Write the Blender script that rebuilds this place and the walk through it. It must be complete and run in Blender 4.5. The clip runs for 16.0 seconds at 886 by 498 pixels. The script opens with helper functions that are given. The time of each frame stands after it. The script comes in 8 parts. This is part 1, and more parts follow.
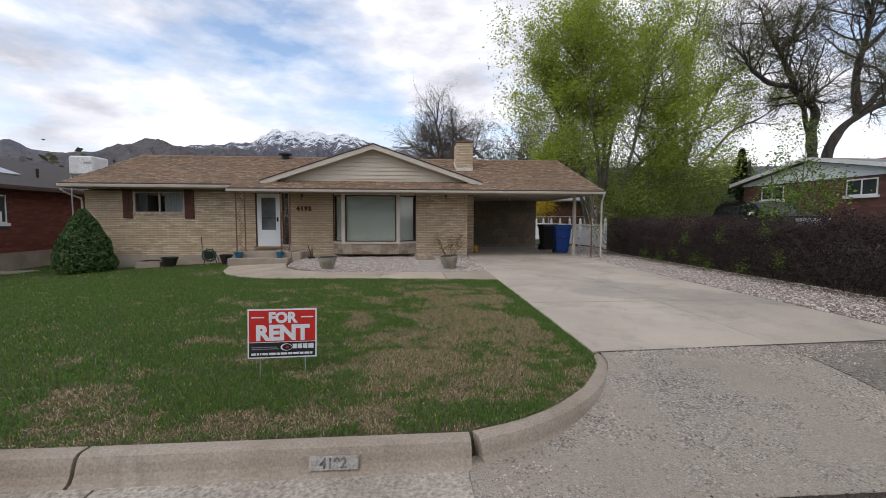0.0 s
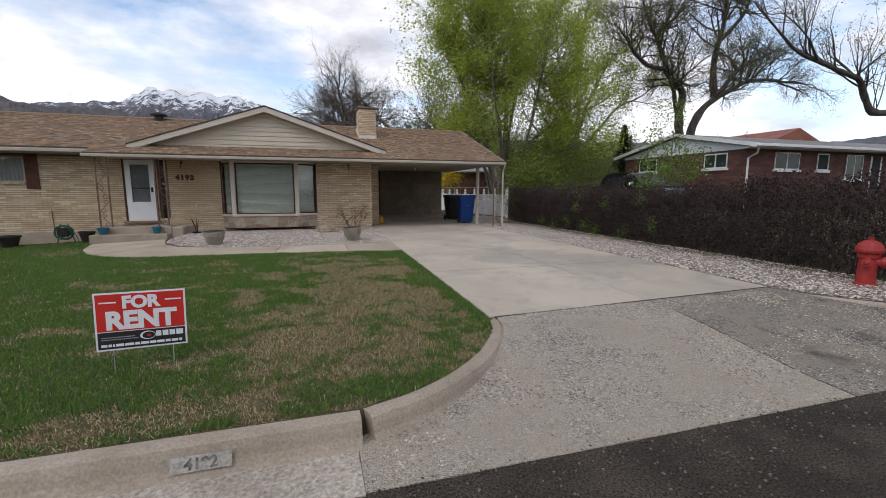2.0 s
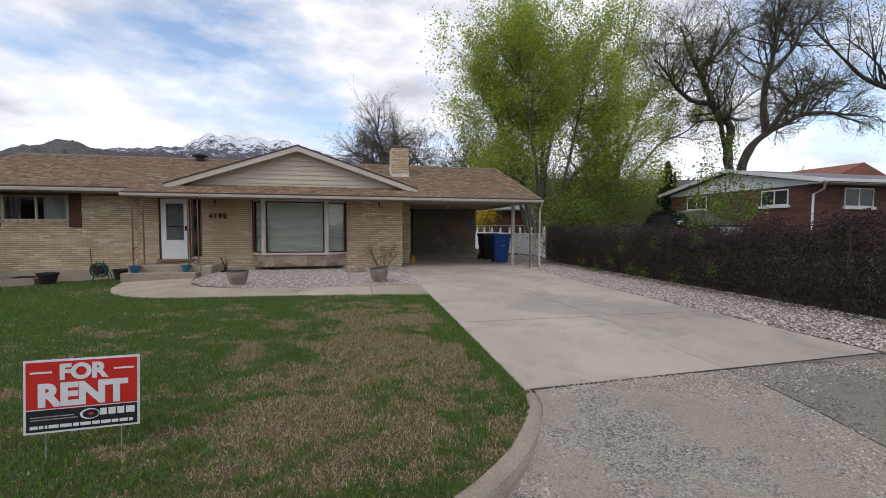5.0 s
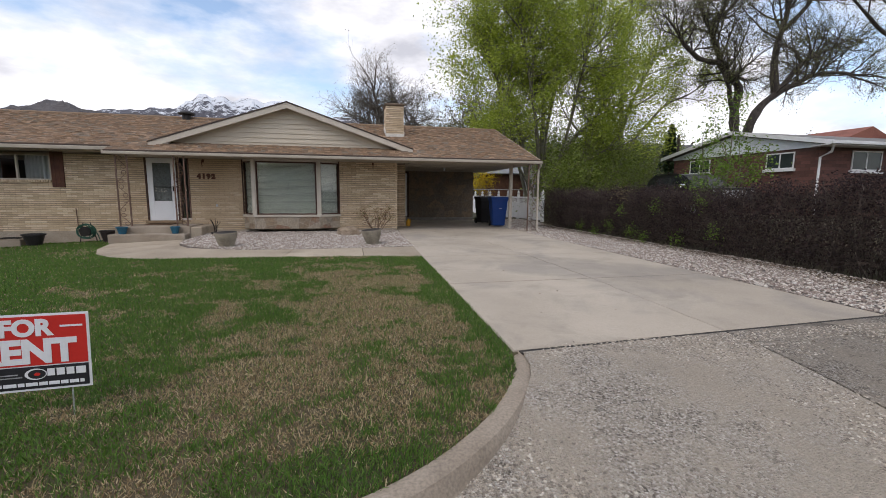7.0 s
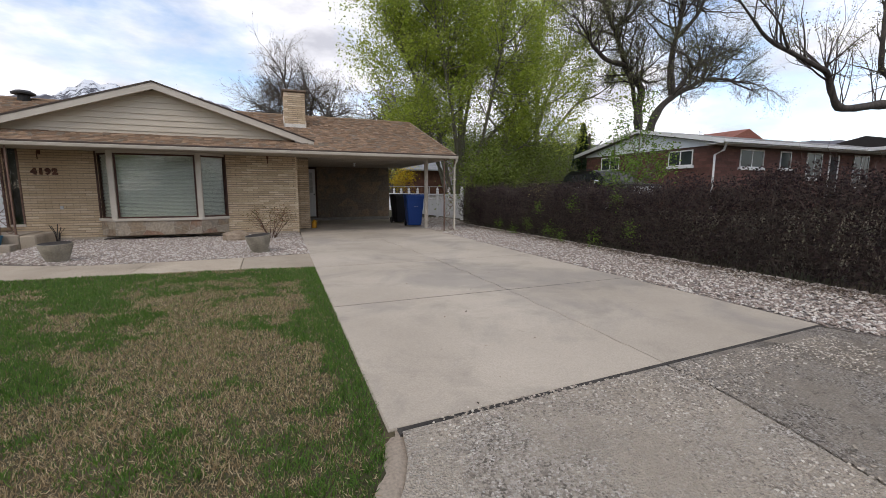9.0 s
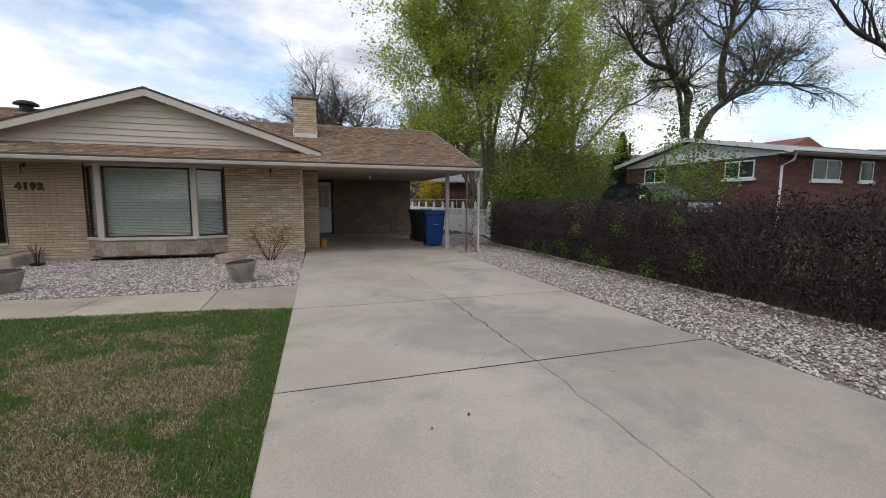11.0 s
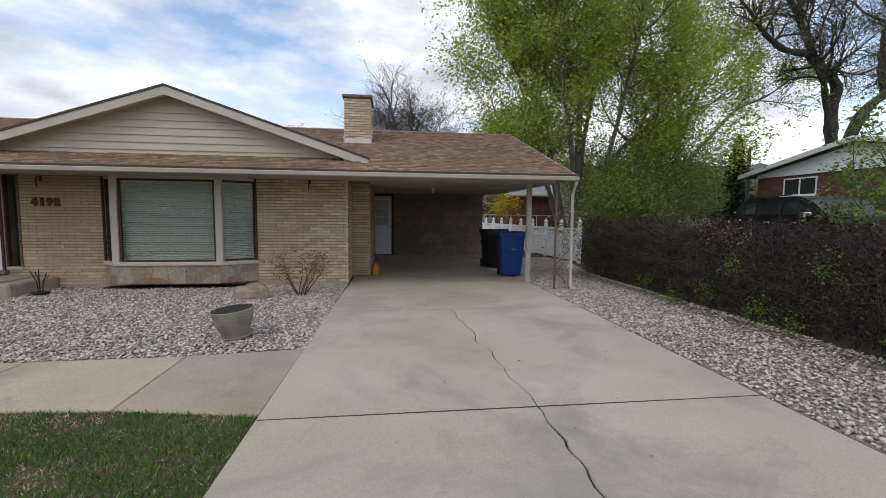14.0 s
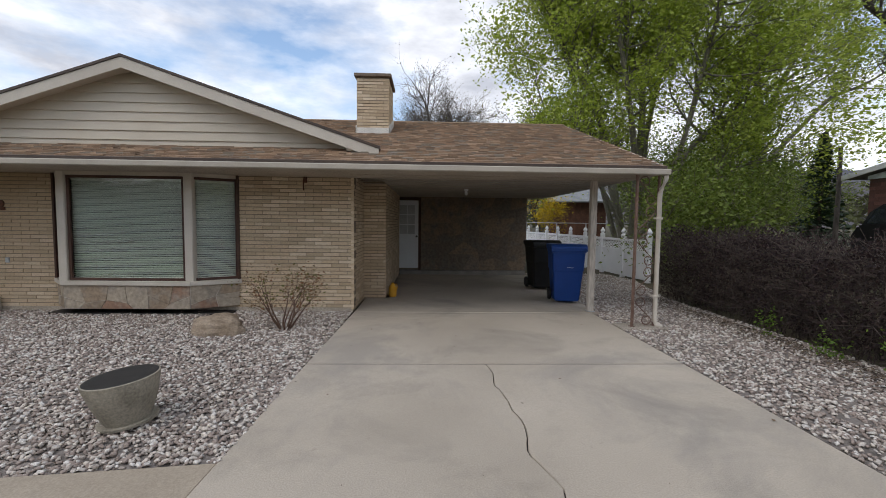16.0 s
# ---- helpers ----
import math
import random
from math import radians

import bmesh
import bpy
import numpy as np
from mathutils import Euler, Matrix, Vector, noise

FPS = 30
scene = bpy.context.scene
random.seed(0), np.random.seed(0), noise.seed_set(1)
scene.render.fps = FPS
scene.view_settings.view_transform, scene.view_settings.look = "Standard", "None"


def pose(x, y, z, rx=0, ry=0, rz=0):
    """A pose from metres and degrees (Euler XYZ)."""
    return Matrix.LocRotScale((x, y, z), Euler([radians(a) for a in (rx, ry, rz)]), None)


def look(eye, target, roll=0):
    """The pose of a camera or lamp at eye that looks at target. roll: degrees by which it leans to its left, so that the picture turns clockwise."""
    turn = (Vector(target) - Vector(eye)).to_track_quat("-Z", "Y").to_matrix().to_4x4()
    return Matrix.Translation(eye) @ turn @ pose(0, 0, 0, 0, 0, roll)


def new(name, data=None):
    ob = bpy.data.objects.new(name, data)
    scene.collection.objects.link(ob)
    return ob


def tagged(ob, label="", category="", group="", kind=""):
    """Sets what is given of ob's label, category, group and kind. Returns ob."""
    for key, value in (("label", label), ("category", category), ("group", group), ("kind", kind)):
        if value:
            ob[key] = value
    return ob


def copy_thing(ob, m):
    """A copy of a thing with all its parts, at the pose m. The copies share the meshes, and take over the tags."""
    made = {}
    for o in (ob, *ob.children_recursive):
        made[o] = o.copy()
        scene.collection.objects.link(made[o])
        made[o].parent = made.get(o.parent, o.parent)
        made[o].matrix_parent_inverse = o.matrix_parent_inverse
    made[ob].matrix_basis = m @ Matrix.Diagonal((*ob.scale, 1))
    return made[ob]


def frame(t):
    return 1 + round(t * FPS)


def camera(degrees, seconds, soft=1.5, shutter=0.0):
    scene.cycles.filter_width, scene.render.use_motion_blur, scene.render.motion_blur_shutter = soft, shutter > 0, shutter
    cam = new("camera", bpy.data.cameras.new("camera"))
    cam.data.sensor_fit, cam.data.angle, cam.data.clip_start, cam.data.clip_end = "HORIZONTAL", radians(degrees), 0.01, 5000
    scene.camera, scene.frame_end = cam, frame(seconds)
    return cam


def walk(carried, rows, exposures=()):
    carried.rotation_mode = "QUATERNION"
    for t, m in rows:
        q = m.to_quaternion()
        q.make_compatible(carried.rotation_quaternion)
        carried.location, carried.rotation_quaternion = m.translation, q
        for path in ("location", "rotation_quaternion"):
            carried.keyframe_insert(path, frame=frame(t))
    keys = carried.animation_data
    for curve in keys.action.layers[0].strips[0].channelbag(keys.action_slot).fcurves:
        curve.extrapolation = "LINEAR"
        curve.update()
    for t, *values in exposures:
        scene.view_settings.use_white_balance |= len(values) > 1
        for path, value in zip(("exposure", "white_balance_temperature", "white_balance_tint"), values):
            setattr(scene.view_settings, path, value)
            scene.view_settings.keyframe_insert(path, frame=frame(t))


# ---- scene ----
cam = camera(92.5, 16.0, soft=0.9)
PATH = [
    (0, (-1.108, -0.616, 1.717), (-0.957, 1.373, 1.576), 0.2),
    (0.5, (-1.105, -0.61, 1.723), (-0.942, 1.381, 1.622), 0.2),
    (1, (-1.112, -0.593, 1.725), (-0.931, 1.397, 1.651), 0.2),
    (1.5, (-1.055, -0.577, 1.716), (-0.725, 1.394, 1.643), 0.1),
    (2, (-0.932, -0.451, 1.672), (-0.368, 1.448, 1.399), 0.1),
    (2.5, (-0.729, -0.232, 1.713), (-0.077, 1.645, 1.485), 0.1),
    (3, (-0.634, -0.078, 1.719), (0.068, 1.785, 1.529), 0.1),
    (3.5, (-0.574, 0.125, 1.73), (0.084, 2.01, 1.624), 0.1),
    (4, (-0.556, 0.222, 1.732), (0.064, 2.123, 1.738), 0.0),
    (4.5, (-0.569, 0.269, 1.724), (-0.058, 2.202, 1.727), 0.1),
    (5, (-0.599, 0.307, 1.711), (-0.195, 2.263, 1.613), 0.2),
    (5.2, (-0.606, 0.313, 1.704), (-0.226, 2.271, 1.565), 0.2),
    (7.3, (-0.308, 0.652, 1.588), (0.113, 2.59, 1.328), 0.4),
    (7.5, (-0.219, 0.736, 1.614), (0.307, 2.65, 1.365), 0.4),
    (8, (-0.015, 1.021, 1.608), (0.634, 2.889, 1.303), 0.2),
    (8.5, (0.163, 1.36, 1.603), (0.864, 3.208, 1.299), 0.3),
    (8.7, (0.239, 1.479, 1.597), (0.973, 3.317, 1.31), 0.2),
    (10.8, (1.145, 2.942, 1.773), (1.802, 4.817, 1.543), 0.2),
    (11, (1.257, 3.148, 1.777), (1.853, 5.044, 1.555), 0.3),
    (11.5, (1.391, 3.557, 1.843), (1.827, 5.491, 1.58), 0.4),
    (12, (1.547, 3.989, 1.829), (1.914, 5.944, 1.618), 0.4),
    (12.5, (1.703, 4.473, 1.866), (1.862, 6.452, 1.622), 0.4),
    (13, (1.729, 4.958, 1.913), (1.84, 6.933, 1.618), 0.6),
    (13.5, (1.913, 5.418, 1.901), (2.138, 7.397, 1.722), 0.5),
    (14, (2.044, 5.964, 1.891), (2.296, 7.941, 1.732), 0.5),
    (14.5, (2.128, 6.556, 1.9), (2.301, 8.544, 1.775), 0.5),
    (15, (2.22, 7.141, 1.873), (2.38, 9.13, 1.734), 0.6),
    (15.5, (2.385, 7.769, 1.888), (2.435, 9.763, 1.737), 0.6),
    (16, (2.42, 8.354, 1.894), (2.493, 10.349, 1.768), 0.7),
]
walk(cam, [(t, look(eye, target, roll)) for t, eye, target, roll in PATH], [(0, 0.0, 6640, 12), (5, -0.04, 6620, 12), (7.5, 0.08, 6750, 13), (8.5, 0.08, 6750, 13), (11, 0.0, 6520, 10), (16, 0.0, 6520, 10)])

# ---- light ----
world = bpy.data.worlds.new("sky")
scene.world = world
world.use_nodes = True
SUN_ELEV, SUN_AZ = 48.0, 228.0


def build_sky():
    nt = world.node_tree
    nt.nodes.clear()
    n, l = nt.nodes.new, nt.links.new
    out, bg = n("ShaderNodeOutputWorld"), n("ShaderNodeBackground")
    sky = n("ShaderNodeTexSky")
    sky.sky_type, sky.sun_disc = "NISHITA", False
    sky.sun_elevation, sky.sun_rotation = radians(SUN_ELEV), radians(SUN_AZ)
    sky.air_density, sky.dust_density, sky.ozone_density = 1.0, 0.4, 1.6
    tc, mp = n("ShaderNodeTexCoord"), n("ShaderNodeMapping")
    mp.inputs["Location"].default_value = (0.35, 0.2, 0.3)
    mp.inputs["Scale"].default_value = (1.0, 1.0, 2.6)
    l(tc.outputs["Generated"], mp.inputs["Vector"])
    big, small = n("ShaderNodeTexNoise"), n("ShaderNodeTexNoise")
    for node, s, d in ((big, 2.3, 9.0), (small, 6.0, 8.0)):
        node.inputs["Scale"].default_value, node.inputs["Detail"].default_value = s, d
        node.inputs["Roughness"].default_value = 0.55
        l(mp.outputs["Vector"], node.inputs["Vector"])
    cover = n("ShaderNodeValToRGB")
    cover.color_ramp.elements[0].position, cover.color_ramp.elements[1].position = 0.35, 0.53
    l(big.outputs["Fac"], cover.inputs["Fac"])
    tone = n("ShaderNodeValToRGB")
    tone.color_ramp.elements[0].position, tone.color_ramp.elements[1].position = 0.3, 0.7
    tone.color_ramp.elements[0].color = (6.2, 6.5, 7.4, 1)
    tone.color_ramp.elements[1].color = (12.6, 12.9, 13.6, 1)
    l(small.outputs["Fac"], tone.inputs["Fac"])
    mix = n("ShaderNodeMix")
    mix.data_type = "RGBA"
    l(cover.outputs["Color"], mix.inputs["Factor"])
    gain = n("ShaderNodeMix")
    gain.data_type, gain.blend_type = "RGBA", "MULTIPLY"
    gain.inputs["Factor"].default_value = 1.0
    gain.inputs[7].default_value = (2.3, 2.2, 2.1, 1)
    l(sky.outputs["Color"], gain.inputs[6])
    l(gain.outputs[2], mix.inputs[6])
    l(tone.outputs["Color"], mix.inputs[7])
    l(mix.outputs[2], bg.inputs["Color"])
    bg.inputs["Strength"].default_value = 0.1
    l(bg.outputs["Background"], out.inputs["Surface"])


build_sky()
sun = new("sun", bpy.data.lights.new("sun", "SUN"))
sun.data.energy, sun.data.angle, sun.data.color = 0.8, radians(25), (1.0, 0.97, 0.93)
a, e = radians(SUN_AZ), radians(SUN_ELEV)
sun.matrix_world = look((0, 0, 60), (-math.sin(a) * math.cos(e), -math.cos(a) * math.cos(e), 60 - math.sin(e)))


# ---- materials ----
def material(name, c1, c2, scale=3.0, fine=60.0, rough=0.8, bump=0.25, metal=0.0, rand=0.0, island=False, grain=0.25, spec=0.4, dist=0.01, stretch=(1, 1, 1)):
    """Two colours mixed by broad noise, with fine grain, relief and, for separate pieces, a shift of tone from piece to piece."""
    m = bpy.data.materials.new(name)
    m.use_nodes = True
    nt = m.node_tree
    n, l = nt.nodes.new, nt.links.new
    b = nt.nodes["Principled BSDF"]
    geo, mp = n("ShaderNodeNewGeometry"), n("ShaderNodeMapping")
    mp.inputs["Scale"].default_value = stretch
    l(geo.outputs["Position"], mp.inputs["Vector"])
    n1, n2 = n("ShaderNodeTexNoise"), n("ShaderNodeTexNoise")
    n1.inputs["Scale"].default_value, n1.inputs["Detail"].default_value = scale, 5.0
    n2.inputs["Scale"].default_value, n2.inputs["Detail"].default_value = fine, 4.0
    for k in (n1, n2):
        l(mp.outputs["Vector"], k.inputs["Vector"])
    r = n("ShaderNodeValToRGB")
    r.color_ramp.elements[0].position, r.color_ramp.elements[1].position = 0.35, 0.65
    r.color_ramp.elements[0].color, r.color_ramp.elements[1].color = (*c1, 1), (*c2, 1)
    l(n1.outputs["Fac"], r.inputs["Fac"])
    g = n("ShaderNodeMapRange")
    g.inputs["From Min"].default_value, g.inputs["From Max"].default_value = 0.3, 0.7
    g.inputs["To Min"].default_value, g.inputs["To Max"].default_value = 1 - grain, 1 + grain
    l(n2.outputs["Fac"], g.inputs["Value"])
    hs = n("ShaderNodeHueSaturation")
    l(r.outputs["Color"], hs.inputs["Color"])
    if rand:
        src = geo.outputs["Random Per Island"] if island else n("ShaderNodeObjectInfo").outputs["Random"]
        k = n("ShaderNodeMapRange")
        k.inputs["To Min"].default_value, k.inputs["To Max"].default_value = 1 - rand, 1 + rand
        l(src, k.inputs["Value"])
        mul = n("ShaderNodeMath")
        mul.operation = "MULTIPLY"
        l(k.outputs["Result"], mul.inputs[0])
        l(g.outputs["Result"], mul.inputs[1])
        l(mul.outputs["Value"], hs.inputs["Value"])
    else:
        l(g.outputs["Result"], hs.inputs["Value"])
    l(hs.outputs["Color"], b.inputs["Base Color"])
    b.inputs["Roughness"].default_value, b.inputs["Metallic"].default_value = rough, metal
    b.inputs["Specular IOR Level"].default_value = spec
    if bump:
        bp = n("ShaderNodeBump")
        bp.inputs["Strength"].default_value, bp.inputs["Distance"].default_value = bump, dist
        l(n2.outputs["Fac"], bp.inputs["Height"])
        l(bp.outputs["Normal"], b.inputs["Normal"])
    return m


def pieces_material(name, colours, rand=0.15, island=True, rough=0.85, fine=80.0, bump=0.4, wear=None, wear_scale=1.0, translucent=0.0):
    """Colours dealt out from piece to piece, with grain, and a broad second tone (wear) where given."""
    m = material(name, colours[0], colours[0], fine=fine, rough=rough, bump=bump)
    nt = m.node_tree
    n, l = nt.nodes.new, nt.links.new
    geo = n("ShaderNodeNewGeometry")
    src = geo.outputs["Random Per Island"] if island else n("ShaderNodeObjectInfo").outputs["Random"]
    r = n("ShaderNodeValToRGB")
    r.color_ramp.interpolation = "CONSTANT"
    for i, c in enumerate(colours):
        el = r.color_ramp.elements[i] if i < 2 else r.color_ramp.elements.new(0.5)
        el.position, el.color = i / len(colours), (*c, 1)
    l(src, r.inputs["Fac"])
    last = r.outputs["Color"]
    if wear:
        nz, rr, mx = n("ShaderNodeTexNoise"), n("ShaderNodeValToRGB"), n("ShaderNodeMix")
        nz.inputs["Scale"].default_value, nz.inputs["Detail"].default_value = wear_scale, 6
        l(geo.outputs["Position"], nz.inputs["Vector"])
        rr.color_ramp.elements[0].position, rr.color_ramp.elements[1].position = 0.45, 0.68
        l(nz.outputs["Fac"], rr.inputs["Fac"])
        mx.data_type = "RGBA"
        l(rr.outputs["Color"], mx.inputs["Factor"])
        l(last, mx.inputs[6])
        mx.inputs[7].default_value = (*wear, 1)
        last = mx.outputs[2]
    for node in nt.nodes:
        if node.bl_idname == "ShaderNodeHueSaturation":
            l(last, node.inputs["Color"])
            hs = node
    if translucent:
        b, out = nt.nodes["Principled BSDF"], nt.nodes["Material Output"]
        tr, ad = n("ShaderNodeBsdfTranslucent"), n("ShaderNodeMixShader")
        l(hs.outputs["Color"], tr.inputs["Color"])
        ad.inputs["Fac"].default_value = translucent
        l(b.outputs["BSDF"], ad.inputs[1])
        l(tr.outputs["BSDF"], ad.inputs[2])
        l(ad.outputs["Shader"], out.inputs["Surface"])
    return m


def glass_material(name, tint=(0.975, 0.99, 0.982)):
    m = bpy.data.materials.new(name)
    m.use_nodes = True
    b = m.node_tree.nodes["Principled BSDF"]
    b.inputs["Base Color"].default_value = (*tint, 1)
    b.inputs["Transmission Weight"].default_value, b.inputs["Roughness"].default_value = 1.0, 0.01
    b.inputs["IOR"].default_value = 1.45
    return m


CONCRETE = material("concrete", (0.385, 0.332, 0.268), (0.475, 0.413, 0.338), 0.55, 90, 0.9, 0.25, rand=0.05, grain=0.12)
OLD_CONCRETE = material("old_concrete", (0.29, 0.25, 0.205), (0.41, 0.36, 0.30), 1.6, 45, 0.92, 0.8, grain=0.4, dist=0.02)


def aggregate_material(name, shade=1.0, bare=0.43):
    """Worn concrete whose surface has flaked off in places down to pale and dark stones."""
    m = material(name, tuple(shade * c for c in (0.38, 0.325, 0.262)), tuple(shade * c for c in (0.46, 0.40, 0.325)), 1.1, 60, 0.92, 0.5, grain=0.18)
    nt = m.node_tree
    n, l = nt.nodes.new, nt.links.new
    geo = n("ShaderNodeNewGeometry")
    where, vor = n("ShaderNodeTexNoise"), n("ShaderNodeTexVoronoi")
    where.inputs["Scale"].default_value, where.inputs["Detail"].default_value, where.inputs["Roughness"].default_value = 1.1, 9.0, 0.72
    vor.inputs["Scale"].default_value = 85.0
    for k in (where, vor):
        l(geo.outputs["Position"], k.inputs["Vector"])
    wr, stones = n("ShaderNodeValToRGB"), n("ShaderNodeValToRGB")
    wr.color_ramp.elements[0].position, wr.color_ramp.elements[1].position = bare, bare + 0.17
    l(where.outputs["Fac"], wr.inputs["Fac"])
    sep = n("ShaderNodeSeparateColor")
    l(vor.outputs["Color"], sep.inputs["Color"])
    stones.color_ramp.interpolation = "CONSTANT"
    tones = ((0.0, (0.13, 0.11, 0.09)), (0.14, (0.24, 0.205, 0.17)), (0.36, (0.35, 0.305, 0.255)), (0.68, (0.44, 0.395, 0.345)), (0.9, (0.58, 0.54, 0.49)))
    for i, (pos, c) in enumerate(tones):
        el = stones.color_ramp.elements[i] if i < 2 else stones.color_ramp.elements.new(pos)
        el.position, el.color = pos, (*(shade * q for q in c), 1)
    l(sep.outputs["Red"], stones.inputs["Fac"])
    mx = n("ShaderNodeMix")
    mx.data_type = "RGBA"
    l(wr.outputs["Color"], mx.inputs["Factor"])
    hs = next(q for q in nt.nodes if q.bl_idname == "ShaderNodeHueSaturation")
    l(hs.outputs["Color"], mx.inputs[6])
    l(stones.outputs["Color"], mx.inputs[7])
    b = nt.nodes["Principled BSDF"]
    l(mx.outputs[2], b.inputs["Base Color"])
    bp = n("ShaderNodeBump")
    bp.inputs["Strength"].default_value, bp.inputs["Distance"].default_value = 0.85, 0.03
    l(vor.outputs["Distance"], bp.inputs["Height"])
    l(bp.outputs["Normal"], b.inputs["Normal"])
    return m


def stained(m, colour, scale, lo, hi, most):
    """Lays old stains of uneven outline over a surface's own colour."""
    nt = m.node_tree
    n, l = nt.nodes.new, nt.links.new
    b = nt.nodes["Principled BSDF"]
    own = b.inputs["Base Color"].links[0].from_socket
    geo, nz, r, mx = n("ShaderNodeNewGeometry"), n("ShaderNodeTexNoise"), n("ShaderNodeMapRange"), n("ShaderNodeMix")
    nz.inputs["Scale"].default_value, nz.inputs["Detail"].default_value, nz.inputs["Roughness"].default_value, nz.inputs["Distortion"].default_value = scale, 8, 0.65, 0.6
    l(geo.outputs["Position"], nz.inputs["Vector"])
    r.inputs["From Min"].default_value, r.inputs["From Max"].default_value, r.inputs["To Max"].default_value = lo, hi, most
    l(nz.outputs["Fac"], r.inputs["Value"])
    mx.data_type = "RGBA"
    l(r.outputs["Result"], mx.inputs["Factor"])
    l(own, mx.inputs[6])
    mx.inputs[7].default_value = (*colour, 1)
    l(mx.outputs[2], b.inputs["Base Color"])
    return m


AGGREGATE = aggregate_material("exposed_aggregate", 1.16)
stained(AGGREGATE, (0.14, 0.12, 0.096), 0.75, 0.56, 0.72, 0.35)
AGGREGATE_WORN = stained(aggregate_material("worn_aggregate", 0.84, 0.38), (0.075, 0.066, 0.055), 1.3, 0.48, 0.66, 0.75)
stained(AGGREGATE_WORN, (0.045, 0.038, 0.03), 11.0, 0.60, 0.66, 0.7)
stained(AGGREGATE_WORN, (0.42, 0.38, 0.32), 19.0, 0.63, 0.67, 0.6)
stained(AGGREGATE, (0.085, 0.073, 0.058), 14.0, 0.64, 0.69, 0.55)
stained(AGGREGATE, (0.56, 0.50, 0.42), 17.0, 0.61, 0.66, 0.7)
stained(CONCRETE, (0.17, 0.155, 0.13), 0.9, 0.52, 0.74, 0.5)
stained(CONCRETE, (0.22, 0.205, 0.19), 0.42, 0.5, 0.62, 0.45)
stained(CONCRETE, (0.13, 0.115, 0.10), 7.0, 0.66, 0.74, 0.35)
JOINT_DIRT = material("joint_dirt", (0.03, 0.027, 0.024), (0.06, 0.052, 0.045), 9, 60, 0.95, 0.5)
WALK_CONCRETE = material("walk_concrete", (0.34, 0.28, 0.212), (0.43, 0.362, 0.28), 1.0, 70, 0.9, 0.3, rand=0.12, grain=0.15)
CURB = material("curb_concrete", (0.28, 0.228, 0.176), (0.36, 0.305, 0.245), 1.6, 60, 0.9, 0.5, grain=0.2)
ASPHALT = material("asphalt", (0.044, 0.035, 0.028), (0.078, 0.063, 0.05), 2.5, 70, 0.95, 1.0, grain=0.8, dist=0.03, spec=0.2)
SOIL = material("soil", (0.10, 0.075, 0.05), (0.17, 0.135, 0.09), 1.5, 40, 0.95, 0.7)
LAWN_SOIL = material("lawn_soil", (0.05, 0.05, 0.022), (0.095, 0.072, 0.042), 0.9, 45, 0.95, 0.8)
stained(WALK_CONCRETE, (0.15, 0.13, 0.10), 1.4, 0.54, 0.72, 0.5)
stained(CURB, (0.12, 0.10, 0.08), 2.2, 0.54, 0.74, 0.5)
MORTAR = material("mortar", (0.215, 0.165, 0.115), (0.29, 0.225, 0.165), 3, 80, 0.95, 0.5)
BRICK_TONES = [(0.63, 0.50, 0.355), (0.54, 0.42, 0.285), (0.69, 0.565, 0.41), (0.58, 0.445, 0.30), (0.48, 0.365, 0.245), (0.65, 0.535, 0.39)]
BRICK = pieces_material("buff_brick", BRICK_TONES, island=True, wear=(0.47, 0.345, 0.22), wear_scale=0.35)
BRICK_PIECE = pieces_material("buff_brick_piece", BRICK_TONES, island=False, wear=(0.47, 0.345, 0.22), wear_scale=0.35)
RED_BRICK = pieces_material("red_brick", [(0.17, 0.05, 0.032), (0.20, 0.062, 0.04), (0.145, 0.042, 0.03)], island=True)
MAROON_BRICK = pieces_material("maroon_brick", [(0.135, 0.062, 0.05), (0.16, 0.074, 0.06), (0.11, 0.052, 0.043)], island=True)
RED_MORTAR = material("red_mortar", (0.085, 0.05, 0.042), (0.115, 0.068, 0.056), 3, 60, 0.95)
SHINGLE = pieces_material("shingle", [(0.285, 0.182, 0.115), (0.18, 0.12, 0.08), (0.345, 0.232, 0.15), (0.235, 0.155, 0.10), (0.135, 0.10, 0.075), (0.205, 0.165, 0.125), (0.30, 0.185, 0.11)], fine=160, bump=0.6)
DARK_SHINGLE = pieces_material("dark_shingle", [(0.045, 0.038, 0.035), (0.06, 0.05, 0.045), (0.035, 0.031, 0.03)], fine=120)
GUTTER_PAINT = material("gutter_paint", (0.37, 0.325, 0.265), (0.44, 0.39, 0.325), 2, 50, 0.55, 0.08, grain=0.06)
TRIM = material("trim_paint", (0.50, 0.445, 0.375), (0.57, 0.515, 0.44), 2, 50, 0.55, 0.08, grain=0.05)
SIDING = material("siding_paint", (0.52, 0.455, 0.36), (0.57, 0.505, 0.41), 1.2, 60, 0.6, 0.06, grain=0.05)
DRIP = material("drip_edge", (0.05, 0.035, 0.028), (0.08, 0.055, 0.04), 3, 40, 0.5, 0.1)
# darker than TRIM: the shade under the eave is put into this colour
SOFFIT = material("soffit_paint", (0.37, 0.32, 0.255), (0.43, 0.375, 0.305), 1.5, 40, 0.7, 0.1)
WHITE = material("white_paint", (0.76, 0.77, 0.79), (0.80, 0.81, 0.83), 2, 40, 0.45, 0.04, grain=0.03)
VINYL = material("white_vinyl", (0.74, 0.74, 0.75), (0.80, 0.80, 0.81), 2, 40, 0.4, 0.03, grain=0.03)
BROWN_PAINT = material("brown_paint", (0.055, 0.026, 0.018), (0.085, 0.04, 0.026), 4, 50, 0.6, 0.2)
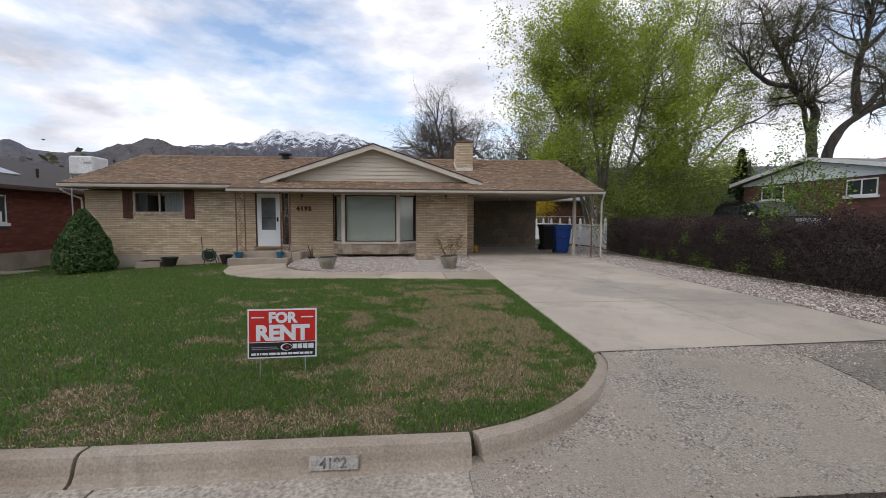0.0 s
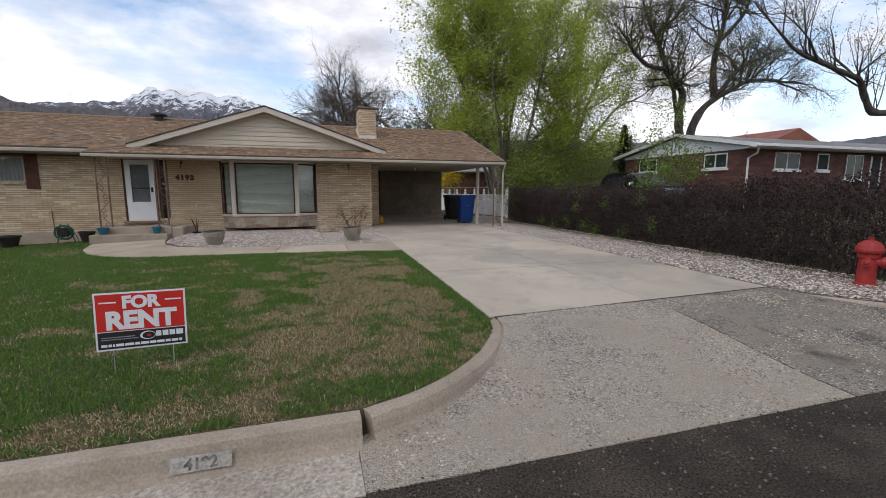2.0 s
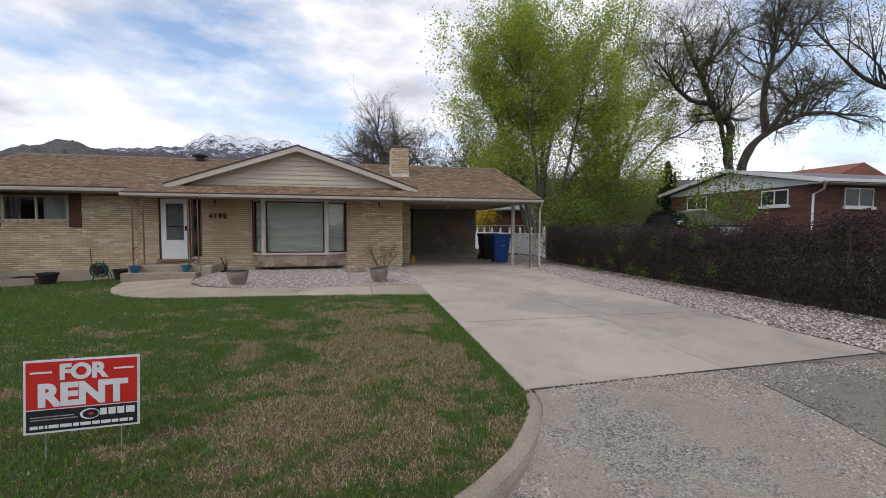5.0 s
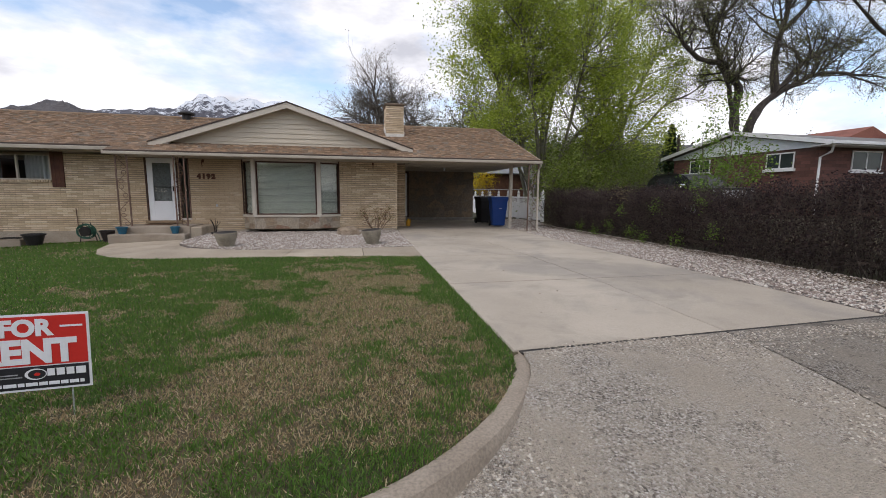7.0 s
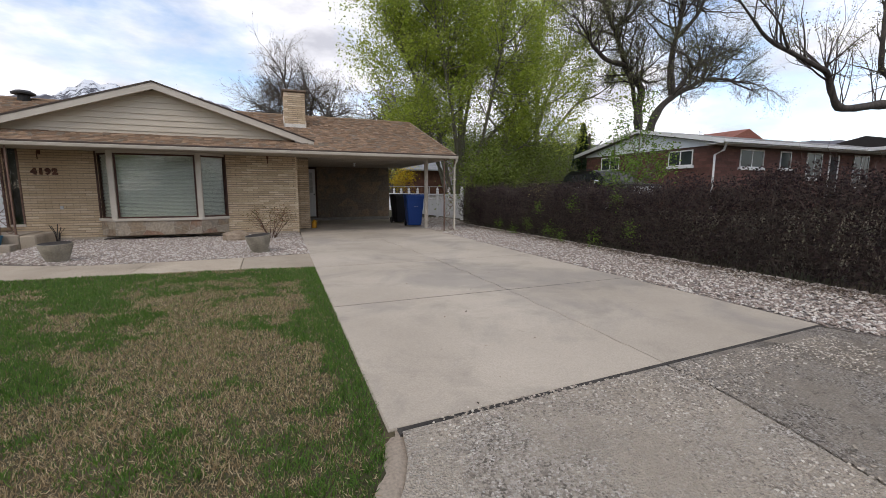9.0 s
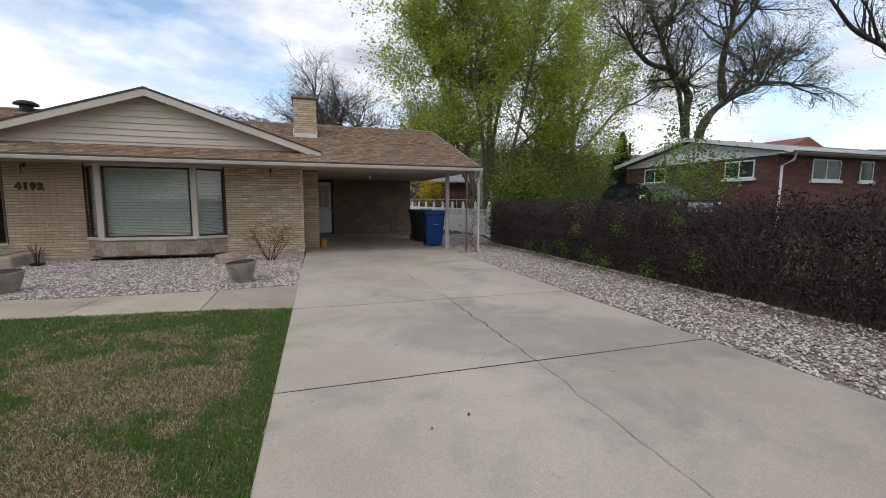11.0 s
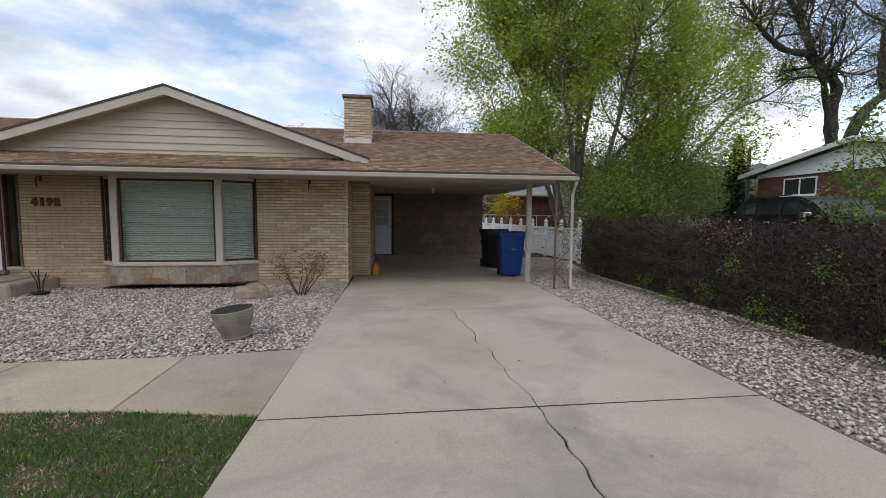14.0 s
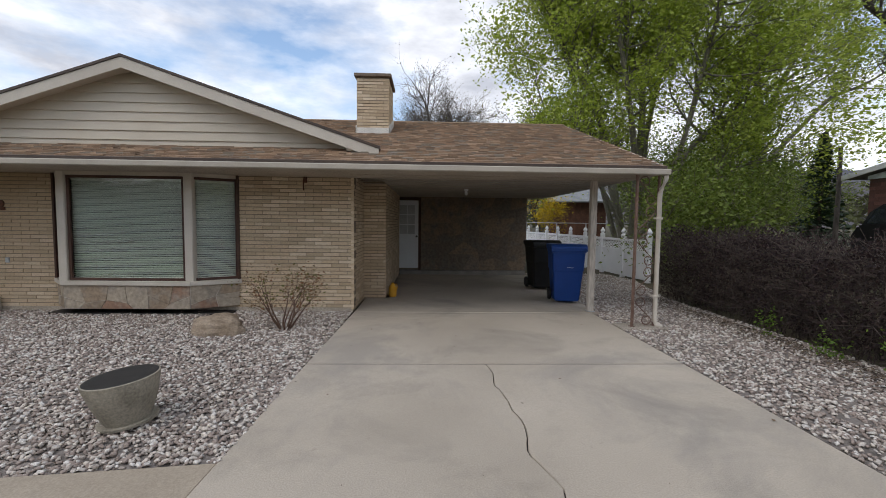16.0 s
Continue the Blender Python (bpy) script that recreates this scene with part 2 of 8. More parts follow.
SHUTTER = material("shutter_paint", (0.075, 0.028, 0.017), (0.115, 0.045, 0.025), 5, 50, 0.7, 0.3)
IRON = material("rusty_iron", (0.13, 0.075, 0.055), (0.20, 0.125, 0.095), 12, 90, 0.7, 0.3)
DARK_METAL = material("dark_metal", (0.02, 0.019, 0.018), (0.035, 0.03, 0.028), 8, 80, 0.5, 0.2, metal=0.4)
GALV = material("galvanised", (0.42, 0.43, 0.44), (0.52, 0.53, 0.54), 6, 70, 0.45, 0.1, metal=0.7)
FLASHING = material("flashing_paint", (0.60, 0.57, 0.52), (0.68, 0.65, 0.60), 4, 50, 0.5, 0.1)
GLASS = glass_material("window_glass")
# near-black stand-in for unlit rooms behind glass, their darkness put into the colour
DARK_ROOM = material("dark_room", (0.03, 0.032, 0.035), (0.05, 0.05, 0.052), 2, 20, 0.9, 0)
BLIND = material("blind_slat", (0.74, 0.79, 0.70), (0.79, 0.83, 0.75), 1, 30, 0.5, 0.02, grain=0.03)
CURTAIN = material("curtain_cloth", (0.45, 0.46, 0.47), (0.55, 0.56, 0.57), 2, 60, 0.9, 0.1)
STONE = pieces_material("flagstone", [(0.30, 0.225, 0.155), (0.35, 0.28, 0.205), (0.26, 0.195, 0.135), (0.38, 0.315, 0.24), (0.27, 0.165, 0.11), (0.33, 0.28, 0.215)], island=False, rough=0.8, fine=18, wear=(0.30, 0.255, 0.205), wear_scale=6)
STONE_JOINT = material("stone_joint", (0.42, 0.36, 0.30), (0.50, 0.44, 0.37), 6, 60, 0.95)
GRAVEL = pieces_material("gravel_stone", [(0.54, 0.485, 0.435), (0.38, 0.325, 0.285), (0.64, 0.60, 0.55), (0.31, 0.25, 0.215), (0.46, 0.39, 0.335), (0.60, 0.53, 0.46), (0.22, 0.19, 0.17)], fine=60, bump=0.2)
BARK = material("bark", (0.06, 0.05, 0.042), (0.12, 0.10, 0.085), 6, 40, 0.95, 0.9, stretch=(1, 1, 0.3), dist=0.03)
GREY_BARK = material("grey_bark", (0.13, 0.12, 0.085), (0.20, 0.185, 0.14), 6, 40, 0.95, 0.9, stretch=(1, 1, 0.3), dist=0.03)
DARK_BARK = material("dark_bark", (0.05, 0.042, 0.037), (0.095, 0.08, 0.07), 5, 40, 0.95, 0.9, stretch=(1, 1, 0.3), dist=0.04)


# ---- mesh helpers ----
def mesh_object(name, verts, faces, mat, parent=None, label="", smooth=False):
    me = bpy.data.meshes.new(name)
    me.from_pydata([tuple(v) for v in verts], [], faces)
    me.update()
    if smooth:
        me.shade_smooth()
    me.materials.append(mat)
    ob = new(name, me)
    if parent is not None:
        ob.parent = parent
    if label:
        ob["label"] = label
    return ob


def part(name, bm, mat, parent=None, label="", smooth=False):
    me = bpy.data.meshes.new(name)
    bmesh.ops.recalc_face_normals(bm, faces=bm.faces)
    bm.to_mesh(me)
    bm.free()
    if smooth:
        me.shade_smooth()
    me.materials.append(mat)
    ob = new(name, me)
    if parent is not None:
        ob.parent = parent
    if label:
        ob["label"] = label
    return ob


def thing(name, label, category, group="", kind="", at=(0, 0, 0)):
    ob = new(name)
    ob.location = at
    ob.empty_display_size = 0.1
    return tagged(ob, label, category, group, kind)


def add_box(bm, x0, x1, y0, y1, z0, z1, bevel=0.0, m=None):
    mat = Matrix.Translation(((x0 + x1) / 2, (y0 + y1) / 2, (z0 + z1) / 2)) @ Matrix.Diagonal((abs(x1 - x0), abs(y1 - y0), abs(z1 - z0), 1))
    made = bmesh.ops.create_cube(bm, size=1, matrix=(m @ mat) if m else mat)["verts"]
    if bevel:
        edges = {ed for v in made for ed in v.link_edges}
        bmesh.ops.bevel(bm, geom=list(edges), offset=bevel, segments=1, affect="EDGES", profile=0.5)
    return bm


def box(*args, **kw):
    return add_box(bmesh.new(), *args, **kw)


def add_tube(bm, points, radii, sides=6):
    """A tapered tube along points."""
    rings = []
    pts = [Vector(p) for p in points]
    if isinstance(radii, (int, float)):
        radii = [radii] * len(pts)
    for i, p in enumerate(pts):
        d = (pts[min(i + 1, len(pts) - 1)] - pts[max(i - 1, 0)]).normalized()
        u = d.cross(Vector((0, 0, 1)) if abs(d.z) < 0.9 else Vector((1, 0, 0))).normalized()
        v = d.cross(u)
        rings.append([bm.verts.new(p + radii[i] * (math.cos(6.2832 * k / sides) * u + math.sin(6.2832 * k / sides) * v)) for k in range(sides)])
    for r0, r1 in zip(rings, rings[1:]):
        for k in range(sides):
            bm.faces.new((r0[k], r0[(k + 1) % sides], r1[(k + 1) % sides], r1[k]))
    bm.faces.new(rings[0][::-1]), bm.faces.new(rings[-1])
    return bm


def tube(points, radii, sides=6):
    return add_tube(bmesh.new(), points, radii, sides)


def lathe(profile, sides=24):
    """A turned solid from (radius, height) pairs."""
    bm = bmesh.new()
    rings = [[bm.verts.new((r * math.cos(6.2832 * k / sides), r * math.sin(6.2832 * k / sides), z)) for k in range(sides)] for r, z in profile]
    for r0, r1 in zip(rings, rings[1:]):
        for k in range(sides):
            bm.faces.new((r0[k], r0[(k + 1) % sides], r1[(k + 1) % sides], r1[k]))
    bm.faces.new(rings[0][::-1]), bm.faces.new(rings[-1])
    return bm


def prism(poly, axis, lo, hi, bm=None):
    """A flat outline pushed through from lo to hi along an axis; the outline lists the two other coordinates in order."""
    bm = bm or bmesh.new()
    def at(p, d):
        return {"x": (d, p[0], p[1]), "y": (p[0], d, p[1]), "z": (p[0], p[1], d)}[axis]
    a = [bm.verts.new(at(p, lo)) for p in poly]
    b = [bm.verts.new(at(p, hi)) for p in poly]
    bm.faces.new(a), bm.faces.new(b[::-1])
    for i in range(len(poly)):
        j = (i + 1) % len(poly)
        bm.faces.new((a[i], b[i], b[j], a[j]))
    return bm


def boxes_mesh(name, rows, mat, parent=None, label=""):
    """Many small boxes (x0, x1, y0, y1, z0, z1) in one mesh."""
    r = np.array(rows, float)
    n = len(r)
    pick = np.array([[0, 2, 4], [1, 2, 4], [1, 3, 4], [0, 3, 4], [0, 2, 5], [1, 2, 5], [1, 3, 5], [0, 3, 5]])
    v = r[:, pick].reshape(-1, 3)
    f = np.array([[0, 3, 2, 1], [4, 5, 6, 7], [0, 1, 5, 4], [1, 2, 6, 5], [2, 3, 7, 6], [3, 0, 4, 7]])
    faces = (f[None] + 8 * np.arange(n)[:, None, None]).reshape(-1, 4)
    return mesh_object(name, v.tolist(), faces.tolist(), mat, parent, label)


def scatter_mesh(name, verts, faces, places, mat, turns=None, scales=None, parent=None, smooth=False):
    """One mesh of many copies of a small shape; turns are 3x3 matrices."""
    base, f, p = np.array(verts, float), np.array(faces), np.array(places, float)
    n, k = len(p), len(base)
    v = np.repeat(base[None], n, 0)
    if scales is not None:
        v = v * np.array(scales, float).reshape(n, 1, -1)
    if turns is not None:
        v = np.einsum("nij,nkj->nki", np.array(turns), v)
    v = (v + p[:, None]).reshape(-1, 3)
    faces = (f[None] + k * np.arange(n)[:, None, None]).reshape(-1, f.shape[1])
    me = bpy.data.meshes.new(name)
    me.vertices.add(len(v)), me.loops.add(faces.size), me.polygons.add(len(faces))
    me.vertices.foreach_set("co", v.ravel())
    me.loops.foreach_set("vertex_index", faces.ravel())
    me.polygons.foreach_set("loop_start", np.arange(0, faces.size, f.shape[1]))
    me.update(calc_edges=True)
    if smooth:
        me.shade_smooth()
    me.materials.append(mat)
    ob = new(name, me)
    if parent is not None:
        ob.parent = parent
    return ob


def random_turns(rng, n, tilt=3.2):
    a, b, c = rng.uniform(0, 6.283, n), rng.uniform(-tilt, tilt, n), rng.uniform(-tilt, tilt, n)
    ca, sa, cb, sb, cc, sc = np.cos(a), np.sin(a), np.cos(b), np.sin(b), np.cos(c), np.sin(c)
    z, o = np.zeros(n), np.ones(n)
    rz = np.stack([ca, -sa, z, sa, ca, z, z, z, o], -1).reshape(n, 3, 3)
    rx = np.stack([o, z, z, z, cb, -sb, z, sb, cb], -1).reshape(n, 3, 3)
    ry = np.stack([cc, z, sc, z, o, z, -sc, z, cc], -1).reshape(n, 3, 3)
    return rz @ rx @ ry


# ---- the lie of the land ----
def smooth_step(a, b, x):
    t = np.clip((np.asarray(x, float) - a) / (b - a), 0, 1)
    return t * t * (3 - 2 * t)


def land(x, y):
    """Height of the ground: level by the driveway, falling towards the far side of the lawn, rising beyond the hedge."""
    x, y = np.asarray(x, float), np.asarray(y, float)
    z = 0.245 + 0 * x
    z = z - 0.047 * np.clip(-3.5 - x, 0, 14) * smooth_step(3.5, 13, y)
    z = z + 0.5 * smooth_step(8.6, 12.0, x) * smooth_step(3.5, 9, y)
    return z


# ---- ground, street, driveway ----
LEFT_CURB = [(-40, 2.18), (-3.17, 2.17), (-0.70, 2.21), (-0.32, 2.34), (0.02, 2.55), (0.38, 2.88), (0.66, 3.27), (0.82, 3.6), (0.88, 3.88)]
RIGHT_CURB = [(5.5, 3.95), (5.62, 3.62), (5.88, 3.2), (6.3, 2.75), (6.9, 2.4), (7.7, 2.2), (60, 2.2)]


def curb_back(x):
    px, py = zip(*(LEFT_CURB + RIGHT_CURB))
    return np.interp(x, px, py)


def spread(lo, hi, fine, coarse):
    """Grid lines: coarse everywhere, close together in the fine stretches."""
    out, v = [], lo
    while v < hi:
        out.append(v)
        v += 0.1 if any(a <= v < b for a, b in fine) else coarse
    return out + [hi]


def build_ground():
    xs = np.array([-3000, -900, -300, -120, -60] + spread(-40, 48, [(-1.5, 1.4), (5.2, 7.8)], 0.5) + [70, 130, 320, 900, 3000])
    ys = np.array([-3000, -900, -300, -100, -40, -14, -8, 0] + spread(1.6, 40, [(1.6, 4.4)], 0.5) + [55, 90, 200, 500, 1200, 4000])
    X, Y = np.meshgrid(xs, ys)
    Z = np.where(Y > curb_back(X) - 0.09, land(X, Y), -0.03)
    Z = np.where((X > 1.1) & (X < 5.3) & (Y < 16.2) & (Y > 4.2), 0.12, Z)
    Z = np.where((X > 1.2) & (X < 5.3) & (Y >= 16.2) & (Y < 21.6), 0.12, Z)
    Z = np.where(Y < -7.5, 0.2, Z)
    nx, ny = len(xs), len(ys)
    faces = [(j * nx + i, j * nx + i + 1, (j + 1) * nx + i + 1, (j + 1) * nx + i) for j in range(ny - 1) for i in range(nx - 1)]
    ob = mesh_object("ground", np.stack([X, Y, Z], -1).reshape(-1, 3).tolist(), faces, LAWN_SOIL, smooth=True)
    tagged(ob, "patchy spring ground with thin soil and thatch", "ground", kind="structure")


build_ground()

road = prism([(-200, -8.2), (200, -8.2), (200, 1.66)] + [(x, 1.63 + 0.035 * noise.noise((x * 1.7, 0, 0))) for x in np.arange(14, -12.1, -0.25)] + [(-200, 1.63)], "z", -0.02, 0.085)
tagged(part("road", road, ASPHALT), "dark worn asphalt street with crumbled edge", "road", kind="structure")


def sweep(path, profile, lift=lambda i: 1.0):
    """A strip swept along a plan path; profile gives (offset to the street side, height)."""
    bm = bmesh.new()
    rows = []
    for i, (x, y) in enumerate(path):
        a, b = path[max(i - 1, 0)], path[min(i + 1, len(path) - 1)]
        d = Vector((b[0] - a[0], b[1] - a[1])).normalized()
        s = Vector((d.y, -d.x))
        rows.append([bm.verts.new((x + s.x * o, y + s.y * o, 0.1 + (z - 0.1) * (lift(i) if z > 0.1 else 1))) for o, z in profile])
    for r0, r1 in zip(rows, rows[1:]):
        for k in range(len(profile)):
            bm.faces.new((r0[k], r1[k], r1[(k + 1) % len(profile)], r0[(k + 1) % len(profile)]))
    bm.faces.new(rows[0]), bm.faces.new(rows[-1][::-1])
    return bm


def dense(path, step=0.12):
    out = []
    for (x0, y0), (x1, y1) in zip(path, path[1:]):
        n = max(1, int(math.hypot(x1 - x0, y1 - y0) / step))
        out += [(x0 + (x1 - x0) * k / n, y0 + (y1 - y0) * k / n) for k in range(n)]
    return out + [path[-1]]


def rounded(path, rounds=2):
    for _ in range(rounds):
        out = [path[0]]
        for (x0, y0), (x1, y1) in zip(path, path[1:]):
            out += [(0.75 * x0 + 0.25 * x1, 0.75 * y0 + 0.25 * y1), (0.25 * x0 + 0.75 * x1, 0.25 * y0 + 0.75 * y1)]
        path = out + [path[-1]]
    return path


CURB_PROFILE = [(0, -0.05), (0, 0.25), (0.085, 0.256), (0.12, 0.243), (0.142, 0.205), (0.16, 0.15), (0.185, 0.112), (0.23, 0.1), (0.23, -0.05)]
curb = thing("curb", "rounded grey concrete kerb with worn edge", "kerb", kind="structure")
for x0, x1 in ((-40, -18), (-18, -11), (-11, -7), (-7, -3.18), (-3.155, -0.712)):
    part("kerb_segment", sweep([(x0, 2.18), (x1, 2.18 if x1 < -2 else 2.2)], CURB_PROFILE), CURB, curb)
bend = rounded([(-0.688, 2.21)] + LEFT_CURB[3:])
part("kerb_segment", sweep(bend, CURB_PROFILE, lambda i: 1 - 0.06 * float(smooth_step(0.5, 0.9, i / (len(bend) - 1)))), CURB, curb)
bend_r = rounded(RIGHT_CURB[:-1] + [(9, 2.2)])
part("kerb_segment", sweep(bend_r, CURB_PROFILE, lambda i: float(smooth_step(0.0, 0.3, i / (len(bend_r) - 1)) * 0.06 + 0.94)), CURB, curb)
part("kerb_segment", sweep([(9.01, 2.2), (60, 2.2)], CURB_PROFILE), CURB, curb)
GUTTER_PROFILE = [(0.22, -0.05), (0.22, 0.103), (0.60, 0.094), (0.60, -0.05)]
for x0, x1 in ((-40, -12), (-12, -7), (-7, -3.0), (-2.985, -0.745)):
    part("gutter_slab", sweep([(x0, 2.18), (x1, 2.18 if x1 < -2 else 2.2)], GUTTER_PROFILE), OLD_CONCRETE, curb)
part("gutter_slab", sweep([(7.7, 2.2), (60, 2.2)], GUTTER_PROFILE), OLD_CONCRETE, curb)


def slab(name, outline, height, mat, parent, thick=0.16):
    """A cast slab with its top following height(x, y) and its top edge slightly broken."""
    bm = bmesh.new()
    cx, cy = sum(p[0] for p in outline) / len(outline), sum(p[1] for p in outline) / len(outline)
    top, rim, low = [], [], []
    for x, y in outline:
        d = math.hypot(cx - x, cy - y)
        k = 0.012 / d
        top.append(bm.verts.new((x + (cx - x) * k, y + (cy - y) * k, height(x, y))))
        rim.append(bm.verts.new((x, y, height(x, y) - 0.009)))
        low.append(bm.verts.new((x, y, height(x, y) - thick)))
    n = len(outline)
    bm.faces.new(top)
    for i in range(n):
        j = (i + 1) % n
        bm.faces.new((rim[i], rim[j], top[j], top[i]))
        bm.faces.new((low[i], low[j], rim[j], rim[i]))
    bmesh.ops.triangulate(bm, faces=[f for f in bm.faces if len(f.verts) > 4])
    return part(name, bm, mat, parent)


def wander(a, b, step, amount, seed):
    """Points from a to b, pushed aside by noise but for the ends."""
    n = max(2, int(math.dist(a, b) / step))
    out = []
    for i in range(n + 1):
        t = i / n
        w = amount * math.sin(math.pi * min(1, max(0, t))) ** 0.4 if 0 < t < 1 else 0
        out.append((a[0] + (b[0] - a[0]) * t + w * (noise.noise((seed, t * 9, 0)) * 2 + 0.55 * noise.noise((seed, t * 34, 3))), a[1] + (b[1] - a[1]) * t + w * 0.3 * noise.noise((seed + 5, t * 7, 2))))
    return out


driveway = thing("driveway", "pale grey concrete driveway slabs with open joints and a long crack", "driveway", kind="structure")
drive_z = lambda x, y: 0.262 + 0.02 * float(smooth_step(9, 16, y))
EDGE_L = lambda y: 0.895 + 0.0175 * (y - 3.9)
EDGE_R = lambda y: 5.49 - 0.006 * (y - 3.9)
ROWS_Y = [3.96, 6.64, 9.36, 13.12]
CRACK_X = [3.17, 3.30, 3.31, 3.1]
GAP = 0.009
# the joints are not quite square to the driveway
SKEW = [0.06, 0.015, 0.0, 0.0]
row_y = lambda k, x: ROWS_Y[k] + SKEW[k] * (x - 3.16)
for k in range(3):
    g0 = 0.024 if k == 0 else GAP
    y0, y1 = ROWS_Y[k] + g0, ROWS_Y[k + 1] - GAP
    corner = lambda edge, q, g: (edge(ROWS_Y[q]), row_y(q, edge(ROWS_Y[q])) + g)
    line = wander((CRACK_X[k], y0), (CRACK_X[k + 1], y1), 0.09, (0.02, 0.05, 0.045)[k], 3.1 * k + 0.7)
    half = (0.005, 0.009, 0.005)[k]
    left_side, right_side = [], []
    for i, (x, y) in enumerate(line):
        (xa, ya), (xb, yb) = line[max(i - 1, 0)], line[min(i + 1, len(line) - 1)]
        run = math.hypot(xb - xa, yb - ya)
        open_by = half * (1 + 0.7 * noise.noise((y * 3.0, k, 5)))
        ox, oy = (open_by * (yb - ya) / run, -open_by * (xb - xa) / run) if 0 < i < len(line) - 1 else (half, 0)
        left_side.append((x - ox, y - oy)), right_side.append((x + ox, y + oy))
    slab("slab", [corner(EDGE_L, k, g0)] + left_side + [corner(EDGE_L, k + 1, -GAP)], drive_z, CONCRETE, driveway)
    slab("slab", [corner(EDGE_R, k + 1, -GAP)] + right_side[::-1] + [corner(EDGE_R, k, g0)], drive_z, CONCRETE, driveway)
slab("slab", [(EDGE_L(13.2), 13.12 + GAP), (EDGE_R(13.2), 13.12 + GAP), (EDGE_R(15.9), 15.86), (1.12, 15.86)], drive_z, CONCRETE, driveway)
slab("slab", [(1.13, 15.872), (5.56, 15.872), (5.56, 21.48), (1.6, 21.48), (1.6, 17.24), (1.13, 17.24)], lambda x, y: 0.286, CONCRETE, driveway)

apron = thing("driveway_apron", "weathered concrete apron with exposed aggregate sloping to the street", "driveway", kind="structure")
apron_z = lambda x, y: 0.09 + 0.168 * float(smooth_step(1.6, 3.7, y))


def apron_slab(x_of, corner):
    """One half of the apron, its top in rows so that it curves down to the gutter."""
    bm = bmesh.new()
    ys = [1.62, 1.9, 2.1, 2.3, 2.5, 2.7, 2.9, 3.1, 3.3, 3.5, 3.7, 3.945]
    rows = []
    for y in ys:
        x0, x1 = x_of(y)
        xs = [x0 + (x1 - x0) * i / 8 for i in range(9)] + [x1, x0]
        skew = SKEW[0] * float(smooth_step(2.6, 3.945, y))
        rows.append([bm.verts.new((x, y + skew * (x - 3.16), apron_z(0, y) if i < 9 else -0.05)) for i, x in enumerate(xs)])
    for r0, r1 in zip(rows, rows[1:]):
        for i in range(11):
            bm.faces.new((r0[i], r0[(i + 1) % 11], r1[(i + 1) % 11], r1[i]))
    bm.faces.new(rows[0]), bm.faces.new(rows[-1][::-1])
    return part("slab", bm, AGGREGATE_WORN if corner else AGGREGATE, apron)


left_x = lambda y: float(np.interp(y, [p[1] for p in LEFT_CURB[2:]], [p[0] for p in LEFT_CURB[2:]])) + 0.09 if y > 2.22 else -0.738
right_x = lambda y: float(np.interp(-y, [-p[1] for p in RIGHT_CURB[:-1]], [p[0] for p in RIGHT_CURB[:-1]])) - 0.09 if y > 2.25 else 7.69
mid_x = lambda y: 3.055 + 0.047 * (y - 1.7)
apron_slab(lambda y: (left_x(y), mid_x(y) - 0.013), 0)
apron_slab(lambda y: (mid_x(y) + 0.013, right_x(y)), 1)

for y, x0, x1, skew in ((3.953, 0.95, 5.46, SKEW[0]), (ROWS_Y[1], 0.95, 5.46, SKEW[1]), (9.36, 1.0, 5.45, 0), (13.12, 1.06, 5.42, 0), (15.866, 1.14, 5.4, 0)):
    ya, yb = y + skew * (x0 - 3.16), y + skew * (x1 - 3.16)
    part("joint_filler", prism([(x0, ya - 0.035), (x1, yb - 0.035), (x1, yb + 0.035), (x0, ya + 0.035)], "z", 0.15, drive_z(0, y) - 0.005), JOINT_DIRT, driveway, "dirt packed in the joint")
for (xa, ya), (xb, yb) in zip(zip(CRACK_X, ROWS_Y), zip(CRACK_X[1:], ROWS_Y[1:])):
    part("crack_filler", box(min(xa, xb) - 0.12, max(xa, xb) + 0.12, ya + 0.02, yb - 0.02, 0.13, 0.245), JOINT_DIRT, driveway)
part("joint_filler", prism([(mid_x(1.65) - 0.02, 1.65), (mid_x(1.65) + 0.02, 1.65), (mid_x(3.9) + 0.02, 3.9), (mid_x(3.9) - 0.02, 3.9)], "z", 0.0, 0.085), JOINT_DIRT, apron)

front_walk = thing("front_walk", "tan concrete front walk in slabs beside the gravel bed", "path", kind="structure")
walk_z = lambda x, y: float(land(x, y)) + 0.018
FRONT = [(1.0, 9.44), (-0.235, 9.66), (-1.9, 9.8), (-3.3, 9.86), (-4.5, 10.12), (-5.5, 10.75), (-6.3, 11.7), (-6.9, 12.9), (-7.35, 14.42)]
BACK = [(1.03, 11.16), (-0.25, 11.02), (-1.85, 10.98), (-2.75, 11.02), (-3.7, 11.35), (-4.4, 11.9), (-4.9, 12.7), (-5.2, 13.6), (-5.42, 14.42)]
for (f0, f1), (b0, b1) in zip(zip(FRONT, FRONT[1:]), zip(BACK, BACK[1:])):
    s = 0.006
    slab("slab", [(f0[0] - s, f0[1]), (b0[0] - s, b0[1]), (b1[0] + s, b1[1]), (f1[0] + s, f1[1])], walk_z, WALK_CONCRETE, front_walk, 0.12)

# ---- the house ----
house = thing("house", "single-storey buff brick ranch house with brown shingle roof and carport", "house")
WALL_Y, EAVE_Z, PITCH, EAVE_Y, RIDGE_Y = 16.0, 2.80, 0.345, 14.8, 19.95
roof_z = lambda y: EAVE_Z + PITCH * (y - EAVE_Y)


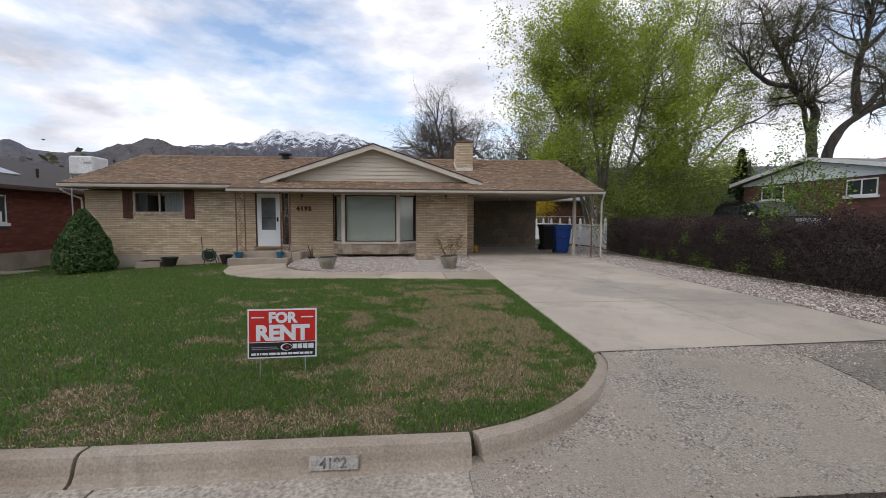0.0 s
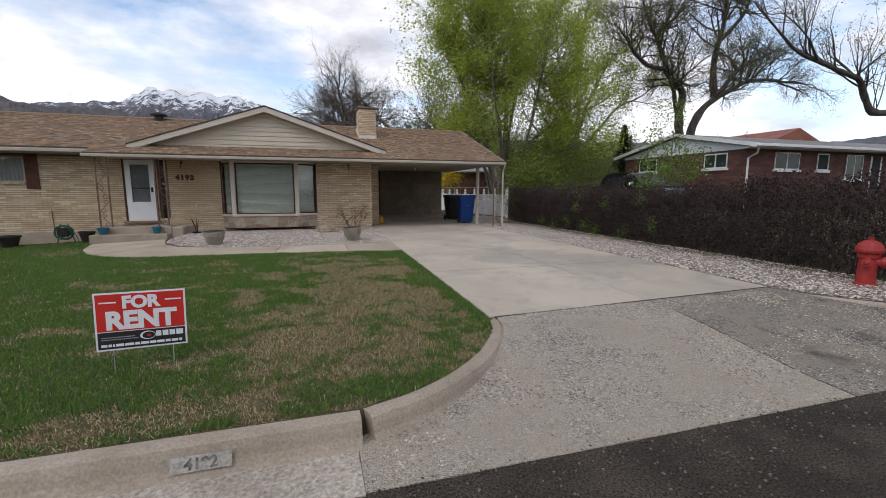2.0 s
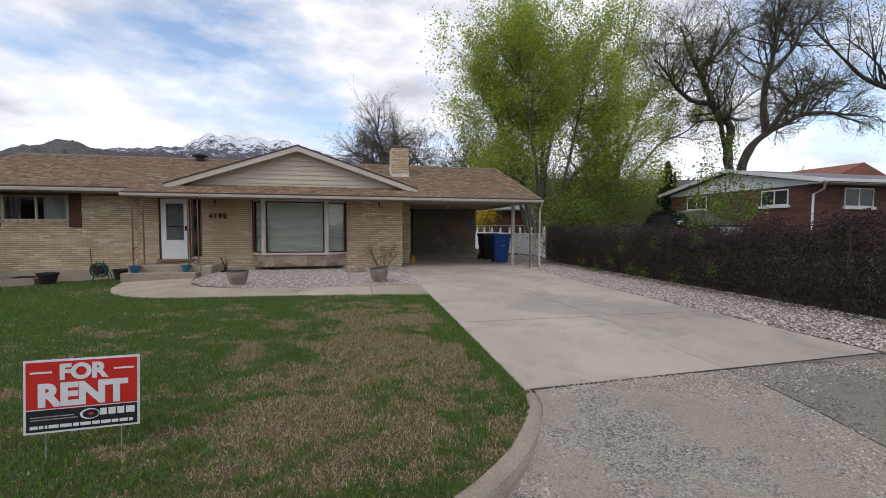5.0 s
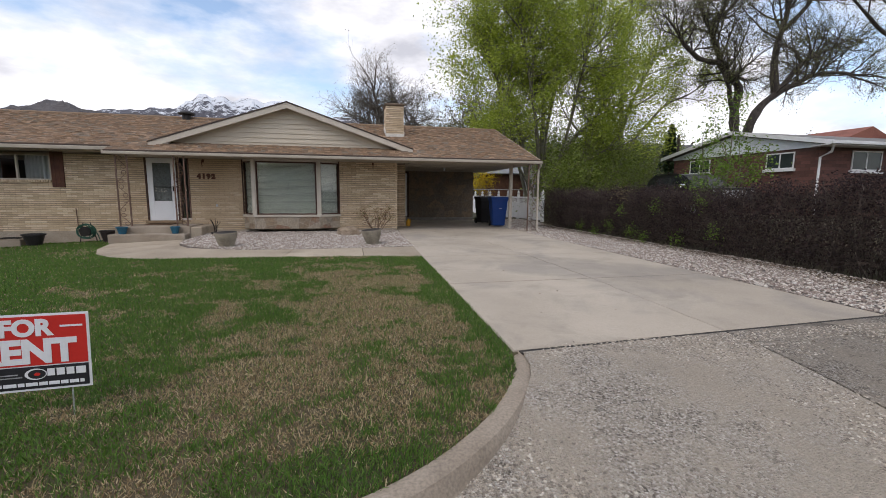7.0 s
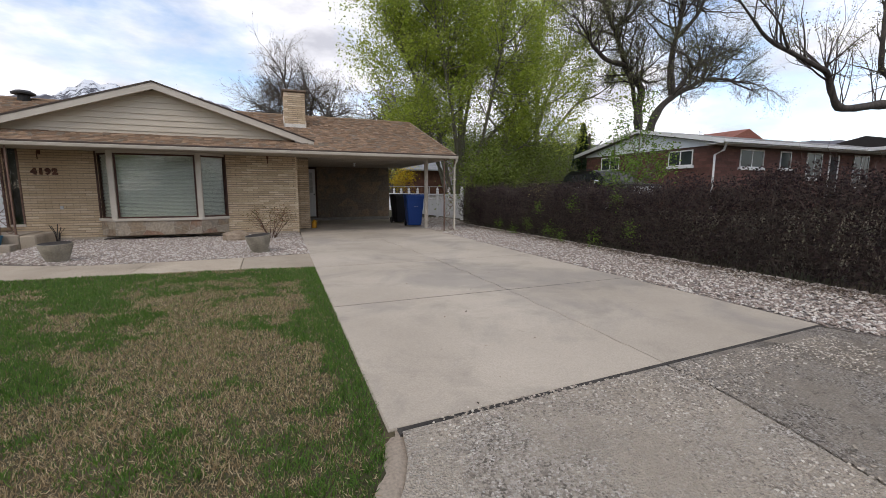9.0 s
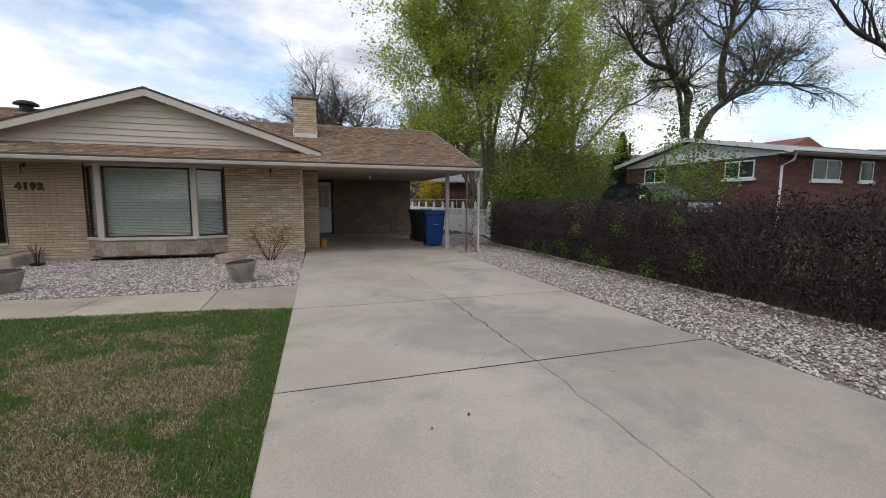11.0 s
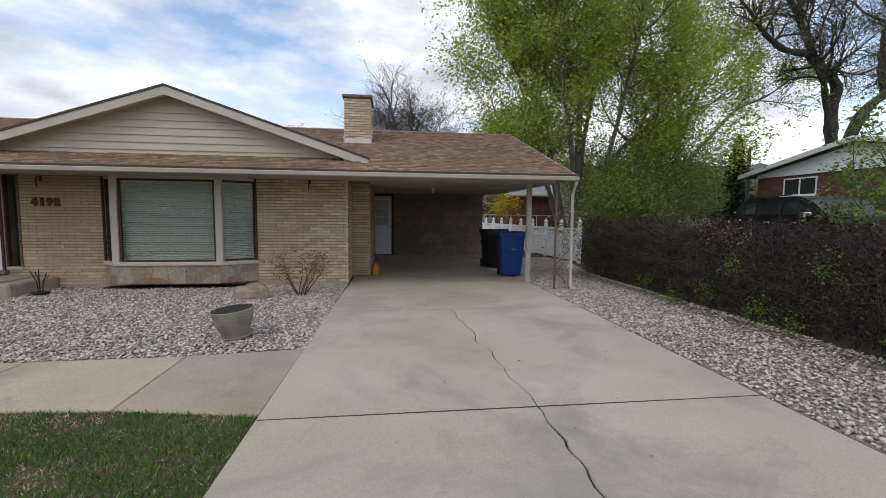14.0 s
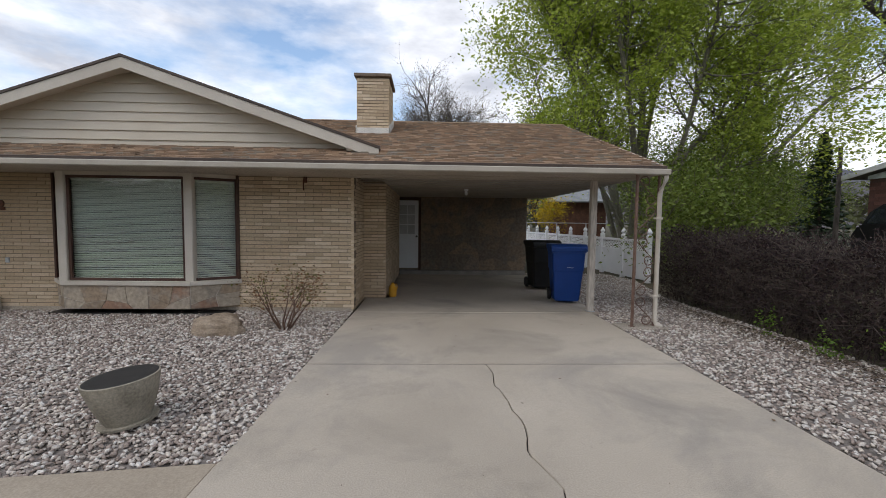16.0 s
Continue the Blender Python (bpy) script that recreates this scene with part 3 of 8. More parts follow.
def wall_with_holes(name, x0, x1, z0, z1, y0, y1, holes, mat, parent, label=""):
    """A wall along x, cut by holes (x0, x1, z0, z1) that go right through."""
    xs = sorted({x0, x1, *(v for h in holes for v in h[:2])})
    zs = sorted({z0, z1, *(v for h in holes for v in h[2:])})
    nx, nz = len(xs) - 1, len(zs) - 1
    solid = lambda i, k: 0 <= i < nx and 0 <= k < nz and not any(h[0] < (xs[i] + xs[i + 1]) / 2 < h[1] and h[2] < (zs[k] + zs[k + 1]) / 2 < h[3] for h in holes)
    bm, made = bmesh.new(), {}

    def at(i, k, s):
        if (i, k, s) not in made:
            made[i, k, s] = bm.verts.new((xs[i], (y0, y1)[s], zs[k]))
        return made[i, k, s]

    for i in range(nx):
        for k in range(nz):
            if not solid(i, k):
                continue
            bm.faces.new((at(i, k, 0), at(i + 1, k, 0), at(i + 1, k + 1, 0), at(i, k + 1, 0)))
            bm.faces.new((at(i, k, 1), at(i, k + 1, 1), at(i + 1, k + 1, 1), at(i + 1, k, 1)))
            for (di, dk), (p, q) in (((-1, 0), ((i, k), (i, k + 1))), ((1, 0), ((i + 1, k + 1), (i + 1, k))), ((0, -1), ((i + 1, k), (i, k))), ((0, 1), ((i, k + 1), (i + 1, k + 1)))):
                if not solid(i + di, k + dk):
                    bm.faces.new((at(*p, 0), at(*q, 0), at(*q, 1), at(*p, 1)))
    return part(name, bm, mat, parent, label)


WIN = (-11.34, -9.56, 1.92, 2.68)
DOOR = (-6.97, -6.02, 0.64, 2.70)
SIDE_LIGHT = (-5.98, -5.68, 0.72, 2.70)
BAY = (-4.02, -0.93, 0.80, 2.70)
HOLES = [WIN, DOOR, SIDE_LIGHT, BAY]
wall_with_holes("wall", -13.05, 1.1, 0.33, 2.74, WALL_Y + 0.012, WALL_Y + 0.25, HOLES, MORTAR, house, "brick wall backing")
part("foundation", box(-13.03, 1.08, WALL_Y + 0.004, WALL_Y + 0.24, -0.7, 0.33), material("foundation_concrete", (0.36, 0.29, 0.22), (0.46, 0.40, 0.33), 1.5, 40, 0.95, 0.5), house, "stained concrete foundation")
part("wall", box(-13.05, -12.8, WALL_Y + 0.25, 24, -0.7, 2.74), MORTAR, house)
part("wall", box(-13.05, 1.55, 23.75, 24, -0.3, 2.74), MORTAR, house)
part("wall", box(0.85, 1.088, WALL_Y + 0.25, 17.4, 0.1, 2.74), MORTAR, house)
part("wall", box(0.85, 1.538, 17.262, 17.5, 0.1, 2.74), MORTAR, house)
part("wall", box(1.3, 1.538, 17.5, 21.5, 0.1, 2.74), MORTAR, house)
part("floor", box(-12.8, 0.85, WALL_Y + 0.25, 23.7, 0.3, 0.45), DARK_ROOM, house)

# courses of long thin bricks
BL, BH, JOINT, HEAD_JOINT = 0.288, 0.052, 0.0145, 0.009
COURSE = BH + JOINT


def brick_rows(x0, x1, z0, z1, holes, seed):
    """Bricks in running bond between x0 and x1, cut at openings."""
    rng = random.Random(seed)
    out = []
    n = int((z1 - z0) / COURSE)
    for c in range(n):
        z = z0 + c * COURSE
        cuts = [(h[0], h[1]) for h in holes if h[2] < z + BH - 0.005 and h[3] > z + 0.005]
        edges = [x0] + [v for cut in sorted(cuts) for v in cut] + [x1]
        for a, b in zip(edges[::2], edges[1::2]):
            x = a - (BL + HEAD_JOINT) * ((c % 2) * 0.5 + 0.07 * rng.random())
            while x < b:
                s, t = max(x, a), min(x + BL, b)
                if t - s > 0.03:
                    out.append((s, t, z, z + BH, rng.uniform(-0.003, 0.003)))
                x += BL + HEAD_JOINT
    return out


front = brick_rows(-13.05, 1.1, 0.335, 2.73, HOLES, 4)
near = [b for b in front if b[0] > -0.93 and b[2] < 2.72]
rest = [b for b in front if b[0] <= -0.93]
brick_rest = boxes_mesh("bricks", [(a, b, WALL_Y + d, WALL_Y + 0.05, c, e) for a, b, c, e, d in rest], BRICK, house)
brick_rest["kind"] = "stuff"
side = brick_rows(16.0, 17.26, 0.30, 2.73, [], 5)
boxes_mesh("bricks", [(1.05, 1.1 + d, a, b, c, e) for a, b, c, e, d in side], BRICK, house)["kind"] = "stuff"
boxes_mesh("bricks", [(a, b, 17.25 + d, 17.3, c, e) for a, b, c, e, d in brick_rows(1.1, 1.55, 0.30, 2.73, [], 6)], BRICK, house)["kind"] = "stuff"
boxes_mesh("bricks", [(1.5, 1.55 + d, a, b, c, e) for a, b, c, e, d in brick_rows(17.25, 21.5, 0.30, 2.73, [], 7)], BRICK, house)["kind"] = "stuff"
boxes_mesh("bricks", [(-13.05 + d, -13.0, a, b, c, e) for a, b, c, e, d in brick_rows(16.0, 24, 0.335, 2.73, [], 8)], BRICK, house)["kind"] = "stuff"

# roof
LX, RX = -13.35, 6.06


def roof_slab(name, x0, x1, ya, za, yb, zb, thick, mat, parent):
    return part(name, prism([(ya, za), (yb, zb), (yb, zb - thick), (ya, za - thick)], "x", x0, x1), mat, parent)


roof = new("roof")
roof.parent = house
roof_slab("roof_deck", -7.45, RX - 0.02, EAVE_Y + 0.02, EAVE_Z - 0.03, RIDGE_Y, roof_z(RIDGE_Y) - 0.03, 0.09, TRIM, roof)
roof_slab("roof_deck", LX, -7.45, 15.28, roof_z(15.28) - 0.03, RIDGE_Y, roof_z(RIDGE_Y) - 0.03, 0.09, TRIM, roof)
roof_slab("roof_deck", LX, RX - 0.02, RIDGE_Y, roof_z(RIDGE_Y) - 0.03, 25.1, EAVE_Z - 0.03, 0.09, TRIM, roof)
part("drip_edge", box(-7.5, RX + 0.02, EAVE_Y - 0.02, EAVE_Y + 0.03, EAVE_Z - 0.055, EAVE_Z - 0.004, 0.006), DRIP, roof, "dark drip edge")
part("gutter", box(-7.52, RX + 0.05, EAVE_Y - 0.085, EAVE_Y + 0.02, EAVE_Z - 0.145, EAVE_Z - 0.057, 0.012), GUTTER_PAINT, roof, "cream painted gutter")
part("drip_edge", box(LX - 0.03, -7.5, 15.26, 15.31, roof_z(15.28) - 0.055, roof_z(15.28) - 0.004, 0.006), DRIP, roof)
part("gutter", box(LX - 0.05, -7.47, 15.20, 15.29, roof_z(15.28) - 0.165, roof_z(15.28) - 0.057, 0.012), GUTTER_PAINT, roof, "cream painted gutter")
part("rake_board", prism([(EAVE_Y, EAVE_Z - 0.01), (RIDGE_Y, roof_z(RIDGE_Y) - 0.01), (RIDGE_Y, roof_z(RIDGE_Y) - 0.16), (EAVE_Y, EAVE_Z - 0.16)], "x", RX - 0.02, RX + 0.015), TRIM, roof)
part("rake_board", prism([(RIDGE_Y, roof_z(RIDGE_Y) - 0.01), (25.1, EAVE_Z - 0.01), (25.1, EAVE_Z - 0.16), (RIDGE_Y, roof_z(RIDGE_Y) - 0.16)], "x", RX - 0.02, RX + 0.015), TRIM, roof)
part("rake_board", prism([(15.28, roof_z(15.28) - 0.01), (RIDGE_Y, roof_z(RIDGE_Y) - 0.01), (RIDGE_Y, roof_z(RIDGE_Y) - 0.16), (15.28, roof_z(15.28) - 0.16)], "x", LX - 0.015, LX + 0.02), TRIM, roof)
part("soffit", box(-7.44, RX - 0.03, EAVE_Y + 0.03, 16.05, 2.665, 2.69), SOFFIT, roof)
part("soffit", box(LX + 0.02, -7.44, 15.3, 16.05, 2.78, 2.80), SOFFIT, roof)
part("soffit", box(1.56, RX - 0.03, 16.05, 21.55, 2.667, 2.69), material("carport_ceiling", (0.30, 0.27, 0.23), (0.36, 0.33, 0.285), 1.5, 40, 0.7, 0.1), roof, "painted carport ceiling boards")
part("gable_wall", prism([(16, 2.7), (24, 2.7), (RIDGE_Y, roof_z(RIDGE_Y) - 0.13)], "x", -13.04, -12.9), SIDING, roof)
part("gable_wall", prism([(16, 2.7), (24, 2.7), (RIDGE_Y, roof_z(RIDGE_Y) - 0.13)], "x", 5.8, 5.9), SIDING, roof)
for k in range(1, 16):
    y = 15.0 + k * 0.42
    if y < 21.4:
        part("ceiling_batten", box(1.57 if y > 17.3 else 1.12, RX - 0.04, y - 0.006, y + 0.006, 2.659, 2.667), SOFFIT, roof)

# the porch gable: apex over the bay
GX, GZ, GHALF, GEND_Z, GY = -2.50, 4.50, 3.98, 3.165, 15.5
gslope = (GZ - GEND_Z) / GHALF
g_z = lambda x: GZ - gslope * abs(x - GX)
# where a gable slope of height z meets the main slope
meet_y = lambda z: EAVE_Y + (z - EAVE_Z) / PITCH
gable = new("porch_gable")
gable.parent = house
for sgn, nm in ((-1, "a"), (1, "b")):
    xo, xi = GX + sgn * (GHALF + 0.12), GX
    bm = bmesh.new()
    zo = g_z(xo)
    top = [(xo, GY - 0.03, zo), (xi, GY - 0.03, GZ), (xi, meet_y(GZ) + 0.1, GZ), (xo, max(meet_y(zo), GY) + 0.02, zo)]
    up = [bm.verts.new(p) for p in top]
    dn = [bm.verts.new((x, y, z - 0.05)) for x, y, z in top]
    bm.faces.new(up), bm.faces.new(dn[::-1])
    for i in range(4):
        bm.faces.new((up[i], dn[i], dn[(i + 1) % 4], up[(i + 1) % 4]))
    part("gable_deck", bm, DRIP, gable)
    # rake board and its underside
    bm = prism([(xo, zo - 0.035), (xi, GZ - 0.035), (xi, GZ - 0.205), (xo - sgn * 0.18, g_z(xo - sgn * 0.18) - 0.205), (xo, zo - 0.12)], "y", GY - 0.035, GY + 0.0)
    part("rake_board", bm, TRIM, gable, "cream painted rake board")
    bm = prism([(xo - sgn * 0.2, g_z(xo - sgn * 0.2) - 0.10), (xi, GZ - 0.10), (xi, GZ - 0.13), (xo - sgn * 0.2, g_z(xo - sgn * 0.2) - 0.13)], "y", GY, GY + 0.34)
    part("rake_soffit", bm, TRIM, gable)
    # return block at the foot of the rake
    xr = GX + sgn * (GHALF - 0.42)
    part("rake_return", box(min(xr, xr + sgn * 0.42), max(xr, xr + sgn * 0.42), GY + 0.0, GY + 0.3, 3.055, 3.15, 0.008), TRIM, gable)
# clapboards
for k in range(8):
    z0 = 3.06 + 0.155 * k
    half0 = (GZ - 0.10 - z0) / gslope - 0.05
    half1 = (GZ - 0.10 - z0 - 0.15) / gslope - 0.05
    if half0 < 0.15:
        break
    half1 = max(half1, 0.02)
    bm = bmesh.new()
    q = [(GX - half0, GY + 0.26, z0), (GX + half0, GY + 0.26, z0), (GX + half1, GY + 0.285, z0 + 0.16), (GX - half1, GY + 0.285, z0 + 0.16)]
    f = [bm.verts.new(p) for p in q]
    b = [bm.verts.new((x, GY + 0.33, z)) for x, y, z in q]
    bm.faces.new(f), bm.faces.new(b[::-1])
    for i in range(4):
        bm.faces.new((f[i], b[i], b[(i + 1) % 4], f[(i + 1) % 4]))
    part("clapboard", bm, SIDING, gable)
part("gable_backing", prism([(GX - 3.7, 3.0), (GX + 3.7, 3.0), (GX, GZ - 0.12)], "y", GY + 0.335, GY + 0.4), SIDING, gable)


# shingle tabs laid in courses, each a thin tilted plate
def shingles(name, x0f, x1f, y0, y1, zf, mat, parent, exposure=0.135, width=0.17, seed=1, tall=0.021):
    rng = np.random.default_rng(seed)
    v, f = [], []
    y, c = y0, 0
    while y < y1:
        x = x0f(y) - rng.uniform(0, width)
        end = x1f(y)
        while x < end:
            w = width * rng.uniform(0.45, 1.15)
            a, b = max(x, x0f(y)), min(x + w, end)
            if b - a > 0.02:
                jy, t = y + rng.uniform(-0.006, 0.006), tall * rng.uniform(0.7, 1.5)
                yy = min(y + exposure * 1.08, y1)
                s = len(v)
                v += [(a, jy, zf(jy) + t), (b, jy, zf(jy) + t), (b, yy, zf(yy) + 0.002), (a, yy, zf(yy) + 0.002), (a, jy, zf(jy) - 0.02), (b, jy, zf(jy) - 0.02)]
                f += [(s, s + 1, s + 2, s + 3), (s + 4, s + 5, s + 1, s)]
            x += w
        y += exposure
        c += 1
    ob = mesh_object(name, v, f, mat, parent)
    ob["kind"] = "stuff"
    return ob


roof_x0 = lambda y: -7.5 if y < 15.27 else LX - 0.02
shingles("shingles", roof_x0, lambda y: RX + 0.02, EAVE_Y - 0.01, RIDGE_Y, lambda y: roof_z(y) - 0.02, SHINGLE, roof, seed=2)
part("ridge_cap", prism([(RIDGE_Y - 0.15, roof_z(RIDGE_Y) - 0.045), (RIDGE_Y, roof_z(RIDGE_Y) + 0.015), (RIDGE_Y + 0.15, roof_z(RIDGE_Y) - 0.045), (RIDGE_Y, roof_z(RIDGE_Y) - 0.03)], "x", LX - 0.02, RX + 0.02), material("ridge_shingle", (0.19, 0.125, 0.075), (0.26, 0.17, 0.10), 9, 120, 0.9, 0.6), roof)
# edge of the shingle on the porch gable
for sgn in (-1, 1):
    xo = GX + sgn * (GHALF + 0.14)
    part("shingle_edge", prism([(xo, g_z(xo) - 0.03), (GX, GZ - 0.03), (GX, GZ + 0.012), (xo, g_z(xo) + 0.012)], "y", GY - 0.05, GY + 0.05), DRIP, gable)


# ---- bay window, doors, windows ----
def pane(x0, x1, y, z0, z1, parent, m=None):
    ob = part("pane", box(x0, x1, y, y + 0.006, z0, z1, m=m), GLASS, parent)
    ob.visible_shadow = False
    return ob


BAY_PLAN = [(-4.06, 16.0), (-3.65, 15.62), (-1.585, 15.62), (-0.925, 16.0)]
SILL_Z, HEAD_Z = 0.79, 2.665
bay = thing("window_1", "bay window with cream frame, dark sashes and closed white blinds", "window", kind="structure")


def along(p, q):
    """The pose that lays +x from p to q in plan, with +y pointing into the house."""
    return pose(p[0], p[1], 0, 0, 0, math.degrees(math.atan2(q[1] - p[1], q[0] - p[0])))


for i, (p, q) in enumerate(zip(BAY_PLAN, BAY_PLAN[1:])):
    m, w = along(p, q), math.dist(p, q)
    part("sill", box(-0.03, w + 0.03, -0.05, 0.12, SILL_Z - 0.02, SILL_Z + 0.055, 0.006, m=m), TRIM, bay, "cream painted sill")
    part("head", box(0, w, 0.0, 0.12, HEAD_Z - 0.06, HEAD_Z, m=m), TRIM, bay)
    wide, thin = (0.075, 0.045) if i == 1 else (0.022, 0.028)
    z0, z1 = SILL_Z + 0.055, HEAD_Z - 0.06
    for nm, args in (("sash_rail", (wide, w - wide, 0.02, 0.07, z0, z0 + 0.045)), ("sash_rail", (wide, w - wide, 0.02, 0.07, z1 - 0.045, z1)), ("sash_stile", (wide, wide + thin, 0.022, 0.068, z0 + 0.045, z1 - 0.045)), ("sash_stile", (w - wide - thin, w - wide, 0.022, 0.068, z0 + 0.045, z1 - 0.045))):
        part(nm, box(*args, bevel=0.004, m=m), BROWN_PAINT, bay, "dark brown sash")
    pane(wide + thin - 0.005, w - wide - thin + 0.005, 0.045, z0 + 0.04, z1 - 0.04, bay, m)
for p in BAY_PLAN[1:3]:
    sgn = -1 if p[0] < -2.5 else 1
    part("corner_post", box(p[0] - 0.07, p[0] + 0.07, p[1] - 0.018, p[1] + 0.12, SILL_Z + 0.03, HEAD_Z, 0.012), TRIM, bay, "cream corner post")
for p, s in ((BAY_PLAN[0], -1), (BAY_PLAN[3], 1)):
    part("jamb", box(p[0] - 0.018, p[0] + 0.018, p[1] - 0.05, p[1] + 0.05, SILL_Z, HEAD_Z, 0.004), BROWN_PAINT, bay, "dark brown jamb")
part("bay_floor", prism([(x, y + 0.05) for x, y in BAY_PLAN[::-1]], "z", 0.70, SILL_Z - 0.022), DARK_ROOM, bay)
part("bay_ceiling", prism([(x, y + 0.02) for x, y in BAY_PLAN[::-1]], "z", HEAD_Z - 0.002, HEAD_Z + 0.02), SOFFIT, bay)

# blinds, one behind each light of the bay
for i, (p, q) in enumerate(zip(BAY_PLAN, BAY_PLAN[1:])):
    m, w = along(p, q), math.dist(p, q)
    inset, back = (0.09, 0.125) if i == 1 else (0.04, 0.105)
    blind = thing("window_blind", "closed white slatted blind hanging inside the bay window", "blind", "bay window blinds")
    part("head_rail", box(inset, w - inset, back - 0.02, back + 0.02, 2.52, 2.57, 0.005, m=m), BLIND, blind)
    part("bottom_rail", box(inset, w - inset, back - 0.015, back + 0.015, 0.875, 0.897, 0.004, m=m), BLIND, blind)
    first = part("slat", box(inset, w - inset, -0.003, 0.003, -0.024, 0.024), BLIND, blind)
    first.matrix_world = m @ pose(0, back, 0.92, 52, 0, 0)
    for k in range(1, 42):
        s = new("slat", first.data)
        s.parent = blind
        s.matrix_world = m @ pose(0, back, 0.92 + 0.0388 * k, 52 + 3 * math.sin(k * 2.3), 0, 0)

# stone panel under the bay: irregular flags with pale joints
stone_apron = thing("stone_panel", "warm flagstone veneer panel under the bay window", "stone panel")
rng = random.Random(12)
for i, (p, q) in enumerate(zip(BAY_PLAN, BAY_PLAN[1:])):
    m, w = along(p, q), math.dist(p, q)
    part("stone_backing", box(0.0, w, -0.004, 0.10, 0.378, 0.765, m=m), STONE_JOINT, stone_apron)
    # uneven cells: two ragged courses
    n = max(1, round(w / 0.36))
    xs = [w * k / n for k in range(n + 1)]
    mid = [0.53 + rng.uniform(-0.09, 0.09) for _ in xs]
    up = [x + (rng.uniform(-0.11, 0.11) if 0 < k < n else 0) for k, x in enumerate(xs)]
    dn = [x + (rng.uniform(-0.11, 0.11) if 0 < k < n else 0) for k, x in enumerate(xs)]
    g = 0.0045
    for k in range(n):
        cells = [[(up[k] + g, 0.765), (up[k + 1] - g, 0.765), (xs[k + 1] - g, mid[k + 1] + g), (xs[k] + g, mid[k] + g)], [(xs[k] + g, mid[k] - g), (xs[k + 1] - g, mid[k + 1] - g), (dn[k + 1] - g, 0.375), (dn[k] + g, 0.375)]]
        if rng.random() < 0.25:
            cells = [[(up[k] + g, 0.765), (up[k + 1] - g, 0.765), (xs[k + 1] - g, mid[k + 1]), (dn[k + 1] - g, 0.375), (dn[k] + g, 0.375), (xs[k] + g, mid[k])]]
        for cell in cells:
            f = part("stone", prism(cell, "y", -0.012 + rng.uniform(-0.006, 0.004), 0.02), STONE, stone_apron)
            f.matrix_world = m
part("stone_cap", prism([(x, y - 0.03 if 0 < i < 3 else y) for i, (x, y) in enumerate(BAY_PLAN)][::-1], "z", 0.765, 0.772), TRIM, stone_apron)

# front door with storm door
front_door = thing("door_1", "white storm door with large glass pane and sill plate", "door", kind="structure")
x0, x1, z0, z1 = DOOR
part("door_frame", box(x0, x0 + 0.045, 15.97, 16.12, z0, z1), BROWN_PAINT, front_door)
part("door_frame", box(x1 - 0.045, x1, 15.97, 16.12, z0, z1), BROWN_PAINT, front_door)
part("door_frame", box(x0 + 0.045, x1 - 0.045, 15.97, 16.12, z1 - 0.04, z1), BROWN_PAINT, front_door)
part("threshold", box(x0 - 0.05, x1 + 0.05, 15.9, 16.2, z0 - 0.07, z0 + 0.01, 0.008), material("threshold_wood", (0.22, 0.15, 0.09), (0.3, 0.21, 0.13), 8, 60, 0.8), front_door, "worn wooden threshold")
a, b = x0 + 0.05, x1 - 0.05
part("stile", box(a, a + 0.16, 16.0, 16.04, z0 + 0.012, z1 - 0.045, 0.004), WHITE, front_door)
part("stile", box(b - 0.16, b, 16.0, 16.04, z0 + 0.012, z1 - 0.045, 0.004), WHITE, front_door)
part("rail", box(a + 0.16, b - 0.16, 16.0, 16.04, z0 + 0.012, z0 + 0.64, 0.004), WHITE, front_door)
part("rail", box(a + 0.16, b - 0.16, 16.0, 16.04, z1 - 0.2, z1 - 0.045, 0.004), WHITE, front_door)
pane(a + 0.155, b - 0.155, 16.02, z0 + 0.635, z1 - 0.195, front_door)
part("inner_door", box(a, b, 16.09, 16.13, z0 + 0.012, z1 - 0.045), material("inner_door_paint", (0.17, 0.19, 0.20), (0.22, 0.24, 0.25), 2, 20, 0.5, 0), front_door, "grey inner door behind the glass")
part("cross_bar", box(a + 0.16, b - 0.16, 16.01, 16.035, 1.72, 1.745), DARK_METAL, front_door)
handle = part("door_handle", box(b - 0.12, b - 0.06, 15.965, 16.0, 1.60, 1.76, 0.008), DARK_METAL, front_door, "black pull handle")

side_light = thing("window_2", "narrow dark sidelight beside the front door", "window", kind="structure")
x0, x1, z0, z1 = SIDE_LIGHT
part("window_frame", box(x0, x0 + 0.03, 15.98, 16.08, z0, z1), BROWN_PAINT, side_light)
part("window_frame", box(x1 - 0.04, x1, 15.975, 16.08, z0, z1, 0.004), IRON, side_light)
part("window_sill", box(x0, x1, 15.96, 16.1, z0 - 0.06, z0, 0.005), TRIM, side_light)
pane(x0 + 0.03, x1 - 0.04, 16.03, z0, z1, side_light)
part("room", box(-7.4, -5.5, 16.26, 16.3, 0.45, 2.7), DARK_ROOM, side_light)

bedroom = thing("window_3", "aluminium sliding window with pleated curtains behind", "window", kind="structure")
x0, x1, z0, z1 = WIN
for nm, ar in (("window_frame", (x0, x1, 16.0, 16.07, z1 - 0.03, z1)), ("window_frame", (x0, x1, 16.0, 16.07, z0, z0 + 0.035)), ("window_frame", (x0, x0 + 0.035, 16.0, 16.07, z0 + 0.035, z1 - 0.03)), ("window_frame", (x1 - 0.035, x1, 16.0, 16.07, z0 + 0.035, z1 - 0.03)), ("mullion", (-10.47, -10.42, 16.0, 16.07, z0 + 0.035, z1 - 0.03))):
    part(nm, box(*ar, bevel=0.004), TRIM, bedroom)
pane(x0 + 0.03, -10.46, 16.035, z0 + 0.03, z1 - 0.025, bedroom)
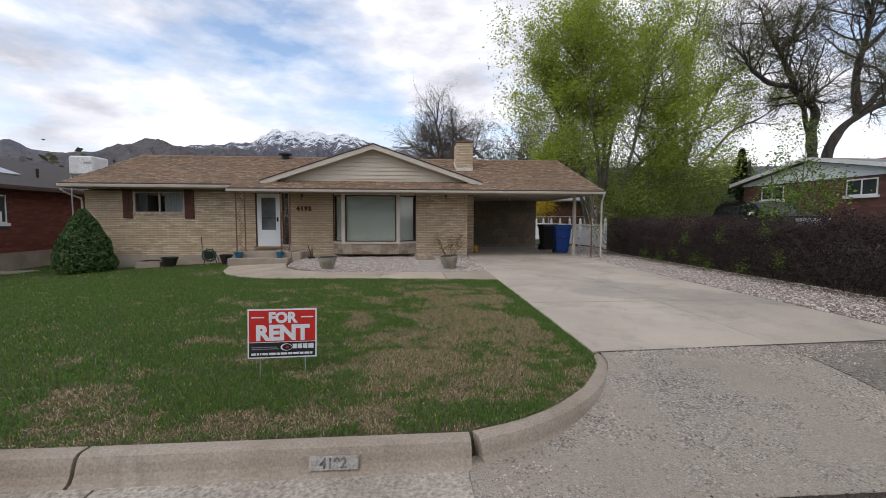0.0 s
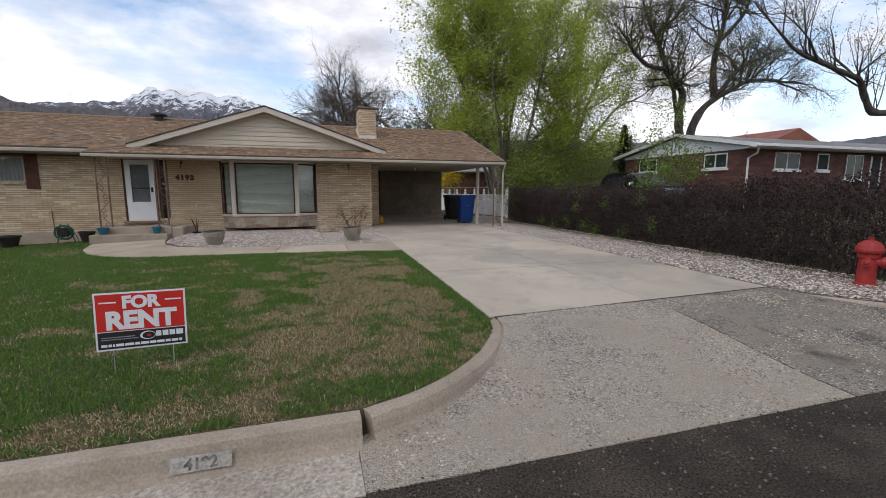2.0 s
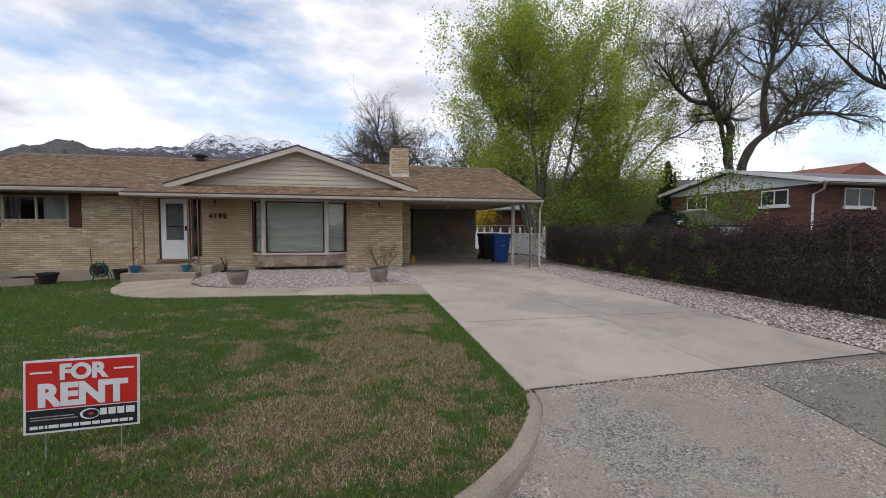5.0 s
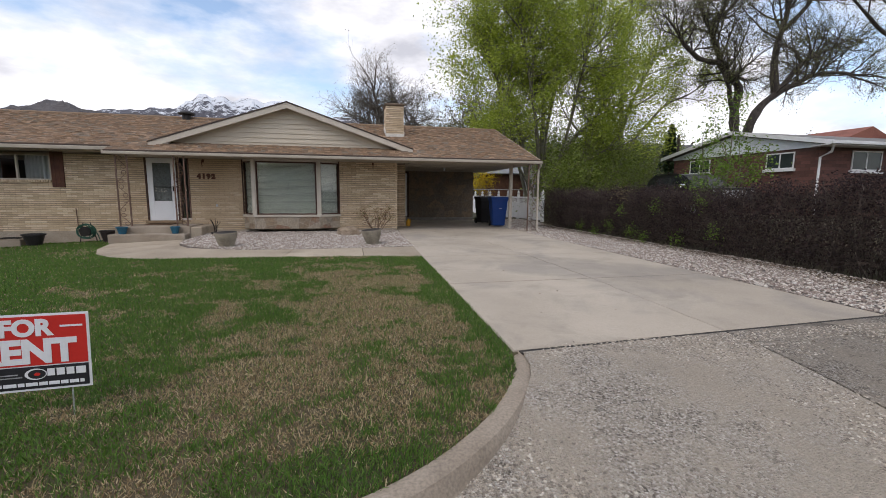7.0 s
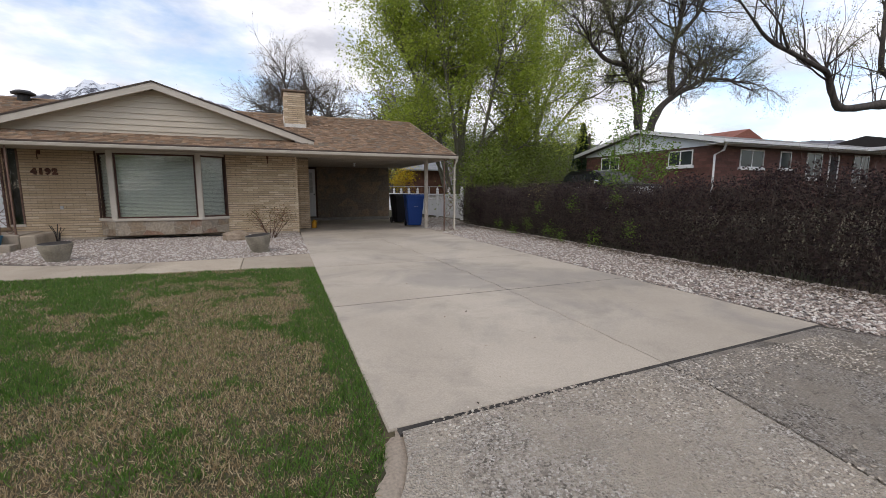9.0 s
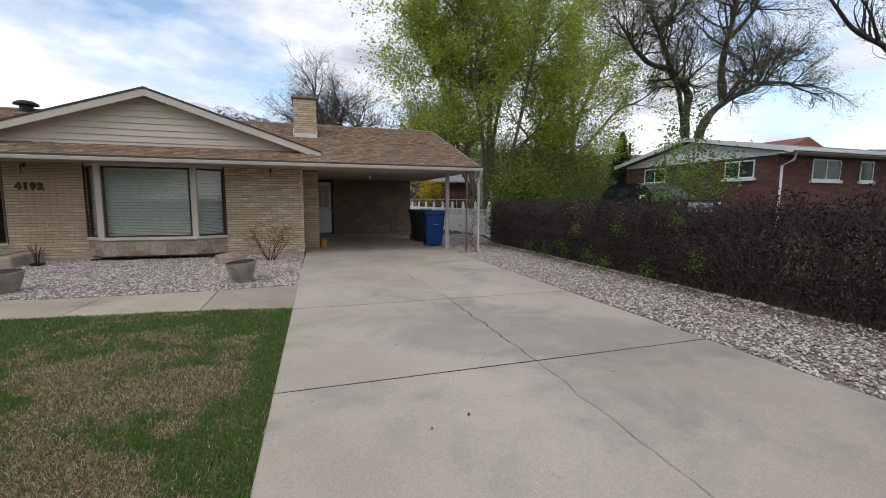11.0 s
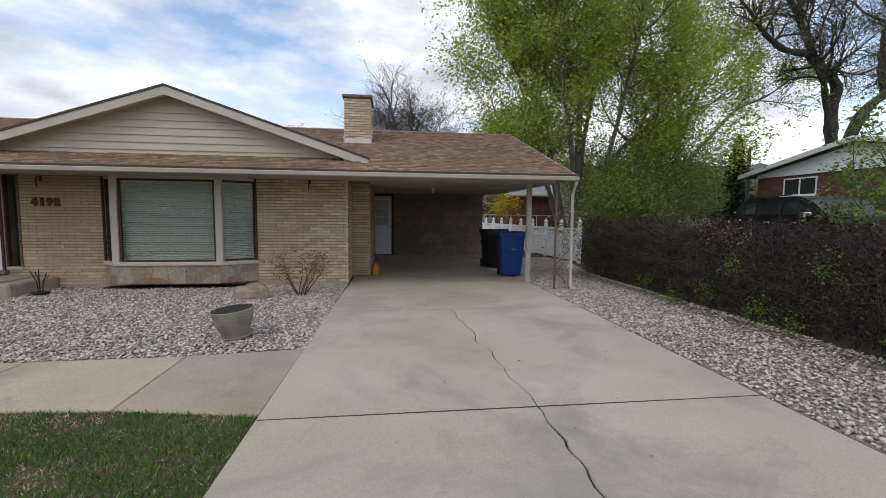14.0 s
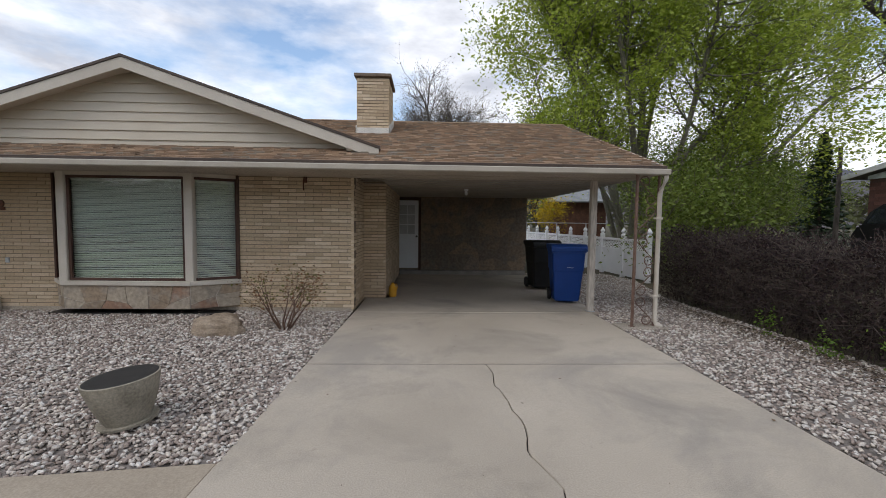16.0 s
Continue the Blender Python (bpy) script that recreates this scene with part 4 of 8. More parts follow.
pane(-10.43, x1 - 0.03, 16.045, z0 + 0.03, z1 - 0.025, bedroom)
sill_bricks = [(x0 - 0.04 + 0.068 * k, x0 - 0.04 + 0.068 * k + 0.056, 15.95, 16.05, z0 - 0.075, z0 - 0.005) for k in range(27)]
for row in sill_bricks:
    part("brick", box(*row, bevel=0.004), BRICK_PIECE, bedroom)


def pleated(x0, x1, z0, z1, y, mat, name, parent, amp=0.03, wave=0.11):
    n = int((x1 - x0) / 0.018)
    v = [(x0 + (x1 - x0) * k / n, y + amp * math.sin(6.283 * (x1 - x0) * k / n / wave), z) for k in range(n + 1) for z in (z0, z1)]
    return mesh_object(name, v, [(2 * k, 2 * k + 2, 2 * k + 3, 2 * k + 1) for k in range(n)], mat, parent, smooth=True)


curtain = thing("curtain", "pale pleated curtain drawn across the bedroom window", "curtain")
pleated(-10.42, x1 + 0.1, z0 - 0.1, z1, 16.32, CURTAIN, "cloth", curtain)
pleated(x0 - 0.1, -11.05, z0 - 0.1, z1, 16.34, material("grey_curtain", (0.18, 0.19, 0.2), (0.24, 0.25, 0.26), 2, 50, 0.9, 0.1), "cloth", curtain, 0.03, 0.13)
part("rod", tube([(x0 - 0.1, 16.33, z1 + 0.02), (x1 + 0.1, 16.33, z1 + 0.02)], 0.01, 6), DARK_METAL, curtain)
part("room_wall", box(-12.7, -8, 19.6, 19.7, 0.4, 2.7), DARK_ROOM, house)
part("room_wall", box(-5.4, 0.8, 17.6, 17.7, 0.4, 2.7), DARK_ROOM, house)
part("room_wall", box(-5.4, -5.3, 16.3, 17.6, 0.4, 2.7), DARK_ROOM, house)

shutter = thing("shutter", "dark reddish brown board shutter beside the bedroom window", "shutter", "window shutters")
for k in range(3):
    part("board", box(0.115 * k, 0.115 * k + 0.112, -0.03, 0, 0, 1.16, 0.004), SHUTTER, shutter)
for z in (0.14, 0.96):
    part("batten", box(0.01, 0.335, -0.045, -0.03, z, z + 0.07, 0.004), SHUTTER, shutter)
shutter.matrix_world = pose(-11.72, 15.995, 1.70)
copy_thing(shutter, pose(-9.53, 15.995, 1.70))

# carport: back wall, door, posts
carport_wall = thing("wall_carport", "dark flagstone veneer wall at the back of the carport", "wall", kind="structure")
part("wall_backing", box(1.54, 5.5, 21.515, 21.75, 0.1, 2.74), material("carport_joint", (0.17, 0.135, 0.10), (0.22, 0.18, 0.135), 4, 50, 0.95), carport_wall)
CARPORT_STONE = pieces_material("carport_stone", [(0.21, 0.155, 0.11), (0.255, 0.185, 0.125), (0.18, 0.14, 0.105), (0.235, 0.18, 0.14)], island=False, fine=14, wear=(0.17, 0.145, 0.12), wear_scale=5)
rng = random.Random(5)
gx, gz = [2.21 + 0.47 * k for k in range(8)], [0.42 + 0.38 * k for k in range(7)]
pts = {(i, j): (min(5.5, max(2.21, x + (rng.uniform(-0.17, 0.17) if 0 < i < 7 else 0))), z + (rng.uniform(-0.13, 0.13) if 0 < j < 6 else 0)) for i, x in enumerate(gx) for j, z in enumerate(gz)}
for i in range(7):
    for j in range(6):
        q = [pts[i, j], pts[i + 1, j], pts[i + 1, j + 1], pts[i, j + 1]]
        cx, cz = sum(p[0] for p in q) / 4, sum(p[1] for p in q) / 4
        q = [(x + (cx - x) * 0.03, z + (cz - z) * 0.03) for x, z in q]
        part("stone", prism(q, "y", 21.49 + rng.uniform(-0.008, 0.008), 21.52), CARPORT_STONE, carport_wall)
part("wall_step", box(1.56, 5.45, 21.36, 21.5, 0.27, 0.41, 0.01), material("step_concrete", (0.2, 0.18, 0.16), (0.27, 0.25, 0.22), 3, 50, 0.9), carport_wall, "low concrete ledge")

side_door = thing("door_2", "white panelled carport door with upper glass and dark frame", "door", kind="structure")
part("door_leaf", box(1.42, 2.13, 21.455, 21.485, 0.47, 2.55, 0.004), WHITE, side_door)
part("door_frame", box(2.14, 2.21, 21.44, 21.52, 0.41, 2.64, 0.004), BROWN_PAINT, side_door)
part("door_frame", box(1.545, 2.14, 21.44, 21.52, 2.56, 2.64, 0.004), BROWN_PAINT, side_door)
part("glass_panel", box(1.56, 2.02, 21.449, 21.456, 1.52, 2.40), CURTAIN, side_door, "curtained upper light")
for z in (1.80, 2.10):
    part("glazing_bar", box(1.56, 2.02, 21.443, 21.45, z, z + 0.025), WHITE, side_door)
part("glazing_bar", box(1.78, 1.80, 21.441, 21.449, 1.52, 2.40), WHITE, side_door)
for tilt in (38, -38):
    part("cross_rail", box(-0.36, 0.36, -0.012, 0, -0.03, 0.03, m=pose(1.78, 21.456, 1.0, 0, tilt, 0)), WHITE, side_door)
part("door_knob", lathe([(0.012, 0), (0.028, 0.02), (0.03, 0.04), (0.012, 0.055)], 12), DARK_METAL, side_door).matrix_world = pose(2.08, 21.455, 1.45, 90, 0, 0)

jug = thing("plastic_jug", "small orange-yellow plastic jug on the carport floor", "jug")
JUG = material("jug_plastic", (0.55, 0.27, 0.02), (0.62, 0.32, 0.03), 4, 60, 0.4, 0.03, grain=0.04)
part("body", lathe([(0.07, 0), (0.085, 0.015), (0.085, 0.2), (0.05, 0.25), (0.03, 0.27), (0.03, 0.30), (0.005, 0.302)], 16), JUG, jug, smooth=False)
part("jug_handle", tube([(0.03, 0, 0.27), (0.09, 0, 0.265), (0.1, 0, 0.2), (0.083, 0, 0.14)], 0.011, 6), JUG, jug)
jug.location = (1.68, 17.42, 0.288)

wood_post = thing("carport_post", "grey weathered wooden post holding the carport roof", "post")
part("post", box(-0.055, 0.055, -0.055, 0.055, 0, 2.385, 0.006), material("weathered_post", (0.42, 0.37, 0.31), (0.50, 0.45, 0.39), 6, 40, 0.8, 0.3, stretch=(1, 1, 0.15)), wood_post)
part("base_plate", box(-0.07, 0.07, -0.07, 0.07, 0, 0.02), GALV, wood_post)
wood_post.location = (5.425, 16.0, 0.284)


def trellis(name, length, height, label, group):
    """Two square iron rods with S-scrolls between them."""
    t = thing(name, label, "iron post", group)
    for x in (0, length):
        part("rod", box(x - 0.017, x + 0.017, -0.017, 0.017, 0, height), IRON, t)
        part("foot", box(x - 0.035, x + 0.035, -0.035, 0.035, 0, 0.01), IRON, t)
    n = int(height / 0.42)
    scroll = None
    for k in range(n):
        zc, flip = (k + 0.5) * height / n, 1 if k % 2 else -1
        if scroll is None:
            pts = []
            r0, h = length * 0.27, height / n
            for i in range(14):
                an = -2.2 + 5.2 * i / 13
                r = r0 * (0.35 + 0.65 * i / 13)
                pts.append((-length * 0.12 + r * math.cos(an), 0, h * 0.27 + r * math.sin(an)))
            pts = pts + [(-p[0], 0, -p[2]) for p in pts[::-1]]
            scroll = part("scroll", tube(pts, 0.009, 4), IRON, t)
            s = scroll
        else:
            s = new("scroll", scroll.data)
            s.parent = t
        s.location, s.rotation_euler = (length / 2, 0, zc), (0, 0, 0 if flip < 0 else math.pi)
    return t


porch_iron = trellis("porch_post", 0.30, 2.10, "rusty wrought iron porch post with scrolls", "porch posts")
porch_iron.matrix_world = pose(-7.24, 14.86, 0.545)
trellis("porch_post", 0.29, 2.10, "rusty wrought iron porch post with scrolls before the door", "porch posts").matrix_world = pose(-5.71, 14.86, 0.545)
carport_iron = trellis("carport_iron_post", 0.40, 2.38, "rusty wrought iron corner post with scrolls under the carport eave", "carport posts")
carport_iron.matrix_world = pose(5.66, 14.86, 0.285, 0, 0, 12)
pad = part("post_pad", box(5.45, 6.2, 14.72, 15.1, 0.15, 0.287, 0.01), OLD_CONCRETE)
tagged(pad, "small concrete pad under the iron carport post", "concrete pad")

downspout = thing("downspout", "cream metal downspout at the carport corner", "downspout")
part("pipe", tube([(6.07, 14.78, 2.66), (6.07, 14.80, 2.58), (6.045, 14.86, 2.45), (6.045, 14.9, 2.38), (6.045, 14.9, 0.36), (6.06, 14.87, 0.31), (6.12, 14.80, 0.295)], 0.036, 8), TRIM, downspout, smooth=True)
for z in (0.75, 1.98):
    part("strap", box(5.98, 6.09, 14.86, 14.945, z, z + 0.03), TRIM, downspout)
left_spout = thing("downspout", "cream metal downspout at the end of the bedroom wall", "downspout")
part("pipe", tube([(-13.3, 15.26, 2.72), (-13.28, 15.4, 2.62), (-13.1, 15.9, 2.42), (-13.1, 15.93, 2.3), (-13.1, 15.93, -0.1)], 0.036, 8), TRIM, left_spout, smooth=True)

# chimney
chimney = thing("chimney", "buff brick chimney with pale flashing on the shingle roof", "chimney")
CX0, CX1, CY0, CY1, CZ1 = 0.86, 1.555, 17.76, 18.8, 5.0
part("core", box(CX0 + 0.012, CX1 - 0.012, CY0 + 0.012, CY1 - 0.012, 3.6, CZ1), MORTAR, chimney)
rows = [(a, b, CY0 + d, CY0 + 0.05, c, e) for a, b, c, e, d in brick_rows(CX0, CX1, 3.78, CZ1, [], 21)]
for x, o in ((CX0, -1), (CX1, 1)):
    rows += [(x if o < 0 else x - 0.05, x + 0.05 if o < 0 else x, a, b, c, e) for a, b, c, e, d in brick_rows(CY0 + 0.051, CY1, 3.78, CZ1, [], 22)]
boxes_mesh("bricks", rows, BRICK, chimney)["kind"] = "stuff"
part("cap", box(CX0 - 0.05, CX1 + 0.05, CY0 - 0.05, CY1 + 0.05, CZ1, CZ1 + 0.07, 0.01), material("chimney_cap", (0.14, 0.1, 0.075), (0.2, 0.15, 0.11), 4, 40, 0.8), chimney, "dark weathered cap")
part("flashing", prism([(CX0 - 0.02, 3.74), (CX1 + 0.02, 3.74), (CX1 + 0.02, 3.92), (CX0 - 0.02, 3.92)], "y", CY0 - 0.02, CY0 + 0.01), FLASHING, chimney, "pale painted flashing")
for x in (CX0 - 0.022, CX1 + 0.002):
    part("flashing", prism([(CY0 - 0.02, roof_z(CY0) - 0.03), (CY1, roof_z(CY1) - 0.03), (CY1, roof_z(CY1) + 0.16), (CY0 - 0.02, roof_z(CY0) + 0.14)], "x", x, x + 0.02), FLASHING, chimney)

roof_vent = thing("roof_vent", "round dark metal vent on the roof ridge", "roof vent")
part("vent_body", lathe([(0.16, -0.25), (0.16, 0.12), (0.30, 0.14), (0.30, 0.19), (0.18, 0.26), (0.02, 0.28)], 18), DARK_METAL, roof_vent)
roof_vent.location = (-6.85, 19.6, roof_z(19.6) + 0.02)

# cooler on its stand past the roof's end
cooler = thing("evaporative_cooler", "white canvas-wrapped evaporative cooler on a pipe stand", "cooler")
bm = box(-0.45, 0.45, -0.45, 0.45, 0, 0.72, 0.05)
for v in bm.verts:
    v.co.x += 0.02 * noise.noise(v.co * 3)
part("cabinet", bm, material("canvas_cover", (0.62, 0.62, 0.62), (0.72, 0.72, 0.71), 3, 30, 0.85, 0.4), cooler)
part("grille", box(0.12, 0.40, -0.462, -0.45, 0.42, 0.50), material("grille_grey", (0.3, 0.31, 0.32), (0.36, 0.37, 0.38), 3, 30), cooler)
for x in (-0.42, 0.42):
    for y in (-0.38, 0.38):
        part("leg", tube([(x, y, 0), (x, y, -3.6)], 0.025, 6), GALV, cooler)
cooler.location = (-13.75, 17.3, 3.37)

# porch steps
steps = thing("porch_steps", "two worn concrete steps before the front door", "steps", kind="structure")
part("step", box(-7.42, -5.38, 14.45, 15.0, 0.0, 0.335, 0.018), CURB, steps)
part("step", box(-7.38, -5.35, 14.8, 16.0, 0.0, 0.545, 0.018), CURB, steps)
part("cheek", box(-5.34, -5.02, 14.78, 16.0, 0.0, 0.52, 0.03), WALK_CONCRETE, steps, "tan concrete cheek block")
mat_ob = thing("door_mat", "brown door mat on the porch step", "door mat")
part("mat", box(-6.85, -6.1, 15.35, 15.85, 0.545, 0.558, 0.004), material("mat_fibre", (0.10, 0.055, 0.03), (0.16, 0.09, 0.05), 10, 150, 0.95, 0.6), mat_ob)

# numbers on the wall
def writing(name, text, size, m, mat, parent, depth=0.004, align="LEFT", bold=0.0):
    cu = bpy.data.curves.new(name, "FONT")
    cu.body, cu.size, cu.extrude, cu.align_x, cu.offset = text, size, depth, align, bold
    tmp = bpy.data.objects.new(name, cu)
    scene.collection.objects.link(tmp)
    me = bpy.data.meshes.new_from_object(tmp.evaluated_get(bpy.context.evaluated_depsgraph_get()))
    bpy.data.objects.remove(tmp)
    me.materials.clear()
    me.materials.append(mat)
    ob = new(name, me)
    ob.parent = parent
    ob.matrix_world = m
    return ob


plate = thing("house_number", "brown metal house number on the brick wall", "house number")
for k, ch in enumerate("4192"):
    writing("digit", ch, 0.2, pose(-5.44 + 0.145 * k, 15.985, 2.03, 90, 0, 0), SHUTTER, plate, 0.012, bold=0.019)

def hook(at):
    h = thing("plant_hook", "small brown iron plant hook under the eave", "hook", "plant hooks")
    part("bracket", box(-0.03, 0.03, -0.02, 0, 0.1, 0.2, 0.004), SHUTTER, h)
    part("arm", tube([(0, -0.01, 0.18), (0, -0.08, 0.19), (0, -0.13, 0.15), (0, -0.13, 0.05), (0, -0.12, -0.04)], 0.012, 6), SHUTTER, h)
    h.location = at
    return h

hook((-5.24, 15.99, 2.44)), hook((0.255, 15.99, 2.46))
bulb = thing("ceiling_lamp", "bare bulb holder on the carport ceiling", "lamp")
part("holder", lathe([(0.05, 0), (0.05, -0.03), (0.03, -0.05)], 12), WHITE, bulb)
part("bulb", lathe([(0.02, -0.05), (0.04, -0.09), (0.03, -0.13), (0.005, -0.145)], 12), WHITE, bulb)
bulb.location = (3.3, 18.2, 2.662)


# ---- trees ----
class Limbs:
    """Gathers tapered tubes into plain lists, and the ends of twigs for leaves."""

    def __init__(self, seed):
        self.rng = np.random.default_rng(seed)
        self.v, self.f, self.tips = [], [], []

    def tube(self, pts, radii, sides):
        s0 = len(self.v)
        for i, p in enumerate(pts):
            d = pts[min(i + 1, len(pts) - 1)] - pts[max(i - 1, 0)]
            d = d / (np.linalg.norm(d) + 1e-9)
            if i == 0:
                u = np.cross(d, (0, 0, 1) if abs(d[2]) < 0.9 else (1, 0, 0))
            u = u - d * (u @ d)
            u = u / np.linalg.norm(u)
            w = np.cross(d, u)
            for k in range(sides):
                a = 6.2832 * k / sides
                self.v.append(tuple(p + radii[i] * (math.cos(a) * u + math.sin(a) * w)))
        for i in range(len(pts) - 1):
            for k in range(sides):
                a, b = s0 + i * sides + k, s0 + i * sides + (k + 1) % sides
                self.f.append((a, b, b + sides, a + sides))

    def grow(self, p, d, length, radius, level, plan):
        """plan: per level (children, length ratio, spread, wander, lift); the last level only bears tips."""
        rng, segs = self.rng, (7, 6, 5, 4, 3, 3)[min(level, 5)]
        kids, ratio, spreading, wander_by, lift = plan[level]
        pts, p = [np.array(p, float)], np.array(p, float)
        d = np.array(d, float) / np.linalg.norm(d)
        dirs = [d]
        for i in range(segs):
            d = d + rng.normal(0, wander_by, 3) + np.array((0, 0, lift))
            d /= np.linalg.norm(d)
            p = p + d * length / segs
            pts.append(p)
            dirs.append(d)
        last = level == len(plan) - 1
        end = 0.35 if not last else 0.3
        radii = [radius * (1 - (1 - end) * i / segs) for i in range(segs + 1)]
        self.tube(pts, radii, (9, 7, 5, 4, 3, 3)[min(level, 5)])
        if level >= len(plan) - 2:
            self.tips += [tuple(q) for q in pts[1:]]
        if last:
            return
        for k in range(kids):
            t = 1.0 if k == 0 else rng.uniform(0.28 if level else 0.35, 0.98)
            i = min(segs - 1, int(t * segs))
            q = pts[i] + (pts[i + 1] - pts[i]) * (t * segs - i)
            base = dirs[i + 1]
            side = rng.normal(0, 1, 3)
            side -= base * (side @ base)
            side /= np.linalg.norm(side)
            nd = base + side * math.tan(spreading) * rng.uniform(0.6, 1.25) * (0.5 if k == 0 else 1)
            self.grow(q, nd, length * ratio * rng.uniform(0.75, 1.2), radii[i] * (0.8 if k == 0 else rng.uniform(0.42, 0.62)), level + 1, plan)


    def bough(self, pts, r0, r1, kids, length, plan, seed=0, sides=9):
        """A main limb that bends through the given places and bears side branches grown by the plan."""
        rng = np.random.default_rng(seed)
        way = [np.array(q, float) for q in pts]
        line = []
        for a, b in zip(way, way[1:]):
            line += [a + (b - a) * k / 4 + rng.normal(0, 0.035 * np.linalg.norm(b - a), 3) * (k > 0) for k in range(4)]
        line.append(way[-1])
        for k in range(2):
            line = [line[0]] + [(p + 2 * q + s) / 4 for p, q, s in zip(line, line[1:], line[2:])] + [line[-1]]
        n = len(line) - 1
        radii = [(r0 + (r1 - r0) * i / n) * (1 + 0.09 * rng.normal()) for i in range(n + 1)]
        self.tube(line, radii, sides)
        for k in range(kids):
            t = 1.0 if k == 0 else rng.uniform(0.25, 1) ** 0.7
            i = min(n - 1, int(t * n))
            base = line[i + 1] - line[i]
            base = base / np.linalg.norm(base)
            side = rng.normal(0, 1, 3) + (0, 0, 0.45)
            self.grow(line[i], base * 0.6 + side / np.linalg.norm(side) * (0.35 if k == 0 else 1), length * rng.uniform(0.6, 1.25), min(radii[i] * 0.55, length * 0.03), 0, plan)


def leaf_shape():
    return [(-0.5, 0, 0), (0, -0.28, 0.07), (0.5, 0, 0), (0, 0.28, 0.07)], [(0, 1, 2, 3)]


def leaves(tips, count, size, spread_by, mat, parent, seed, name="crown", low=None):
    rng = np.random.default_rng(seed)
    t = np.array(tips)
    if low is not None:
        t = t[t[:, 2] > low]
    pick = t[rng.integers(0, len(t), count)] + rng.normal(0, spread_by, (count, 3))
    v, f = leaf_shape()
    return scatter_mesh(name, v, f, pick, mat, random_turns(rng, count, 1.1), (size * rng.uniform(0.5, 1.4, (count, 1))) * np.ones((1, 3)), parent)


LEAF = pieces_material("spring_leaf", [(0.34, 0.425, 0.055), (0.41, 0.49, 0.078), (0.27, 0.35, 0.045), (0.46, 0.53, 0.10)], rough=0.6, bump=0, translucent=0.55)
LEAF_FRESH = pieces_material("fresh_leaf", [(0.15, 0.25, 0.035), (0.20, 0.31, 0.05), (0.115, 0.20, 0.026)], rough=0.6, bump=0, translucent=0.45)
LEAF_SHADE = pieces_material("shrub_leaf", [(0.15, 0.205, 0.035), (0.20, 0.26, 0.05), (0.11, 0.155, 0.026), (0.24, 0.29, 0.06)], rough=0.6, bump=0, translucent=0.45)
LEAF_PALE = pieces_material("willow_bud", [(0.19, 0.20, 0.085), (0.24, 0.245, 0.11), (0.15, 0.155, 0.065)], rough=0.7, bump=0, translucent=0.35)
LEAF_DULL = pieces_material("dull_bud", [(0.15, 0.15, 0.05), (0.19, 0.17, 0.065), (0.12, 0.12, 0.045)], rough=0.7, bump=0, translucent=0.3)
BUD = pieces_material("grey_bud", [(0.15, 0.135, 0.10), (0.19, 0.165, 0.12), (0.115, 0.10, 0.08)], rough=0.8, bump=0, translucent=0.2)
CONE_LEAF = pieces_material("cone_needle", [(0.06, 0.115, 0.03), (0.08, 0.145, 0.038), (0.042, 0.085, 0.024), (0.105, 0.17, 0.05)], rough=0.7, bump=0)
NEEDLE = pieces_material("needle", [(0.028, 0.055, 0.022), (0.04, 0.075, 0.028), (0.02, 0.042, 0.018), (0.05, 0.088, 0.035)], rough=0.7, bump=0)


def tree(name, at, seed, trunks, plan, bark, leaf_mat, count, size, spread_by, label, low=None, category="tree", group=""):
    """trunks: (dx, dy, direction, length, radius)."""
    t = thing(name, label, category, group)
    t.location = at
    limbs = Limbs(seed)
    for dx, dy, d, length, radius in trunks:
        limbs.grow((dx, dy, -0.3), d, length, radius, 0, plan)
    mesh_object("trunk", limbs.v, limbs.f, bark, t, smooth=True)
    if count:
        leaves(limbs.tips, count, size, spread_by, leaf_mat, t, seed + 1, low=low)
    return t


